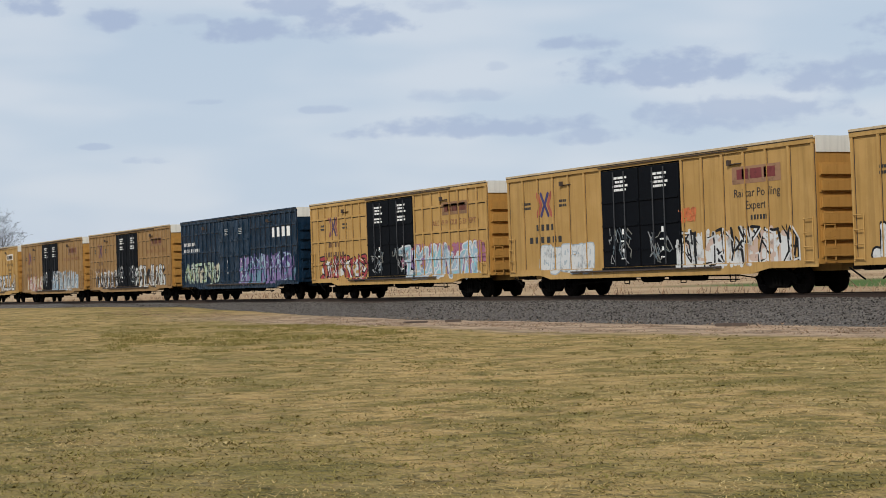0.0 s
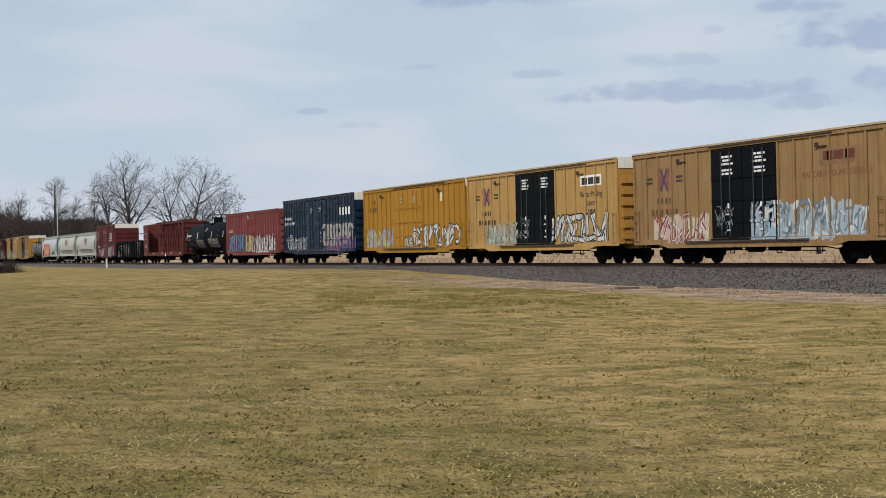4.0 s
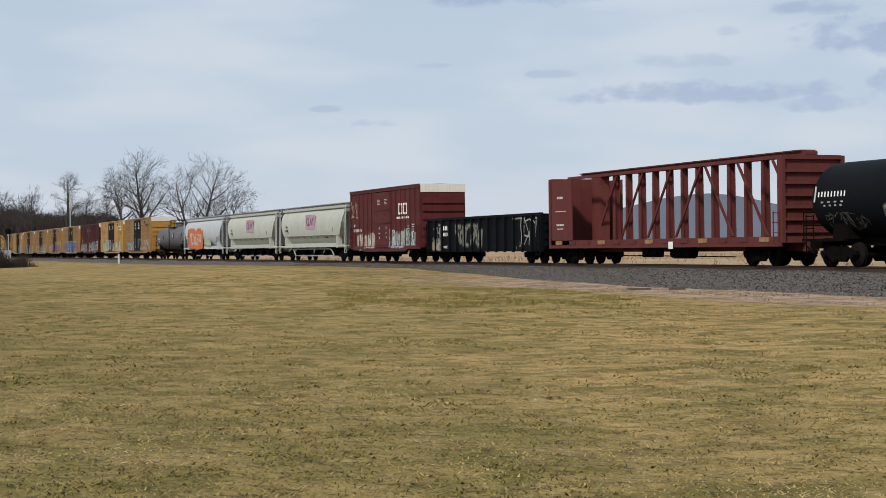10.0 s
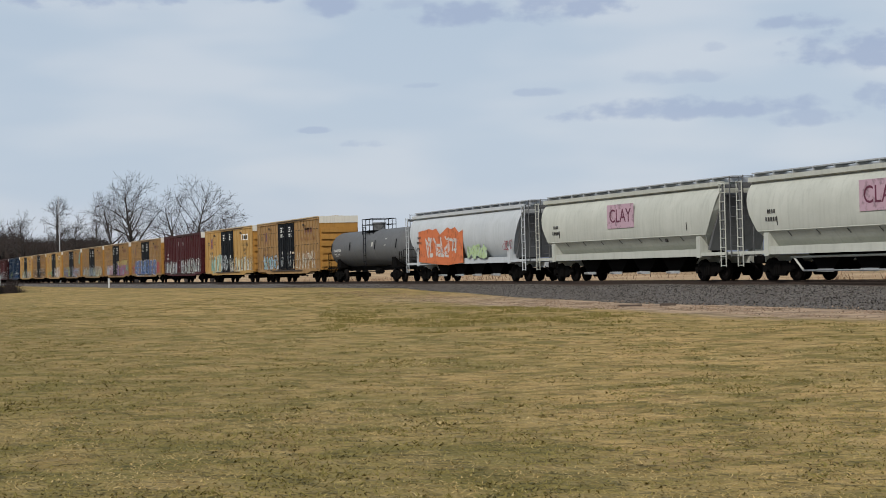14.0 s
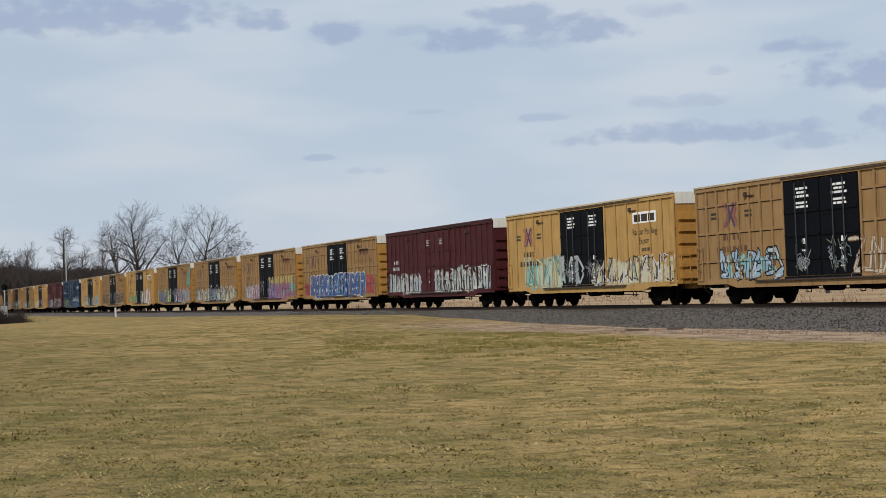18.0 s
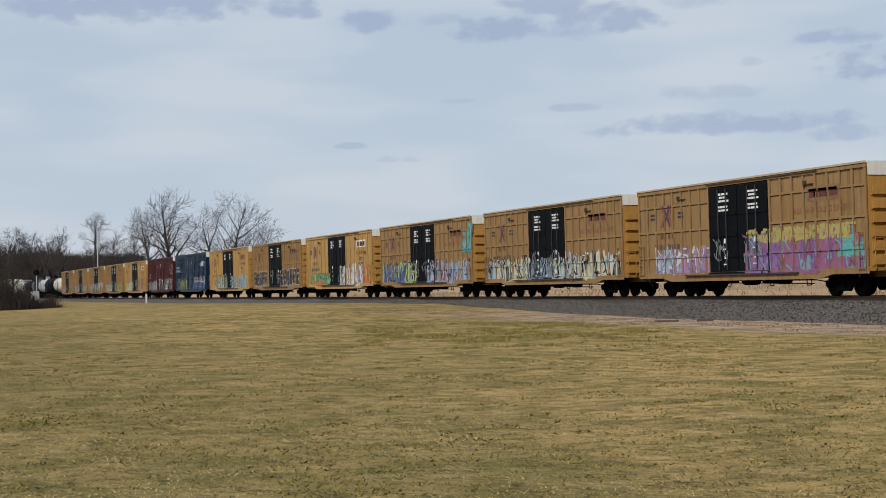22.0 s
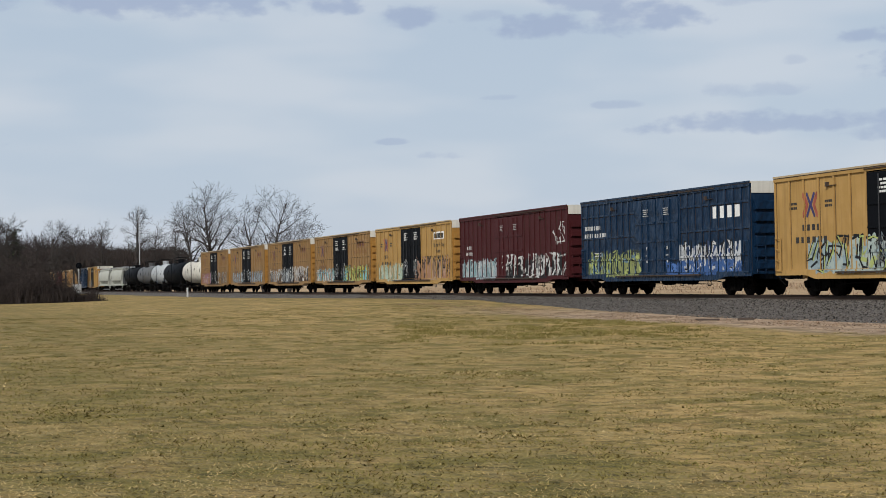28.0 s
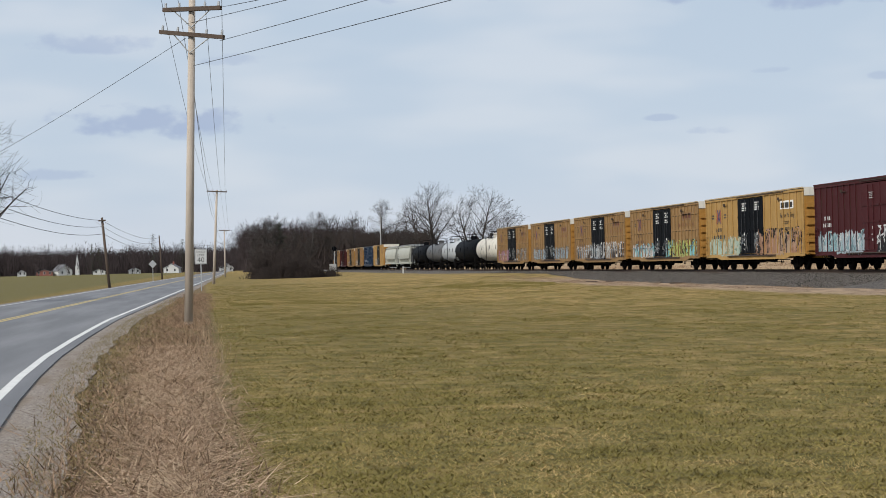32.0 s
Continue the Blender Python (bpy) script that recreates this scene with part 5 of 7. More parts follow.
    part("placard", shared(("placard",), [MAT["chalk"]], lambda b: b.box(-0.2, 0.2, -1.56, -1.54, 0.74, 1.06)), car, (2.2, 0, 0), "white stencilled notice plate")
    ladder(car, half - 0.3, -1.5, 0.9, 2.2, 0.4, m)
    bars(car, "marking", -half + 1.3, 2.6, -1.452, MAT["faint"], [(0.7, 0.12, 0.8, 4), (1.5, 0.03, 0.1, 1), (0.9, 0.10, -0.6, 5), (0.8, 0.05, -0.8, 6)])
    return car


def gondola(s0, half):
    car = thing("gondola", None, (s0, TRACK, RAIL), "black open gondola with ribbed low sides and graffiti", "gondola", "cars of the freight train")
    CARS.append((car, s0))
    m = MAT["black"]

    def tub(b):
        for y0, y1 in ((-1.45, -1.38), (1.38, 1.45)):
            b.box(-half, half, y0, y1, 0.66, 2.66)
        b.box(-half, half, -1.4, 1.4, 0.66, 0.78)
        b.box(-half, -half + 0.06, -1.4, 1.4, 0.66, 2.66), b.box(half - 0.06, half, -1.4, 1.4, 0.66, 2.66)
    part("tub", shared(("tub", half), [m], tub), car)
    part("top_chord", shared(("gondola_chord", half), [m], lambda b: b.box(-half, half, -1.56, -1.42, 2.58, 2.72) or b.box(-half, half, 1.42, 1.56, 2.58, 2.72)), car)
    for k in range(15):
        part("side_rib", shared(("side_rib",), [m], lambda b: b.box(-0.09, 0.09, -1.57, -1.45, 0.62, 2.6, bev=0.03)), car, (-half + 0.12 + (2 * half - 0.24) * k / 14, 0, 0))
    for s in (-1, 1):
        truck(car, s * (half - 2.3))
        coupler(car, s * half, s)
        ladder(car, s * (half - 0.35), -1.6, 0.45, 2.4, 0.45, m)
        for k in range(4):
            part("end_rib", shared(("gondola_end_rib",), [m], lambda b: b.box(-0.06, 0.06, -1.35, 1.35, -0.08, 0.08)), car, (s * (half + 0.05), 0, 1.0 + k * 0.42))
    side_faces = [(-half + 0.12 + (2 * half - 0.24) * k / 14 - 0.09, -half + 0.12 + (2 * half - 0.24) * k / 14 + 0.09, 0.62, 2.6, -1.57) for k in range(15)]
    graffiti(car, -half + 0.7, -half + 2.4, 0.8, 2.4, -1.45, (0.32, 0.32, 0.28), (0.05, 0.05, 0.045), None, 76, None, "tag", side_faces)
    bars(car, "marking", -half + 3.1, 2.1, -1.46, MAT["chalk"], [(0.8, 0.26, 0.0, 3), (0.8, 0.2, -0.38, 4), (0.7, 0.05, -1.1, 4), (0.7, 0.05, -1.2, 3)], "white stencilled blocks")
    graffiti(car, -half + 0.8, -half + 2.2, 0.75, 1.5, -1.45, (0.40, 0.27, 0.14), (0.06, 0.05, 0.045), (0.5, 0.48, 0.42), 79, (0.42, 0.40, 0.34), "mural", side_faces)
    graffiti(car, -half + 5.2, -half + 9.4, 0.95, 2.25, -1.45, (0.22, 0.225, 0.18), (0.05, 0.05, 0.045), (0.34, 0.34, 0.29), 77, None, "wild", side_faces)
    graffiti(car, half - 3.8, half - 1.0, 0.9, 2.5, -1.45, (0.42, 0.42, 0.38), (0.42, 0.42, 0.38), None, 78, None, "tag", side_faces)
    return car


lumber_car(-254.4, 11.1)
gondola(-275.3, 8.9)
boxcar(-292.9, 7.5, "deepred", "deepred", "roofwhite", "deepred", True, False, door_span=(-1.6, 1.6), top=4.95, pieces=[(0.10, 0.36, -0.02, 0.26, (0.50, 0.48, 0.42), BRN, WHT, (0.55, 0.54, 0.52), "mural"), (0.60, 0.94, -0.02, 0.31, (0.42, 0.46, 0.50), (0.08, 0.09, 0.10), WHT, (0.34, 0.50, 0.36), "mural"), (0.02, 0.10, 0.5, 0.85, PCH, PCH, None, None, "tag")], posts=(7, 7),
       label="dark red boxcar with a white end panel and graffiti", leaves=1, marks=plain_marks([(4.0, 2.93, 2.6, 0.13, 7, "chalk"), (-6.6, 2.55, 0.5, 0.2, 2, "faint"), (-5.9, 2.2, 2.0, 0.2, 5, "faint"), (0.95, 2.9, 0.5, 0.05, 3, "faint"), (0.95, 2.78, 0.5, 0.05, 2, "faint"), (0.95, 2.6, 0.5, 0.05, 3, "faint"), (6.1, 2.45, 0.6, 0.06, 4, "faint"), (6.1, 2.3, 0.6, 0.06, 3, "faint"), (6.1, 2.15, 0.6, 0.06, 4, "faint"), (5.2, 2.35, 0.5, 0.05, 3, "faint"), (5.2, 2.2, 0.5, 0.05, 4, "faint"), (6.15, 1.45, 0.3, 0.1, 2, "faint")], hollow=((3.55, 3.52, 0.78, 0.74, 0.13), (4.5, 3.52, 0.78, 0.74, 0.13), (6.15, 1.82, 0.5, 0.42, 0.07))))


def hopper(s0, half, mat, label, sign=None, piece=None, pipes=False):
    """Covered hopper: rounded flanks on sloped ends, chutes below, running boards on top."""
    car = thing("covered_hopper", None, (s0, TRACK, RAIL), label, "hopper car", "cars of the freight train")
    CARS.append((car, s0))
    m = MAT[mat]

    def section():
        # a flat belly sheet below a weld seam, then the bulging flank
        pts = []
        for k in range(13):
            a = radians(-62 + 124 * k / 12)
            pts.append((-1.58 * math.cos(a) ** 0.55, 2.68 + 1.35 * math.sin(a) / math.sin(radians(62))))
        if not piece:
            pts = [(-1.02, 1.33), (-1.26, 1.64), (-1.505, 1.97), (-1.525, 1.99), (-1.54, 2.03)] + [p for p in pts if p[1] > 2.15]
        return pts

    sec = section()
    ring = [(y, z) for y, z in sec] + [(-y, z) for y, z in sec[::-1]]

    def reach(z, s):
        t = max(0.0, min(1.0, (z - 1.33) / 2.70))
        return s * (half - 0.55 - 1.6 * (1 - t) ** 2.0)

    def flank(b):
        n = len(ring)
        for y, z in ring:
            b.v += [(reach(z, -1), y, z), (-half * 0.3, y, z), (half * 0.3, y, z), (reach(z, 1), y, z)]
        for k in range(n):
            j = (k + 1) % n
            for c in range(3):
                b.f.append((4 * k + c, 4 * j + c, 4 * j + c + 1, 4 * k + c + 1)), b.m.append(0)
    part("body", shared(("hopper_body", half, mat), [m], flank, True), car)

    for s in (-1, 1):
        part("end_sheet", shared(("hopper_end", half, mat, s), [m], lambda b: b.quad([(reach(z, s), y * 0.999, z) for y, z in ring])), car)
    part("side_sill", shared(("hopper_sill", half, mat), [m], lambda b: b.box(2.2 - half, half - 2.2, -1.50, -1.0, 1.06, 1.38, bev=0.03) or b.box(2.2 - half, half - 2.2, 1.42, 1.58, 1.02, 1.24) or b.box(-half, half, -0.3, 0.3, 0.75, 1.05)), car)
    for s in (-1, 1):
        part("bolster_web", shared(("bolster_web", mat), [m], lambda b: b.box(-0.16, 0.16, -1.55, -1.0, 1.0, 1.92, bev=0.03) or b.box(-0.16, 0.16, 1.0, 1.55, 1.0, 1.92, bev=0.03)), car, (s * (half - 2.1), 0, 0))
        part("end_deck", shared(("end_deck", mat), [m], lambda b: b.box(-1.0, 1.0, -1.5, 1.5, 1.08, 1.22, bev=0.03)), car, (s * (half - 1.0), 0, 0))
    if not piece:
        part("weld_seam", shared(("weld_seam", half, mat), [m], lambda b: b.tube((reach(1.99, -1) + 0.05, -1.528, 1.99), (reach(1.99, 1) - 0.05, -1.528, 1.99), 0.022, 0.022, 6)), car)
        for k in range(7):
            part("sheet_joint", shared(("sheet_joint",), [MAT["ink"]], lambda b: b.tube((0, -1.50, 1.94), (0.07, -1.37, 1.76), 0.016, 0.016, 5)), car, (-half + 3.6 + k * 1.95, 0, 0))
        for x in (3.0 - half, half - 3.0):
            part("sheet_joint", shared(("tall_joint",), [MAT["ink"]], lambda b: b.tube((0, -1.575, 2.2), (0, -1.60, 2.55), 0.018, 0.018, 5)), car, (x, 0, 0))
        part("sight_hole", shared(("sight_hole",), [MAT["ink"]], lambda b: b.tube((0, -1.30, 1.84), (0, -1.45, 1.84), 0.10, 0.10, 8)), car, (half - 5.1, 0, 0))
    part("roof_edge", shared(("roof_edge", half, mat), [m], lambda b: b.box(-half + 0.5, half - 0.5, -1.3, -1.12, 4.0, 4.18) or b.box(-half + 0.5, half - 0.5, 1.12, 1.3, 4.0, 4.18) or b.box(-half + 0.5, half - 0.5, -1.2, 1.2, 3.96, 4.13)), car)

    def board(b):
        b.box(-half + 0.2, half - 0.2, -0.95, -0.35, 4.35, 4.40), b.box(-half + 0.2, half - 0.2, 0.35, 0.95, 4.35, 4.40)
        for k in range(14):
            x = -half + 0.4 + (2 * half - 0.8) * k / 13
            b.box(x - 0.03, x + 0.03, -0.95, 0.95, 4.13, 4.35)
    part("running_board", shared(("running_board", half), [MAT["galv"]], board), car)
    for s in (-1, 1):
        def brace(b):
            for y in (-1.45, 1.45):
                b.prism([(-0.035, 1.25), (0.035, 1.25), (0.035, 4.02), (-0.035, 4.02)], y - 0.03, y + 0.03)
            b.box(-0.1, 0.1, -1.45, 1.45, 3.88, 4.02)
        part("end_post", shared(("hopper_end_post", mat), [MAT["grey"]], brace), car, (s * (half - 0.12), 0, 0), turn=0 if s > 0 else math.pi)
        # slope sheets take a darker grey: their shade is put into the colour
        part("slope_sheet", shared(("slope_sheet", mat), [MAT["grey"]], lambda b: b.prism([(-1.8, 1.35), (-1.65, 1.3), (-0.42, 3.6), (-0.55, 3.7)], -1.25, 1.25)), car, (s * (half + 0.0), 0, 0), turn=0 if s > 0 else math.pi)
        ladder(car, s * (half - 0.1), -1.5, 0.6, 4.1, 0.4, m)
        ladder(car, s * (half + 0.05), -1.0, 1.0, 4.35, 0.45, MAT["grey"], "y")
        truck(car, s * (half - 2.15))
        coupler(car, s * half, s)
    for x in (-4.2, -1.4, 1.4, 4.2):
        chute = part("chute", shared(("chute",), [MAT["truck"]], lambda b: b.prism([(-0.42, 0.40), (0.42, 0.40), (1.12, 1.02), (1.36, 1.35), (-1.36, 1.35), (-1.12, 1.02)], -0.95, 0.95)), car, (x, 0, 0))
        part("outlet_gate", shared(("outlet_gate",), [MAT["galv"]], lambda b: b.box(-0.5, 0.5, -1.0, -0.95, 0.34, 0.46) or b.tube((-0.3, -1.0, 0.40), (-0.3, -1.2, 0.40), 0.05, 0.05, 6)), chute)
    if pipes:
        def pipe(b):
            for p, q in [((-5.8, 0.9), (-5.2, 0.42)), ((-6.0, 0.93), (4.9, 0.93)), ((4.9, 0.93), (5.25, 0.80)), ((5.25, 0.80), (5.8, 0.45))]:
                b.tube((p[0], -1.3, p[1]), (q[0], -1.3, q[1]), 0.045, 0.045, 8)
            for x in (0.2, 2.9):
                b.tube((x - 0.1, -1.25, 0.62), (x + 0.2, -1.25, 0.9), 0.04, 0.04, 6)
        part("unloading_pipe", shared(("unloading_pipe",), [m], pipe, True), car, label="pale unloading pipes under the hoppers")
        part("unloading_pipe", shared(("low_pipe",), [MAT["galv"]], lambda b: b.tube((-5.2, -1.3, 0.40), (5.4, -1.3, 0.40), 0.035, 0.035, 8), True), car, label="dull steel pipe below the gates")
    bars(car, "marking", -half + 2.6, 2.6, -1.6, MAT["ink"], [(0.6, 0.15, 0.15, 4), (0.9, 0.15, -0.15, 5)])
    if sign:
        b = B()
        b.box(-1.35, 1.35, -1.605, -1.59, 2.5, 3.62)
        part("sign_panel", b.mesh("sign_panel", [tint((0.55, 0.36, 0.44))]), car, (0.3, 0, 0), "faded pink panel")
        part("lettering", words(sign, 0.9, tint((0.16, 0.03, 0.07))), car, (0.3, -1.612, 3.05))
    if piece:
        b = B()
        r = random.Random(5)
        pts_top = [(-6.9 + 7.6 * k / 12, 2.95 + r.uniform(-0.1, 0.35)) for k in range(13)]
        for (xa, za), (xb, zb) in zip(pts_top[:-1], pts_top[1:]):
            b.quad([(xa, -1.6, 1.0 + 0.25 * abs(xa + 2) / 5), (xb, -1.6, 1.0 + 0.25 * abs(xb + 2) / 5), (xb, -1.6, zb), (xa, -1.6, za)])
        part("paint_block", b.mesh("paint_block", [tint(ORG)]), car, label="large orange graffiti patch")
        graffiti(car, -5.4, -0.6, 1.5, 2.75, -1.605, (0.58, 0.57, 0.55), (0.70, 0.17, 0.04), None, 501, None, "wild")
        graffiti(car, 1.2, 4.4, 1.35, 2.1, -1.6, (0.45, 0.60, 0.30), (0.42, 0.60, 0.42), None, 502, (0.48, 0.60, 0.42), "haze")
        graffiti(car, 6.6, 7.9, 1.7, 2.3, -1.6, DRD, DRD, None, 503, None, "tag")
        graffiti(car, -8.0, -6.9, 1.5, 2.2, -1.6, BLK, BLK, None, 504, None, "tag")
    return car


hopper(-311.4, 9.5, "pale", "light grey covered hopper with a pink lettered panel", "CLAY", pipes=True)
hopper(-331.55, 9.5, "pale", "light grey covered hopper with a pink lettered panel", "CLAY")
hopper(-352.1, 9.4, "white", "white covered hopper with a large orange graffiti", None, True)
tank_car(-371.5, 8.2, "grey", 1.30, "dark grey cylindrical tank car with a banded barrel", 2.36, pieces=[(-5.9, 2.3, 1.8, 0.19, 9, "chalk"), (-5.9, 2.05, 1.5, 0.06, 4, "chalk"), (-5.9, 1.92, 1.2, 0.06, 4, "chalk"), (2.4, 2.6, 0.8, 0.3, 1, tint((0.55, 0.55, 0.50))), (5.2, 2.7, 0.9, 0.5, 1, tint((0.42, 0.43, 0.40)))])
pool(-390.6, [(0.11, 0.34, 0, 0.32, LBL, BLK, WHT, CYAN, "wild"), (0.6, 0.95, 0, 0.36, CRM, BRN, WHT, None, "fine")], "brown", False, True)
pool(-411.4, [(0.12, 0.37, -0.02, 0.44, MINT, (0.10, 0.28, 0.25), CRM, (0.25, 0.52, 0.46), "mural"), (0.37, 0.5, 0.0, 0.4, SLV, GRY, None, None, "fine"), (0.56, 0.99, 0.0, 0.34, CRM, (0.06, 0.04, 0.03), WHT, PALE, "mural")], "white")
maroon_car(-432.4, [(0.01, 0.34, -0.03, 0.33, (0.48, 0.55, 0.52), (0.24, 0.28, 0.28), WHT, SLV, "mural"), (0.50, 0.97, -0.02, 0.38, (0.50, 0.58, 0.54), BLK, WHT, SLV, "mural")])
pool(-453.4, [(0.03, 0.14, 0.0, 0.26, DRD, RED, None, DRD, "block"), (0.82, 0.96, 0.0, 0.33, RED, DRD, PNK, RED, "block"), (0.11, 0.86, -0.03, 0.40, (0.035, 0.12, 0.36), WHT, (0.12, 0.32, 0.55), (0.02, 0.07, 0.22), "block")], "brown", False, True)
pool(-474.4, [(0.10, 0.36, 0.0, 0.34, (0.45, 0.25, 0.42), PUR, WHT, LBL, "mural"), (0.55, 0.95, 0.30, 0.46, (0.50, 0.42, 0.12), (0.5, 0.36, 0.12), None, (0.52, 0.36, 0.10), "haze"), (0.53, 0.97, -0.03, 0.42, (0.36, 0.12, 0.26), (0.26, 0.10, 0.30), (0.20, 0.38, 0.46), (0.30, 0.16, 0.40), "mural"), (0.90, 0.97, 0.12, 0.34, TEAL, CYAN, None, TEAL, "haze")], "brown", False, True)
pool(-495.0, [(0.02, 0.38, -0.03, 0.35, PALE, BLK, WHT, LBL, "mural"), (0.36, 0.56, 0.0, 0.32, (0.20, 0.30, 0.42), BLK, WHT, (0.03, 0.04, 0.07), "mural"), (0.55, 0.97, -0.03, 0.36, PALE, BLK, WHT, LBL, "mural")], "brown", False, True)
pool(-516.0, [(0.02, 0.42, -0.03, 0.36, YGR, OLV, None, (0.45, 0.5, 0.25), "haze"), (0.04, 0.37, -0.02, 0.38, (0.05, 0.14, 0.40), NAVY, LBL, BLU, "mural"), (0.56, 0.97, -0.03, 0.38, LBL, NAVY, (0.62, 0.42, 0.45), (0.34, 0.36, 0.55), "mural"), (0.92, 0.98, 0.45, 0.90, TEAL, (0.12, 0.25, 0.25), SLV, TEAL, "wild")], "brown", False, True)
pool(-537.0, [(0.08, 0.40, 0.0, 0.24, (0.10, 0.50, 0.22), BLK, MINT, YGR, "wild"), (0.10, 0.30, -0.02, 0.08, ORG, BRN, None, ORG, "haze"), (0.78, 0.9, -0.02, 0.32, RED, DRD, PNK, RED, "haze"), (0.56, 0.86, -0.03, 0.42, WHT, (0.20, 0.14, 0.15), WHT, (0.55, 0.55, 0.56), "mural"), (0.88, 0.97, 0.0, 0.4, ORG, (0.5, 0.25, 0.06), None, (0.6, 0.3, 0.06), "haze")], "white")
pool(-557.6, [(0.04, 0.31, 0.02, 0.36, (0.03, 0.03, 0.04), WHT, None, NAVY, "block"), (0.60, 0.95, 0.02, 0.38, (0.03, 0.03, 0.04), WHT, None, NAVY, "block")], "brown", False, True)
pool(-578.3, [(0.14, 0.48, -0.02, 0.36, (0.46, 0.56, 0.52), BLK, YGR, (0.34, 0.46, 0.50), "mural"), (0.6, 0.95, -0.02, 0.34, LBL, (0.10, 0.14, 0.16), SLV, LBL, "mural")], "red")
blue_car(-599.3, [(0.05, 0.40, -0.02, 0.33, OLV, (0.04, 0.05, 0.04), YGR, (0.16, 0.28, 0.36), "mural"), (0.56, 0.95, -0.02, 0.16, BLU, NAVY, None, (0.08, 0.22, 0.60), "haze"), (0.64, 0.95, 0.02, 0.40, (0.62, 0.65, 0.68), BLK, WHT, (0.05, 0.09, 0.22), "mural")], "midblue")
maroon_car(-620.1, [(0.02, 0.38, -0.02, 0.32, SLV, (0.20, 0.36, 0.40), WHT, (0.30, 0.50, 0.54), "mural"), (0.48, 0.97, -0.02, 0.36, (0.012, 0.012, 0.014), WHT, WHT, (0.03, 0.03, 0.035), "mural"), (0.89, 0.97, 0.46, 0.80, WHT, WHT, None, None, "tag")])
pool(-640.8, [(0.04, 0.38, -0.02, 0.34, MINT, (0.22, 0.32, 0.22), CRM, CRM, "mural"), (0.56, 0.97, -0.01, 0.42, (0.42, 0.22, 0.12), BLK, (0.50, 0.28, 0.18), (0.50, 0.34, 0.20), "mural")], "white")
pool(-661.5, [(0.03, 0.38, 0.0, 0.30, WHT, (0.10, 0.14, 0.2), CYAN, CYAN, "mural"), (0.56, 0.97, 0.0, 0.34, YGR, BLK, (0.70, 0.65, 0.10), CYAN, "mural")], "brown", False, True)
pool(-682.2, [(0.04, 0.56, 0.0, 0.34, (0.02, 0.02, 0.03), WHT, SLV, (0.30, 0.32, 0.34), "mural"), (0.58, 0.97, 0.0, 0.38, (0.03, 0.03, 0.04), WHT, WHT, GRY, "mural")], "brown", False, True)
pool(-703.0, [(0.06, 0.4, 0.0, 0.32, LBL, BLK, WHT, SLV, "fine"), (0.58, 0.95, 0.0, 0.34, SLV, BLK, LBL, LBL, "fine")], "brown", True, True)
pool(-723.6, [(0.03, 0.38, 0.0, 0.32, PNK, (0.3, 0.12, 0.2), SLV, PCH, "wild"), (0.58, 0.95, 0.0, 0.34, GRY, BLK, WHT, None, "wild")], "brown", False, True)
tank_car(-741.6, 8.0, "roofwhite", 1.5, "white tank car with dark grey bands", band="grey")
tank_car(-759.0, 8.3, "black", 1.5, "black cylindrical tank car with a domed hatch")
tank_car(-774.4, 6.2, "white", 1.5, "short white tank car with a railed platform")
tank_car(-789.8, 7.8, "grey", 1.45, "dark grey tank car with a domed hatch")
tank_car(-807.0, 8.0, "black", 1.45, "black tank car with a railed platform")
hopper(-826.0, 9.4, "pale", "light grey covered hopper with sloped ends")
hopper(-846.5, 9.4, "pale", "light grey covered hopper with sloped ends")
pool(-867.2, [(0.1, 0.4, 0, 0.3, WHT, BLK)], "red")
blue_car(-888.0, [(0.1, 0.4, 0, 0.3, WHT, NAVY)], "midblue")
pool(-908.8, [(0.1, 0.4, 0, 0.3, WHT, BLK)], "brown", False, True)
pool(-929.6, [(0.1, 0.4, 0, 0.3, LBL, NAVY)], "brown", False, True)
maroon_car(-950.4, [(0.1, 0.4, 0, 0.3, WHT, SLV)])
pool(-971.2, [(0.1, 0.4, 0, 0.3, WHT, BLK)], "brown", False, True)

# ---- trees and woods ----


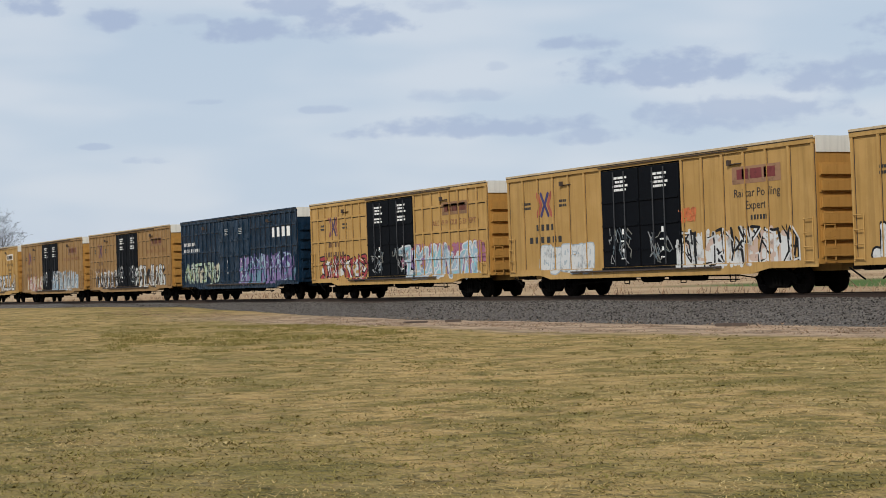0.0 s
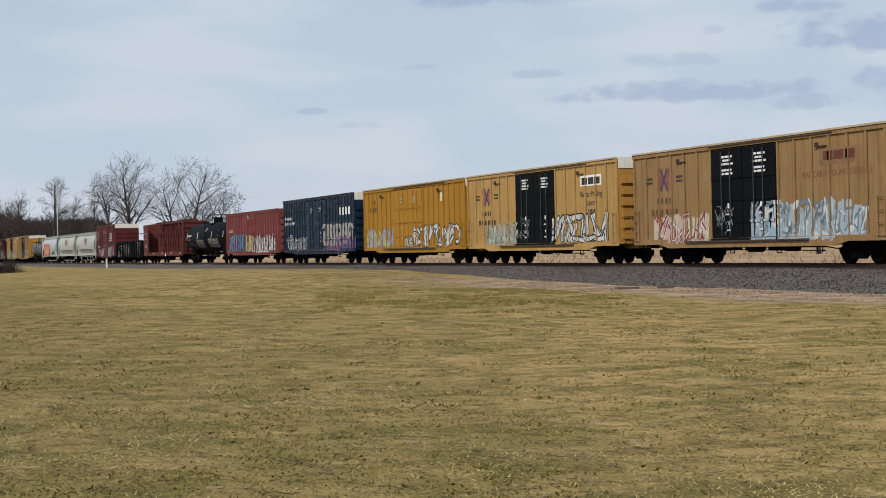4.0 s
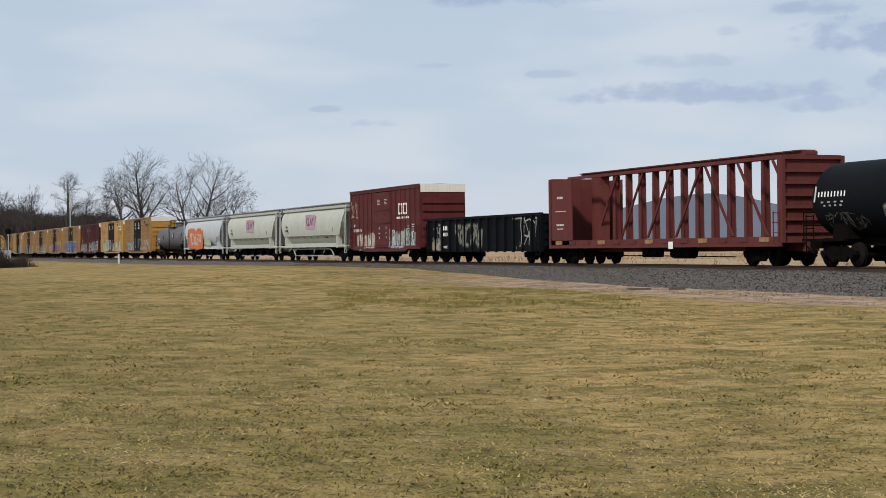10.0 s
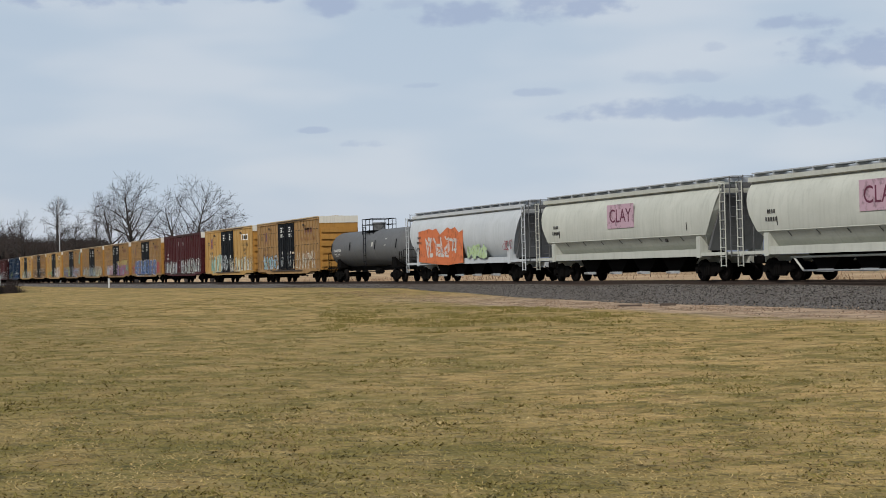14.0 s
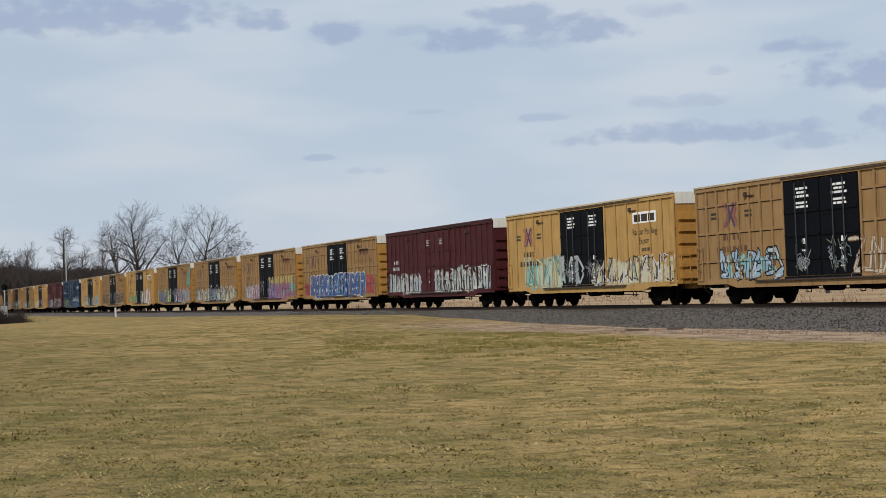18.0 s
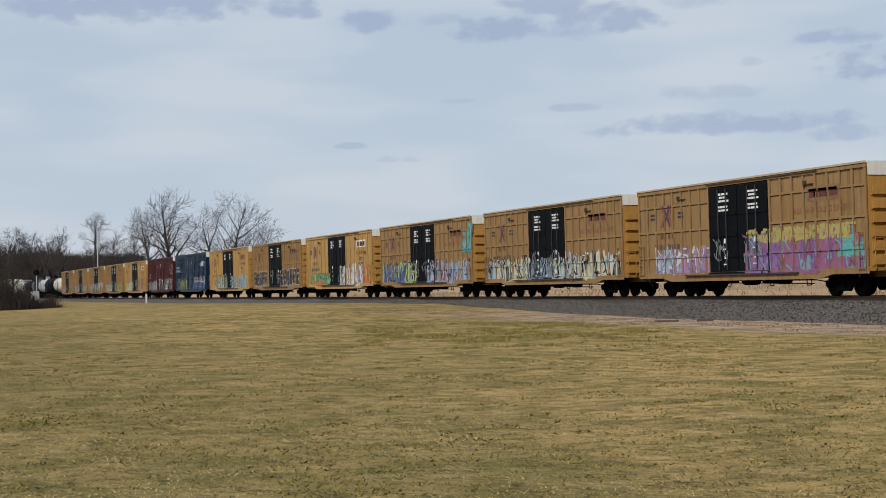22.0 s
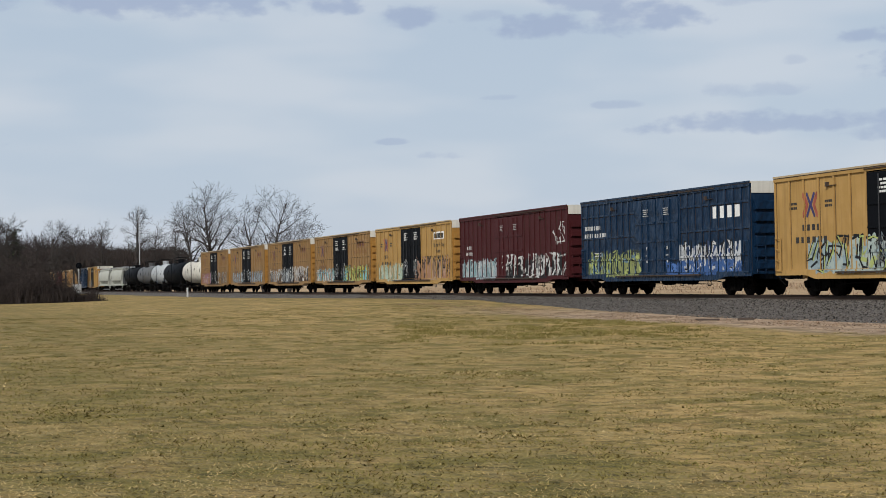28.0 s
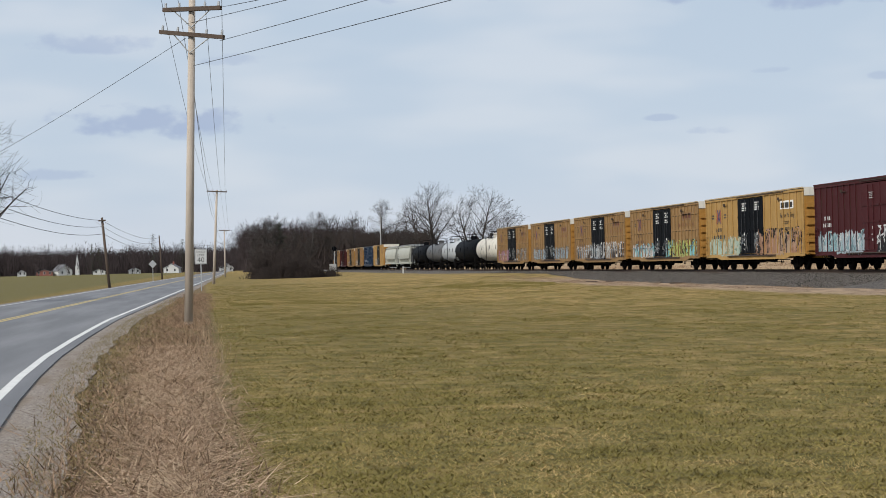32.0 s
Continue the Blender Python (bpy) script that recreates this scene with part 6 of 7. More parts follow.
def grow(seed, height, levels, spread=0.9, trunk_to=0.72, wide=0.40, low=0.16):
    """A bare tree: a trunk that forks into rising limbs, fine twigs at their ends; tapered pieces (p, q, r0, r1, level)."""
    r = random.Random(seed)
    segs = []
    open_ = 0.46 + 0.75 * wide

    def limb(p, d, length, rad, level):
        n = 3 if level < levels else 2
        for k in range(n):
            d = (d + Vector((r.uniform(-1, 1), r.uniform(-1, 1), r.uniform(-0.6, 0.7))) * 0.14 + Vector((0, 0, 0.05 if level < 3 else -0.01))).normalized()
            e = p + d * (length / n)
            ra, rb = rad * (1 - 0.14 * k), rad * (1 - 0.14 * (k + 1))
            segs.append((p.copy(), e.copy(), ra, rb, level))
            p = e
            if level < levels and k < n - 1 and (level > 0 or k == 1):
                side(p, d, length * r.uniform(0.42, 0.64), rb * 0.52, level)
                if level >= 2:
                    side(p, d, length * r.uniform(0.3, 0.5), rb * 0.4, max(level, levels - 2))
        if level < levels:
            for _ in range(4 if level == 0 else 3 if r.random() < 0.35 else 2):
                side(p, d, length * r.uniform(0.62, 0.84), rad * 0.60, level)

    def side(p, d, length, rad, level):
        a = r.uniform(0, 6.28)
        u = d.orthogonal().normalized()
        v = d.cross(u)
        turn = open_ * r.uniform(0.55, 1.25)
        limb(p.copy(), (d + (u * math.cos(a) + v * math.sin(a)) * turn).normalized(), length, rad, level + 1)
    limb(Vector((0, 0, -0.1)), Vector((r.uniform(-0.06, 0.06), r.uniform(-0.06, 0.06), 1)).normalized(), height * (0.18 + low), height * 0.016, 0)
    top = max(s[1].z for s in segs)
    k = height / top
    return [(p * k, q * k, a, c, l) for p, q, a, c, l in segs]


def crowned(seed, height, wide=0.36, low=0.28, stems=1, fine=1.0):
    """A tall bare tree: one or more leaders with rising limbs, branches and thin twigs; tapered pieces (p, q, r0, r1, level)."""
    r = random.Random(seed)
    segs = []

    def bough(p, d, length, rad, level, lift):
        n = (7, 6, 4, 3)[level]
        out = []
        for k in range(n):
            d = (d + Vector((r.gauss(0, 1), r.gauss(0, 1), r.gauss(0, 0.7))) * (0.05, 0.12, 0.17, 0.2)[level] + Vector((0, 0, lift))).normalized()
            q = p + d * (length / n)
            ra, rb = rad * (1 - 0.86 * k / n), rad * (1 - 0.86 * (k + 1) / n)
            segs.append((p.copy(), q.copy(), ra, rb, level))
            out.append((p.copy(), q.copy(), d.copy(), rb))
            p = q
        return out

    def fork(path, first, count, length, level, angle):
        for i in range(count):
            f = first + (0.995 - first) * (i + r.random()) / count
            k = min(len(path) - 1, int(f * len(path)))
            p, q, d, rad = path[k]
            u = p.lerp(q, f * len(path) - k)
            side = d.orthogonal().normalized()
            side.rotate(Matrix.Rotation(i * 2.4 + r.uniform(-0.5, 0.5), 3, d))
            a = radians(angle) * r.uniform(0.7, 1.25)
            yield f, bough(u, (d * math.cos(a) + side * math.sin(a)).normalized(), length(f) * r.uniform(0.65, 1.2), rad * (0.62 if level < 3 else 0.5) + 0.004, level, (0, 0.035, 0.03, -0.02)[level])

    for m in range(stems):
        tilt = 0.0 if stems == 1 else 0.30
        a = m * 2 * math.pi / stems + r.uniform(-0.4, 0.4) + 1.2
        size = height * (1.0 if m == 0 else r.uniform(0.78, 0.92))
        trunk = bough(Vector((0, 0, -0.1)), Vector((tilt * math.cos(a), tilt * math.sin(a), 1)).normalized(), size * 0.92, height * 0.021 / stems ** 0.3, 0, 0.05 if stems > 1 else 0.0)
        for f, limb in fork(trunk, low, int(20 / stems ** 0.5), lambda f: size * wide * (1.15 - 0.72 * ((f - low) / (1 - low)) ** 1.6), 1, 50):
            for g, branch in fork(limb, 0.22, 7, lambda g: size * wide * 0.52 * (1.15 - 0.6 * g), 2, 46):
                for _ in fork(branch, 0.15, int(6 * fine), lambda e: size * wide * 0.20, 3, 45):
                    pass
        for g, branch in fork(trunk[-3:], 0.1, 7, lambda g: size * wide * 0.36, 2, 36):
            for _ in fork(branch, 0.15, int(6 * fine), lambda e: size * wide * 0.18, 3, 45):
                pass
    k = height / max(q.z for p, q, *_ in segs)
    return [(p * k, q * k, a, c, l) for p, q, a, c, l in segs]


def bare_tree(at, seed, height, label, min_r=0.016, wide=0.36, low=0.28, stems=1, fine=1.0):
    t = thing("tree", None, at, label, "tree")
    a, c = B(), B()
    for p, q, r0, r1, l in crowned(seed, height, wide, low, stems, fine):
        if l <= 1:
            a.tube(p, q, max(r0 * 1.3, min_r), max(r1 * 1.3, min_r), 6, cap=False)
        else:
            c.tube(p, q, max(r0, min_r * 0.9), max(r1, min_r * 0.7), 3, cap=False)
    part("trunk", a.mesh("trunk", [MAT["bark"]], True), t)
    part("crown", c.mesh("crown", [MAT["bark"]]), t, label="bare dark brown branches")
    return t


def polar(b, dist, z=0.0):
    """A place seen from the camera's stand at a bearing from the -x axis."""
    return (-dist * math.cos(radians(b)), dist * math.sin(radians(b)), z)


bare_tree(polar(10.0, 262), 11, 18.5, "tall bare deciduous tree with a rounded crown", 0.018, 0.42, 0.24)
bare_tree(polar(9.35, 266), 12, 15.5, "bare deciduous tree beside a taller one", 0.018, 0.40, 0.24)
bare_tree(polar(8.75, 270), 5, 11.5, "slim bare deciduous tree", 0.02, 0.16, 0.4, fine=0.6)
bare_tree(polar(11.75, 262), 23, 17.6, "tall bare deciduous tree with a forked trunk", 0.018, 0.42, 0.30, 2)
bare_tree(polar(12.6, 268), 31, 13.2, "bare deciduous tree beside taller ones", 0.018, 0.44, 0.22, 2)
bare_tree(polar(7.3, 330), 8, 18.0, "bare deciduous tree at the woods' edge", 0.020, 0.24, 0.36)
bare_tree(polar(6.3, 335), 17, 15.5, "bare deciduous tree at the woods' edge", 0.020, 0.34, 0.25)
bare_tree(polar(7.95, 340), 19, 15.0, "bare deciduous tree at the woods' edge", 0.020, 0.36, 0.25)
bare_tree(polar(5.4, 345), 20, 15.0, "bare deciduous tree at the woods' edge", 0.022, 0.34, 0.25)
bare_tree(polar(4.3, 345), 26, 16.0, "bare deciduous tree at the woods' edge", 0.022, 0.34, 0.25)

bare_tree(polar(33.9, 155), 47, 8.8, "bare tree in the field behind the track", 0.018, 0.36, 0.2)

# far woods: one body of many bare trees
rw = random.Random(3)
kinds = [[s for j, s in enumerate(grow(100 + k, 1.0, 3, wide=0.30)) if s[4] < 3 or j % 3 == 0] for k in range(5)]
V, Fc = [], []
for k in range(1430):
    if k >= 1350:
        bb, dist = rw.choice((rw.uniform(-9, -1.2), rw.uniform(-0.4, 1.6))), rw.uniform(800, 860)
    elif k >= 980:
        bb, dist = rw.uniform(-14, 2.3), rw.uniform(985, 1120)
    elif k >= 330:
        bb, dist = rw.uniform(1.5, 8.8 if k % 3 else 6.2), rw.uniform(500, 640)
    elif k < 190:
        bb = rw.uniform(-9.0, 8.8)
        dist = rw.uniform(520, 760) if bb > 2.2 else rw.uniform(1000, 1180)
    else:
        bb, dist = rw.uniform(-24, 2.2), rw.uniform(1000, 1180)
    x, y, z = polar(bb, dist)
    hgt = rw.uniform(7, 14) if 780 < dist < 900 else rw.uniform(11, 17) * (dist / 560) * (1.28 if bb < 6.0 else 1.0) if dist < 900 else rw.uniform(13, 23)
    a = rw.uniform(0, 6.28)
    ca, sa = math.cos(a), math.sin(a)
    for p, q, r0, r1, l in kinds[rw.randrange(5)]:
        w = max(r0 * hgt, (0.11 if l < 2 else 0.075) * (1 if dist < 900 else 1.6))
        i = len(V)
        P = [(p.x * ca - p.y * sa) * hgt + x, (p.x * sa + p.y * ca) * hgt + y, p.z * hgt]
        Q = [(q.x * ca - q.y * sa) * hgt + x, (q.x * sa + q.y * ca) * hgt + y, q.z * hgt]
        V += [(P[0], P[1] - w, P[2]), (P[0] + w, P[1] + w, P[2]), (P[0], P[1] + w, P[2]), (Q[0], Q[1], Q[2])]
        Fc += [(i, i + 1, i + 3), (i + 1, i + 2, i + 3), (i + 2, i, i + 3)]
me = bpy.data.meshes.new("far_woods")
me.from_pydata(V, [], Fc)
me.materials.append(MAT["far_twig"])
tagged(new("far_woods", me), "distant belt of bare winter woods on the horizon", "woods", kind="stuff")

# undergrowth belts that close the foot of the woods
for name, count, b0, b1, d0, d1, hmax, wmax in (("far_undergrowth", 8000, 2.2, 8.8, 500, 560, 14.5, 0.36), ("roadside_undergrowth", 5200, -16, 2.3, 985, 1060, 17.0, 0.34)):
    V, Fc = [], []
    for k in range(count):
        bb, dist = rw.uniform(b0, b1), rw.uniform(d0, d1)
        x, y, z = polar(bb, dist)
        for j in range(6):
            h, w = hmax * rw.uniform(0.2, 1.0) ** 1.3, rw.uniform(0.3, 1.0) * wmax
            dx, dy, foot = rw.uniform(-1.5, 1.5), rw.uniform(-2.5, 2.5), h * rw.choice((0.0, 0.0, 0.35, 0.55))
            i = len(V)
            V += [(x + dx, y + dy - w, foot), (x + dx, y + dy + w, foot), (x + dx + rw.uniform(-1, 1), y + dy + rw.uniform(-3, 3) * (1 + foot * 0.08), h)]
            Fc.append((i, i + 1, i + 2))
    me = bpy.data.meshes.new(name)
    me.from_pydata(V, [], Fc)
    me.materials.append(MAT["twig" if d0 < 900 else "far_twig"])
    tagged(new(name, me), "dense brown undergrowth at the edge of the woods", "undergrowth", kind="stuff")


def thicket(at, seed, n, wide, deep, high, label, mat="twig", r0=0.035):
    """A dense bush of thin stems."""
    r = random.Random(seed)
    t = thing("bush", None, at, label, "bush")
    b = B()
    for k in range(n):
        x, y = r.gauss(0, 0.42) * deep, r.gauss(0, 0.52) * wide
        hh = high * (1 - 0.55 * (min(1.2, abs(y) / wide)) ** 2) * r.uniform(0.35, 1.0) * (0.72 + 0.28 * math.sin(y * 2.1 + seed))
        p = Vector((x, y, 0))
        d = Vector((r.uniform(-0.4, 0.4), r.uniform(-0.5, 0.5), 1)).normalized()
        for j in range(4):
            q = p + d * (hh / 4)
            b.tube(p, q, r0 * (1 - j * 0.2), r0 * (0.8 - j * 0.2), 3, cap=False)
            for _ in range(2):
                e = q + Vector((r.uniform(-1, 1), r.uniform(-1, 1), r.uniform(-0.2, 0.9))) * hh * 0.17
                b.tube(q, e, r0 * 0.5, r0 * 0.25, 3, cap=False)
            d = (d + Vector((r.uniform(-0.4, 0.4), r.uniform(-0.4, 0.4), r.uniform(-0.1, 0.3)))).normalized()
            p = q
    part("crown", b.mesh("crown", [MAT[mat]]), t)
    return t


thicket(polar(4.25, 176), 41, 1100, 2.8, 2.6, 4.6, "dense leafless bush at the lawn's edge", r0=0.03)
thicket(polar(5.4, 178), 42, 800, 2.4, 1.6, 2.2, "low leafless bush at the lawn's edge", r0=0.028)
thicket(polar(3.3, 184), 43, 1000, 3.2, 3.0, 6.6, "tall leafless thicket behind the lawn", r0=0.032)
thicket(polar(2.5, 178), 44, 700, 2.0, 2.0, 5.4, "dense leafless bush at the lawn's edge", r0=0.03)
thicket(polar(3.3, 174), 45, 900, 3.2, 1.6, 3.2, "low leafless bush at the lawn's edge", r0=0.028)
for k, (bb, dist, hh) in enumerate(((2.45, 190, 9.5), (2.95, 196, 10.5), (3.45, 192, 8.6), (3.95, 200, 8.0), (4.5, 196, 6.4), (2.2, 200, 9.0))):
    bare_tree(polar(bb, dist), 70 + k, hh, "small bare tree in the thicket", 0.022, 0.32, 0.12, fine=0.7)

# ---- far ridge and behind ----
b = B()
r = random.Random(9)
pts = []
for k in range(120):
    bb = 14 + k * 0.75
    e = float(np.interp(bb, [14, 18, 22, 24.5, 27, 29, 30.3, 32, 34, 38, 44, 52, 64, 104], [0.3, 0.55, 0.8, 1.15, 1.45, 1.72, 1.78, 1.5, 1.3, 1.1, 0.95, 0.7, 0.55, 0.45])) + 0.06 * math.sin(k * 0.7) + r.uniform(-0.03, 0.03)
    pts.append((bb, e * min(1.0, k / 6)))
for (b0, e0), (b1, e1) in zip(pts[:-1], pts[1:]):
    p, q = polar(b0, 4200), polar(b1, 4200)
    p2, q2 = polar(b0, 4500), polar(b1, 4500)
    b.quad([(p[0], p[1], -5), (q[0], q[1], -5), (q[0], q[1], 4200 * math.tan(radians(e1))), (p[0], p[1], 4200 * math.tan(radians(e0)))])
    b.quad([(p[0], p[1], 4200 * math.tan(radians(e0))), (q[0], q[1], 4200 * math.tan(radians(e1))), (q2[0], q2[1], 0), (p2[0], p2[1], 0)])
tagged(new("backdrop_ridge", b.mesh("backdrop_ridge", [MAT["hazed_hill"]])), "ridge far behind the fields, coloured blue-grey for the haze", "ridge", kind="structure")

# ---- by the road ----


def utility_pole(at, height, r0, r1, arms, label, mat="timber", lean=(0.0, 0.0), ins=True, askew=(0.0, 0.0)):
    p = thing("utility_pole", None, at, label, "utility pole", "poles along the road")
    p.rotation_euler = (lean[0], lean[1], 0)
    part("pole", shared(("pole", height, r0, mat), [MAT[mat]], lambda b: b.tube((0, 0, -0.6), (0, 0, height), r0, r1, 14), True), p)
    for level, (z, w) in enumerate(arms):
        def arm(b):
            b.box(-0.06, 0.06, -w, w, -0.06, 0.06)
        a = part("crossarm", shared(("crossarm", w), [MAT["oldwood"]], arm), p, (r1 + 0.06, 0, z))
        a.rotation_euler = (-askew[0] * level - 0.02 * (askew[0] > 0), 0, -askew[1])
        for s in (-1, 1):
            part("arm_brace", shared(("arm_brace", s), [MAT["galv"]], lambda b: b.tube((0, 0, -0.55), (0, s * 0.62, -0.05), 0.018, 0.018, 5)), a)
        if ins:
            for y in (-w + 0.08, -w * 0.45, w * 0.45, w - 0.08):
                part("insulator", shared(("insulator",), [MAT["galv"]], lambda b: b.tube((0, 0, 0.06), (0, 0, 0.2), 0.045, 0.035, 8)), a, (0, y, 0))
    return p


def wire(points, r=0.012, sag=0.4, name="power_line"):
    b = B()
    pts = [points[0]]
    for p, q in zip(points[:-1], points[1:]):
        p, q = Vector(p), Vector(q)
        for k in range(1, 13):
            t = k / 12
            pts.append(tuple(p.lerp(q, t) - Vector((0, 0, sag * 4 * t * (1 - t)))))
    b.chain(pts, r)
    return tagged(new(name, b.mesh(name, [MAT["wire"]])), "thin dark overhead wire between the poles", "wire", "overhead wires")


POLES = [(15.0, -1.7), (-116.0, -0.2), (-262.0, 3.4)]
utility_pole((15.0, -1.71, 0), 9.75, 0.135, 0.10, [(9.45, 1.0), (8.68, 1.12)], "pale weathered wooden utility pole with two crossarms", lean=(-0.032, 0.0), askew=(0.10, 0.55))
utility_pole((-116.0, 0.02, 0), 10.4, 0.16, 0.11, [(10.2, 1.1)], "weathered wooden utility pole with one crossarm", lean=(-0.055, 0.0))
utility_pole((-262.0, 3.4, 0), 9.5, 0.16, 0.11, [(9.3, 1.1)], "weathered wooden utility pole with one crossarm")
for k, dy in enumerate((-0.9, -0.4, 0.4, 0.9)):
    wire([(15.2, -1.42 + dy, 9.75 - 0.03 * dy), (-115.8, 0.58 + dy, 10.4), (-261.8, 3.4 + dy, 9.5)], 0.008, 0.9)
# spans that leave the road at the first pole
wire([(15.1, -0.6, 9.50), (68.6, 3.6, 2.03)], 0.008, 0.05)
wire([(15.1, -1.6, 9.00), (80.8, 12.3, 2.53)], 0.008, 0.05)
wire([(15.1, -0.6, 8.50), (68.8, 7.9, 3.66)], 0.008, 0.05)
wire([(15.1, -1.4, 7.75), (68.8, 11.8, 4.48)], 0.008, 0.05)
wire([(15.0, -1.5, 7.9), (-116.0, 0.1, 7.4), (-262.0, 3.5, 7.2)], 0.010, 1.0)
wire([(15.0, -1.6, 8.6), (-36.1, -17.3, 6.81)], 0.009, 0.2)
utility_pole((-95.2, -10.1, 0), 6.9, 0.15, 0.11, [(6.6, 0.35)], "dark leaning wooden utility pole by the meadow", "oldwood", (0.085, 0.0), False)
utility_pole((-236.0, -8.4, 0), 8.0, 0.16, 0.11, [], "dark wooden utility pole by the meadow", "oldwood", (0.05, 0.0), False)
for z, sg in ((6.6, 0.8), (6.0, 1.0), (5.3, 1.0)):
    wire([(0.0, -13.5, z + 0.6), (-95.2, -10.1 - 0.085 * z, z), (-236.0, -8.4 - 0.05 * z, z + 1.0)], 0.02, sg, "telephone_line")


def speed_sign(at):
    s = thing("speed_sign", None, at, "white speed limit sign on a galvanised post", "road sign")
    part("post", shared(("sign_post",), [MAT["galv"]], lambda b: b.box(-0.03, 0.03, -0.04, 0.04, -0.4, 3.15)), s)
    plate = part("plate", shared(("sign_plate",), [MAT["siding"]], lambda b: b.box(0.032, 0.04, -0.46, 0.46, 2.05, 3.2)), s)

    def border(b):
        for y in (-0.43, 0.41):
            b.box(0.04, 0.043, y, y + 0.02, 2.08, 3.17)
        for z in (2.08, 3.15):
            b.box(0.04, 0.043, -0.43, 0.43, z, z + 0.02)
    part("border", shared(("sign_border",), [MAT["ink"]], border), plate)
    for text, size, z in (("SPEED", 0.25, 2.98), ("LIMIT", 0.25, 2.74), ("40", 0.55, 2.37)):
        part("lettering", words(text, size, MAT["ink"]), plate, (0.046, 0, z), turn=radians(90))
    return s


speed_sign((-61.9, -1.32, 0))


def warning_sign(at):
    s = thing("warning_sign", None, at, "diamond warning sign seen from behind on a post", "road sign")
    part("post", shared(("sign_post",), [MAT["galv"]], lambda b: b.box(-0.03, 0.03, -0.04, 0.04, -0.4, 3.15)), s)
    part("plate", shared(("diamond",), [MAT["galv"]], lambda b: b.loft([(0, 2.0), (0.62, 2.62), (0, 3.24), (-0.62, 2.62)], 0.032, 0.04)), s)


warning_sign((-185.9, -8.6, 0))


def house(at, w, d, h, roof_h, label, wall="siding", turn=0.0, category="house", chimney=False, name="house"):
    o = thing(name, None, at, label, category)
    o.rotation_euler = (0, 0, turn)
    part("wall", shared(("house_wall", w, d, h, wall), [MAT[wall]], lambda b: b.loft([(-w / 2, 0), (w / 2, 0), (w / 2, h), (0, h + roof_h * 0.96), (-w / 2, h)], -d / 2, d / 2)), o)

    def roof(b):
        for s in (-1, 1):
            b.loft([(s * (w / 2 + 0.4), h - 0.25), (0, h + roof_h), (0, h + roof_h + 0.18), (s * (w / 2 + 0.4), h - 0.07)][::s], -d / 2 - 0.4, d / 2 + 0.4)
    rf = part("roof", shared(("house_roof", w, d, h, roof_h), [MAT["shingle"]], roof), o)
    if chimney:
        part("chimney", shared(("chimney",), [MAT["brick"]], lambda b: b.box(-0.4, 0.4, -0.4, 0.4, h, h + roof_h + 1.2)), rf, (d * 0.2, w * 0.12, 0))
    n = max(2, int(w / 3))
    for k in range(n):
        for z in ([1.0] if h < 4 else [1.0, 3.6]):
            win = part("window", shared(("house_window",), [MAT["glass"]], lambda b: b.box(0, 0.03, -0.45, 0.45, 0, 1.3)), o, (d / 2 + 0.0, -w / 2 + w * (k + 0.5) / n, z))
            part("frame", shared(("window_frame",), [MAT["siding"]], lambda b: b.box(0, 0.05, -0.55, -0.45, -0.1, 1.4) or b.box(0, 0.05, 0.45, 0.55, -0.1, 1.4) or b.box(0, 0.05, -0.45, 0.45, 1.3, 1.4) or b.box(0, 0.05, -0.45, 0.45, -0.1, 0)), win)
    return o


def place(bearing, dist):
    """A place beyond the road, by bearing and distance from the far end of the walk."""
    return (64.0 - dist * math.cos(radians(bearing)), -1.3 + dist * math.sin(radians(bearing)), 0)


house(place(-4.75, 930), 8.0, 9.0, 2.8, 3.2, "white church hall with a steep grey roof", turn=0.5, category="church", name="church")
st = thing("steeple", None, place(-4.24, 926), "white church steeple with a pointed spire", "steeple")
part("tower", shared(("tower",), [MAT["siding"]], lambda b: b.box(-1.1, 1.1, -1.1, 1.1, 0, 5.0) or b.box(-0.8, 0.8, -0.8, 0.8, 5.0, 6.8)), st)
part("spire", shared(("spire",), [MAT["siding"]], lambda b: b.tube((0, 0, 6.8), (0, 0, 11.5), 0.85, 0.05, 8)), st, label="tapering white spire")
house(place(-5.35, 930), 9.0, 8.0, 2.2, 1.3, "low brick building beside the church", "brick", 0.1)
house(place(-3.5, 935), 7.0, 7.0, 1.9, 1.4, "low white house with a pale roof", turn=0.05)
house(place(-2.3, 945), 6.0, 5.0, 2.0, 1.4, "small grey shed at the woods", "galv", 0.2, "shed")
house(place(-1.0, 920), 8.5, 7.0, 2.8, 2.4, "two-storey white farmhouse with a brick chimney", turn=-0.2, chimney=True)
house(place(0.87, 935), 6.5, 6.5, 2.4, 2.2, "white gabled house beyond the road", turn=0.3)
house(place(-6.1, 945), 4.5, 5.0, 2.0, 1.4, "white bungalow at the edge of the woods", turn=0.2)


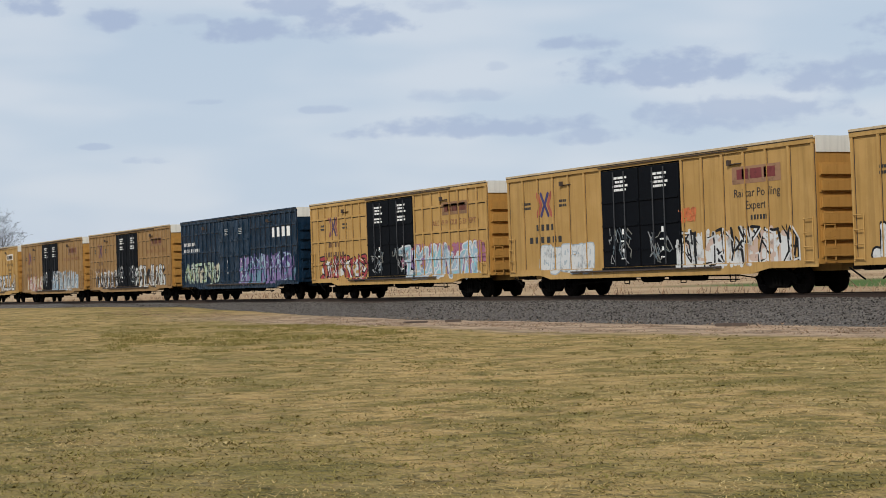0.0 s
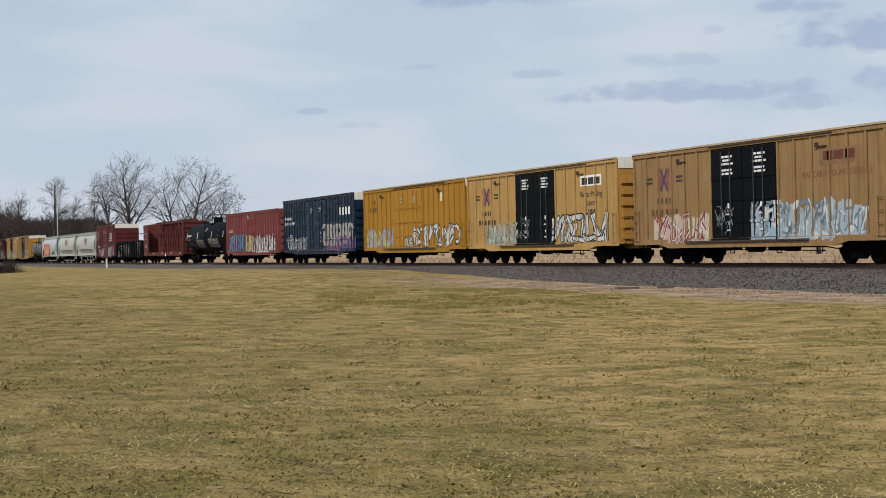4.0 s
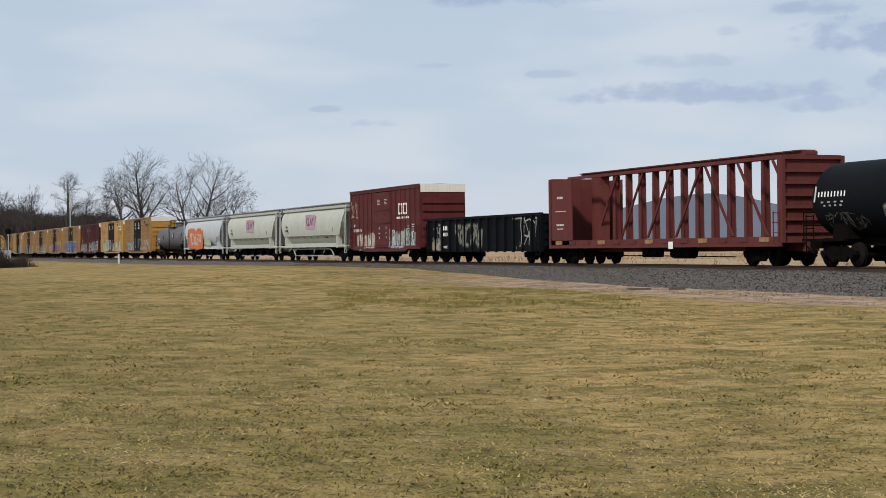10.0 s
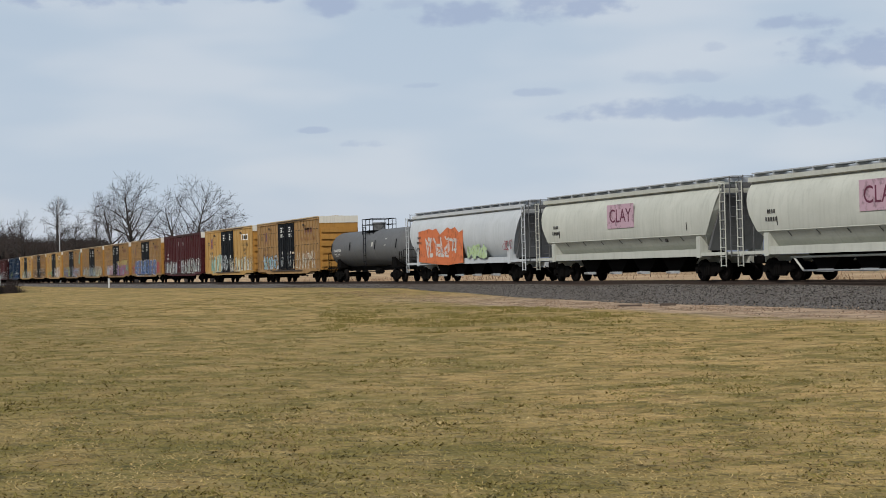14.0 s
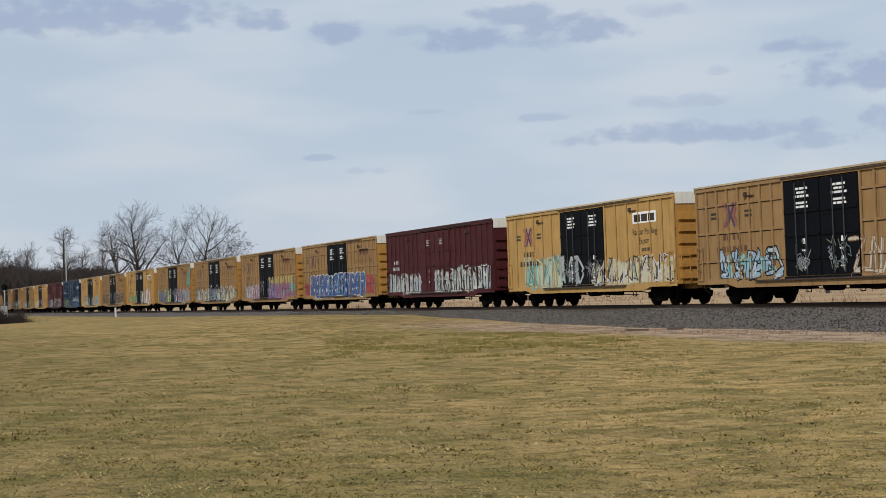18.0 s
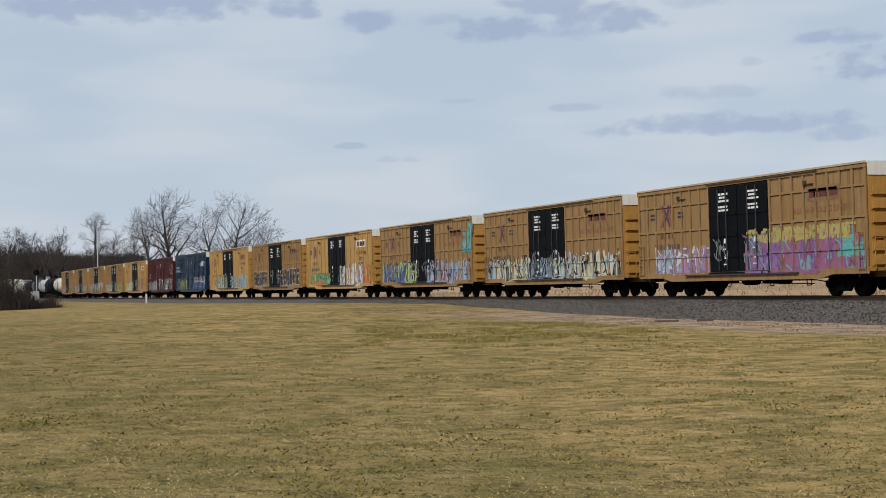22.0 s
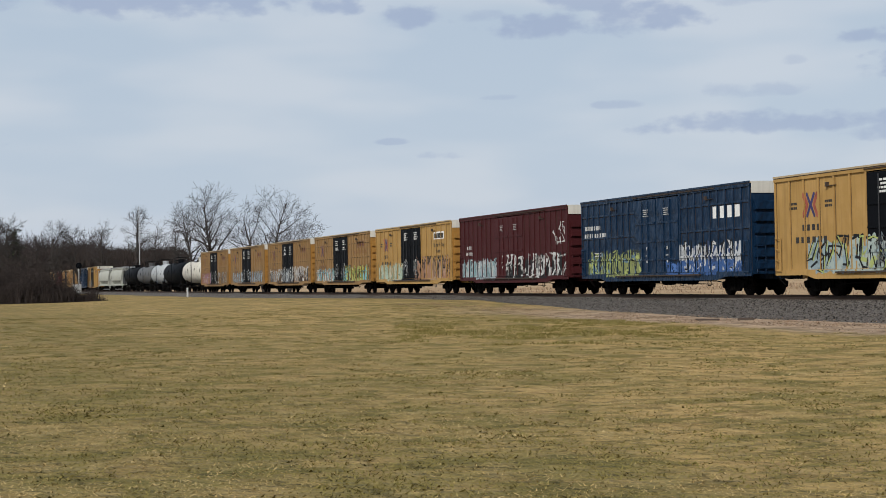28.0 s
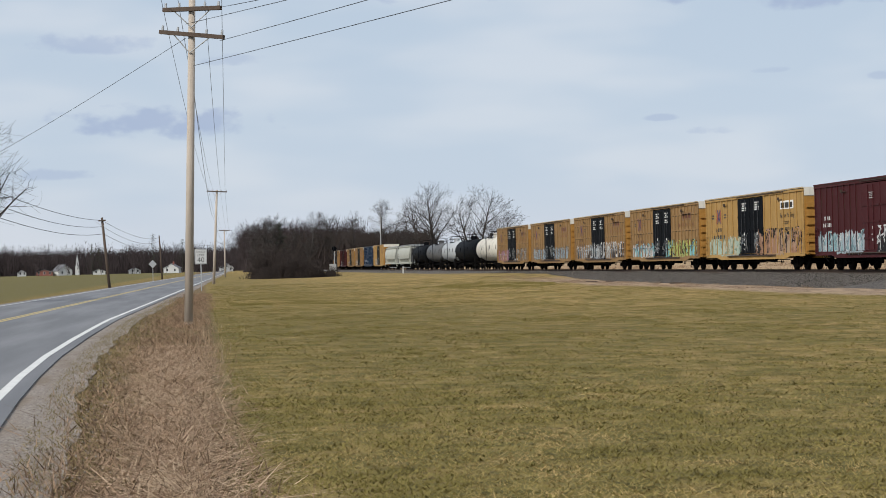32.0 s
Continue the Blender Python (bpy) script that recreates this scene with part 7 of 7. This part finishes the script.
def conifer(at, height, label, seed):
    r = random.Random(seed)
    t = thing("conifer", None, at, label, "tree")
    part("trunk", shared(("conifer_trunk", height), [MAT["bark"]], lambda b: b.tube((0, 0, 0), (0, 0, height), 0.28, 0.04, 7, cap=False)), t)
    b = B()
    for k in range(46):
        z = height * (0.18 + 0.8 * k / 46)
        reach = (height * 0.30) * (1 - 0.75 * (k / 46)) * r.uniform(0.6, 1.15)
        a = k * 2.4 + r.uniform(-0.4, 0.4)
        for j in range(14):
            f = (j + 1) / 14
            c = Vector((math.cos(a) * reach * f, math.sin(a) * reach * f, z - 0.15 * reach * f + r.uniform(-0.2, 0.2)))
            s = 0.55 * (1.15 - f * 0.5)
            e = Vector((r.uniform(-1, 1), r.uniform(-1, 1), r.uniform(-0.25, 0.35))) * s
            g = Vector((r.uniform(-1, 1), r.uniform(-1, 1), r.uniform(-0.25, 0.35))) * s
            b.quad([c, c + e, c + g])
            b.quad([c, c - e * 0.9, c + g * 0.8])
    part("crown", b.mesh("crown", [MAT["pine"]]), t, label="dark green needles")


conifer(place(-1.65, 940), 23.0, "dark green pine with tiers of branches", 4)
conifer(place(-0.65, 950), 20.0, "dark green pine with tiers of branches", 14)
conifer(place(-3.75, 950), 18.0, "dark conifer by the church", 6)
conifer(place(-3.5, 956), 16.0, "dark conifer by the church", 9)
conifer(polar(3.2, 215), 9.5, "dark conifer among the bushes", 8)
bare_tree((-27.0, -14.0, 0), 61, 11.5, "bare roadside tree with drooping twigs", 0.008, 0.5, 0.3)

# ---- small things by the track ----
mk = thing("marker_post", None, (polar(9.05, 193)[0], polar(9.05, 193)[1], 0.2), "short white marker post beside the ballast", "post")
part("post", shared(("marker",), [MAT["siding"]], lambda b: b.box(-0.09, 0.09, -0.09, 0.09, -0.3, 1.15, bev=0.02)), mk)
sg = thing("signal_mast", None, polar(5.35, 330), "railway signal mast with dark round heads and a white cabinet", "signal")
part("mast", shared(("mast",), [MAT["galv"]], lambda b: b.tube((0, 0, 0), (0, 0, 6.0), 0.09, 0.09, 8)), sg)
part("signal_head", shared(("signal_head",), [MAT["black"]], lambda b: b.tube((0.0, 0, 5.9), (0.14, 0, 5.9), 0.6, 0.6, 16) or b.box(0.14, 0.5, -0.2, 0.2, 5.7, 6.3)), sg)
part("cabinet", shared(("cabinet",), [MAT["galv"]], lambda b: b.box(-0.5, 0.5, -1.2, 0.4, 0.1, 2.2, bev=0.04)), sg)
ms = thing("radio_mast", None, polar(7.42, 300), "slender pale grey mast above the trees", "mast")
part("pole", shared(("radio_pole",), [MAT["galv"]], lambda b: b.tube((0, 0, 0), (0, 0, 16.2), 0.12, 0.05, 8)), ms)

for (tx, ty, length, turn) in ((-52.4, 28.6, 0.6, 1.1), (-52.9, 27.3, 0.9, 1.05), (-36.5, 28.9, 0.9, 0.8)):
    old = thing("discarded_tie", None, (tx, ty, float(ground_z(tx, ty)) + (0.02 if ty > 28 else 0.0)), "dark rotten railway tie lying on the soil", "railway tie", "discarded ties")
    old.rotation_euler = (0, 0, turn)
    part("timber", shared(("old_tie", length), [MAT["tie"]], lambda b: b.box(-length / 2, length / 2, -0.07, 0.07, -0.03, 0.07, bev=0.02)), old)

# ---- grass: tufts on the lawn, dead weeds along the road ----


def blades(hmin, hmax, wide, flop):
    def make(p):
        n = len(p)
        a = np.random.uniform(0, 6.28, n)
        h = np.random.uniform(hmin, hmax, n)
        w = wide * np.random.uniform(0.6, 1.3, n)
        bx, by = np.cos(a) * w, np.sin(a) * w
        lx, ly = np.random.normal(0, flop, n) * h, np.random.normal(0, flop, n) * h
        v = np.stack([np.stack([p[:, 0] - bx, p[:, 1] - by, p[:, 2]], 1), np.stack([p[:, 0] + bx, p[:, 1] + by, p[:, 2]], 1), np.stack([p[:, 0] + lx, p[:, 1] + ly, p[:, 2] + h], 1)], 1)
        return v, [(0, 1, 2)]
    return make


rng = np.random.default_rng(12)


def wedge(n, x, y, b0, b1, d0, d1, power=1.7):
    """Points thrown over a sector of lawn, thicker near its tip."""
    d = d0 + (d1 - d0) * rng.random(n) ** power
    t = np.radians(rng.uniform(b0, b1, n))
    gx, gy = x - d * np.cos(t), y + d * np.sin(t)
    return np.stack([gx, gy, ground_z(gx, gy)], 1)


def thin_out(p, x, y, far):
    """Drops blades with distance, so that the tufted lawn fades into its ground."""
    d = np.hypot(p[:, 0] - x, p[:, 1] - y)
    return p[rng.random(len(p)) > smooth(far * 0.45, far, d)]


GRID = rng.normal(0, 1, (256, 256))


def patchy(p, cell):
    """Smooth random values over the ground, with blotches of about the cell's size."""
    x, y = p[:, 0] / cell + 900.0, p[:, 1] / (cell * 0.8) + 900.0
    i, j = np.floor(x).astype(int), np.floor(y).astype(int)
    u, v = x - i, y - j
    u, v = u * u * (3 - 2 * u), v * v * (3 - 2 * v)
    i, j = i % 255, j % 255
    return (GRID[i, j] * (1 - u) + GRID[i + 1, j] * u) * (1 - v) + (GRID[i, j + 1] * (1 - u) + GRID[i + 1, j + 1] * u) * v


def lawn_rim(p):
    """Where the grass thins out towards the bare soil below the ballast."""
    return np.interp(p[:, 0], [-95, -75, -58], [27.2, 26.2, 24.9]) + 0.55 * patchy(p, 3.0) + 0.4 * patchy(p, 0.8)


def lawn_patches(p, kinds):
    """Throws blades in three colours that gather in blotches; the lawn is greener near the road."""
    v = patchy(p, 2.6) * 0.55 + patchy(p, 0.9) * 0.75 + patchy(p, 0.35) * 0.45 + rng.normal(0, 0.25, len(p)) + 0.2
    v -= 0.45 * (1 - smooth(1.0, 10.0, p[:, 1])) + 0.22 * smooth(-24, 4, p[:, 0])
    for (mat, lo, hi, make, text) in kinds:
        scatter("lawn_grass", MAT[mat], p[(v >= lo) & (v < hi)], make, label=text, category="grass", kind="stuff")


p = thin_out(wedge(130000, 0, 0, 0, 46, 8.5, 50, 1.4), 0, 0, 50)
p = p[p[:, 1] < lawn_rim(p)]
lawn_patches(p, (("tuft", -9, -0.62, blades(0.008, 0.034, 0.008, 1.3), "dark green mown grass in patches"), ("green_blade", -0.62, 0.05, blades(0.006, 0.026, 0.007, 1.6), "short green and brown mown grass blades"),
                 ("blade", 0.05, 0.8, blades(0.006, 0.024, 0.007, 1.8), "short mown grass blades, straw and green"), ("straw_blade", 0.8, 9, blades(0.006, 0.022, 0.007, 1.8), "pale straw-coloured mown grass in patches")))
p = thin_out(wedge(140000, 64, -1.3, -7, 24, 10, 40, 1.5), 64, -1.3, 40)
p = p[(p[:, 1] > -0.95 + 0.25 * np.sin(p[:, 0] * 1.3))]
VERGE = (("tuft", -9, -0.75, blades(0.010, 0.045, 0.006, 1.2), "dark green mown grass near the verge"), ("green_blade", -0.75, 0.35, blades(0.008, 0.034, 0.005, 1.5), "short green and brown mown grass near the verge"),
         ("blade", 0.35, 9, blades(0.008, 0.03, 0.005, 1.6), "short straw-coloured mown grass near the verge"))
lawn_patches(p, VERGE)


p = wedge(30000, 0, 0, 0, 46, 26, 105, 1.0)
p = p[(p[:, 1] < lawn_rim(p)) & (p[:, 1] > -0.5)]
v = patchy(p, 3.2) * 0.6 + patchy(p, 1.3) * 0.8 + patchy(p, 0.6) * 0.4
for mat, ok, text in (("green_blade", v < -0.5, "greener flecks of grass farther over the lawn"), ("tuft", v < -1.1, "dark green flecks of grass farther over the lawn"), ("straw_blade", v > 0.6, "pale straw flecks of grass farther over the lawn")):
    scatter("far_lawn_grass", MAT[mat], p[ok], blades(0.012, 0.04, 0.016, 1.4), label=text, category="grass", kind="stuff")

n = 170000
p = np.stack([rng.uniform(-24, 54, n), -0.9 + 25 * rng.random(n) ** 1.2, np.zeros(n)], 1)
p[:, 2] = ground_z(p[:, 0], p[:, 1])
away, turn = np.hypot(p[:, 0], p[:, 1]), np.degrees(np.arctan2(p[:, 1], -p[:, 0]))
p = p[(away < 8.5) | (turn > 46) | (turn < 0)]
lawn_patches(p, VERGE)


def tufts(n, x0, x1, y0, y1):
    """Coarse clumps: a few dozen blades round each centre, in drifts over a stretch of lawn."""
    c = np.stack([rng.uniform(x0, x1, n), rng.uniform(y0, y1, n)], 1)
    c = np.column_stack([c, ground_z(c[:, 0], c[:, 1])])
    drift = np.sin(c[:, 0] * 0.55 + 1.7 * np.sin(c[:, 1] * 0.31)) * np.sin(c[:, 1] * 0.62 + 1.1 * np.sin(c[:, 0] * 0.27))
    c = c[(drift > 0.3) | (rng.random(len(c)) < 0.30)]
    c = c[(c[:, 1] < lawn_rim(c)) & (c[:, 1] > -0.6)]
    size = rng.uniform(0.05, 0.22, len(c))
    out = np.repeat(c, 22, 0)
    out[:, 0] += rng.normal(0, 1, len(out)) * np.repeat(size, 22) * 1.3
    out[:, 1] += rng.normal(0, 1, len(out)) * np.repeat(size, 22)
    return out


scatter("lawn_tufts", MAT["dark_tuft"], tufts(10000, -90, 54, -0.6, 27), blades(0.010, 0.034, 0.016, 1.3), label="coarse green grass clumps in the winter lawn", category="grass", kind="stuff")
# rougher clumps on the low swell before the track
c = wedge(700, 0, 0, 16.5, 27, 40, 64, 1.0)
c = c[(c[:, 1] < lawn_rim(c)) & (patchy(c, 2.2) < 0.25)]
out = np.repeat(c, 26, 0)
out[:, :2] += rng.normal(0, 1, (len(out), 2)) * np.repeat(rng.uniform(0.06, 0.26, len(c)), 26)[:, None]
scatter("rough_tufts", MAT["tuft"], out, blades(0.03, 0.09, 0.016, 0.7), label="rough green grass clumps on the low swell", category="grass", kind="stuff")
scatter("straw_tufts", MAT["straw_blade"], tufts(700, -80, 54, -0.6, 27), blades(0.008, 0.024, 0.012, 1.6), label="pale straw clumps in the winter lawn", category="grass", kind="stuff")
scatter("lawn_tufts", MAT["tuft"], tufts(2600, 10, 54, -0.6, 16), blades(0.012, 0.042, 0.012, 1.3), label="coarse green grass clumps near the verge", category="grass", kind="stuff")
# the verge: flattened brown stalks in drifts, a few upright, green near the gravel
n = 46000
vx = 56 - 100 * rng.random(n) ** 1.5
vy = np.interp(vx, [-44, 20, 40, 56], [-1.6, -2.1, -2.0, -1.7]) + rng.normal(0, 0.55, n)
patch = np.sin(vx * 0.8 + 2 * np.sin(vy * 1.9)) * np.sin(vy * 2.7 + 1.3 * np.sin(vx * 0.45))
ok = (vy < np.interp(vx, [-19, 16, 37, 46, 53], [-0.65, -1.1, -1.1, -0.9, -0.75])) & (vy > -3.3) & (rng.random(n) < 0.55 + 0.45 * patch)
p = np.stack([vx, vy, np.zeros(n)], 1)[ok]
scatter("verge_weeds", MAT["weed"], p, blades(0.03, 0.20, 0.007, 1.3), label="dead brown weeds and dry grass along the verge", category="weeds", kind="stuff")
n = 14000
vx = 54 - 24 * rng.random(n) ** 1.2
vy = -1.55 + 0.02 * (vx - 50) + rng.normal(0, 0.28, n)
p = np.stack([vx, vy, 0.02 + 0.05 * rng.random(n)], 1)
scatter("fallen_grass", MAT["straw"], p, blades(0.02, 0.09, 0.007, 6.0), label="long dry grass stalks lying flat on the verge", category="grass", kind="stuff")
n = 320
vx = 53.5 - 38 * rng.random(n)
vy = -1.15 + rng.normal(0, 0.22, n)
p = np.stack([vx, vy, np.zeros(n)], 1)
scatter("dry_stalks", MAT["straw"], p, blades(0.12, 0.34, 0.005, 0.5), label="upright pale dry stalks at the lawn's edge", category="weeds", kind="stuff")
n = 30000
vx = 56 - 90 * rng.random(n) ** 1.5
vy = np.array([right_line(v) for v in vx]) + 0.62 + np.abs(rng.normal(0, 0.85, n))
p = np.stack([vx, vy, np.zeros(n)], 1)[vy < -0.7]
scatter("verge_grass", MAT["moss"], p, blades(0.015, 0.07, 0.007, 1.0), label="short green and brown grass by the gravel shoulder", category="grass", kind="stuff")


def grit(p):
    v, f = stones(p)
    return p[:, None] + (v - p[:, None]) * 0.45, f


n = 7000
vx = 56 - 80 * rng.random(n) ** 1.4
vy = np.array([right_line(v) for v in vx]) + 0.45 + np.abs(rng.normal(0, 0.5, n))
scatter("shoulder_grit", MAT["grit"], np.stack([vx, vy, np.full(n, 0.015)], 1), grit, label="loose pale grit along the road's shoulder", category="grit", kind="stuff")
# dead grass over the bare soil at the foot of the ballast
n = 16000
fx, fy = -10 - 80 * rng.random(n), 25.2 + 4.2 * rng.random(n) ** 0.8
clump = np.sin(fx * 0.9 + 2 * np.sin(fy * 1.5)) * np.sin(fy * 2.1 + 1.5 * np.sin(fx * 0.47))
keep = rng.random(n) < 0.35 + 0.65 * clump
p = np.stack([fx, fy, ground_z(fx, fy) + 0.30 * smooth(28.6, 31.0, fy)], 1)[keep]
scatter("toe_grass", MAT["weed"], p, blades(0.01, 0.06, 0.02, 1.6), label="dead brown grass along the foot of the ballast", category="grass", kind="stuff")
# tall dry grass in the field behind the track
n = 26000
fx, fy = 15 - 230 * rng.random(n), 43.5 + 110 * rng.random(n) ** 1.6
clump = np.sin(fx * 0.35 + 2 * np.sin(fy * 0.5)) * np.sin(fy * 0.7 + 1.5 * np.sin(fx * 0.17))
keep = rng.random(n) < 0.5 + 0.5 * clump
scatter("field_grass", MAT["weed"], np.stack([fx, fy, np.zeros(n)], 1)[keep], blades(0.15, 0.8, 0.07, 0.5), label="pale tall dry grass in the field", category="grass", kind="stuff")


# ---- what moves ----


def motions():
    """The whole train rolls on at one speed from the clip's start to its end."""
    for car, s0 in CARS:
        walk(car, [(0.0, pose(s0, TRACK, RAIL)), (SECONDS, pose(s0 + SPEED * SECONDS, TRACK, RAIL))])


motions()
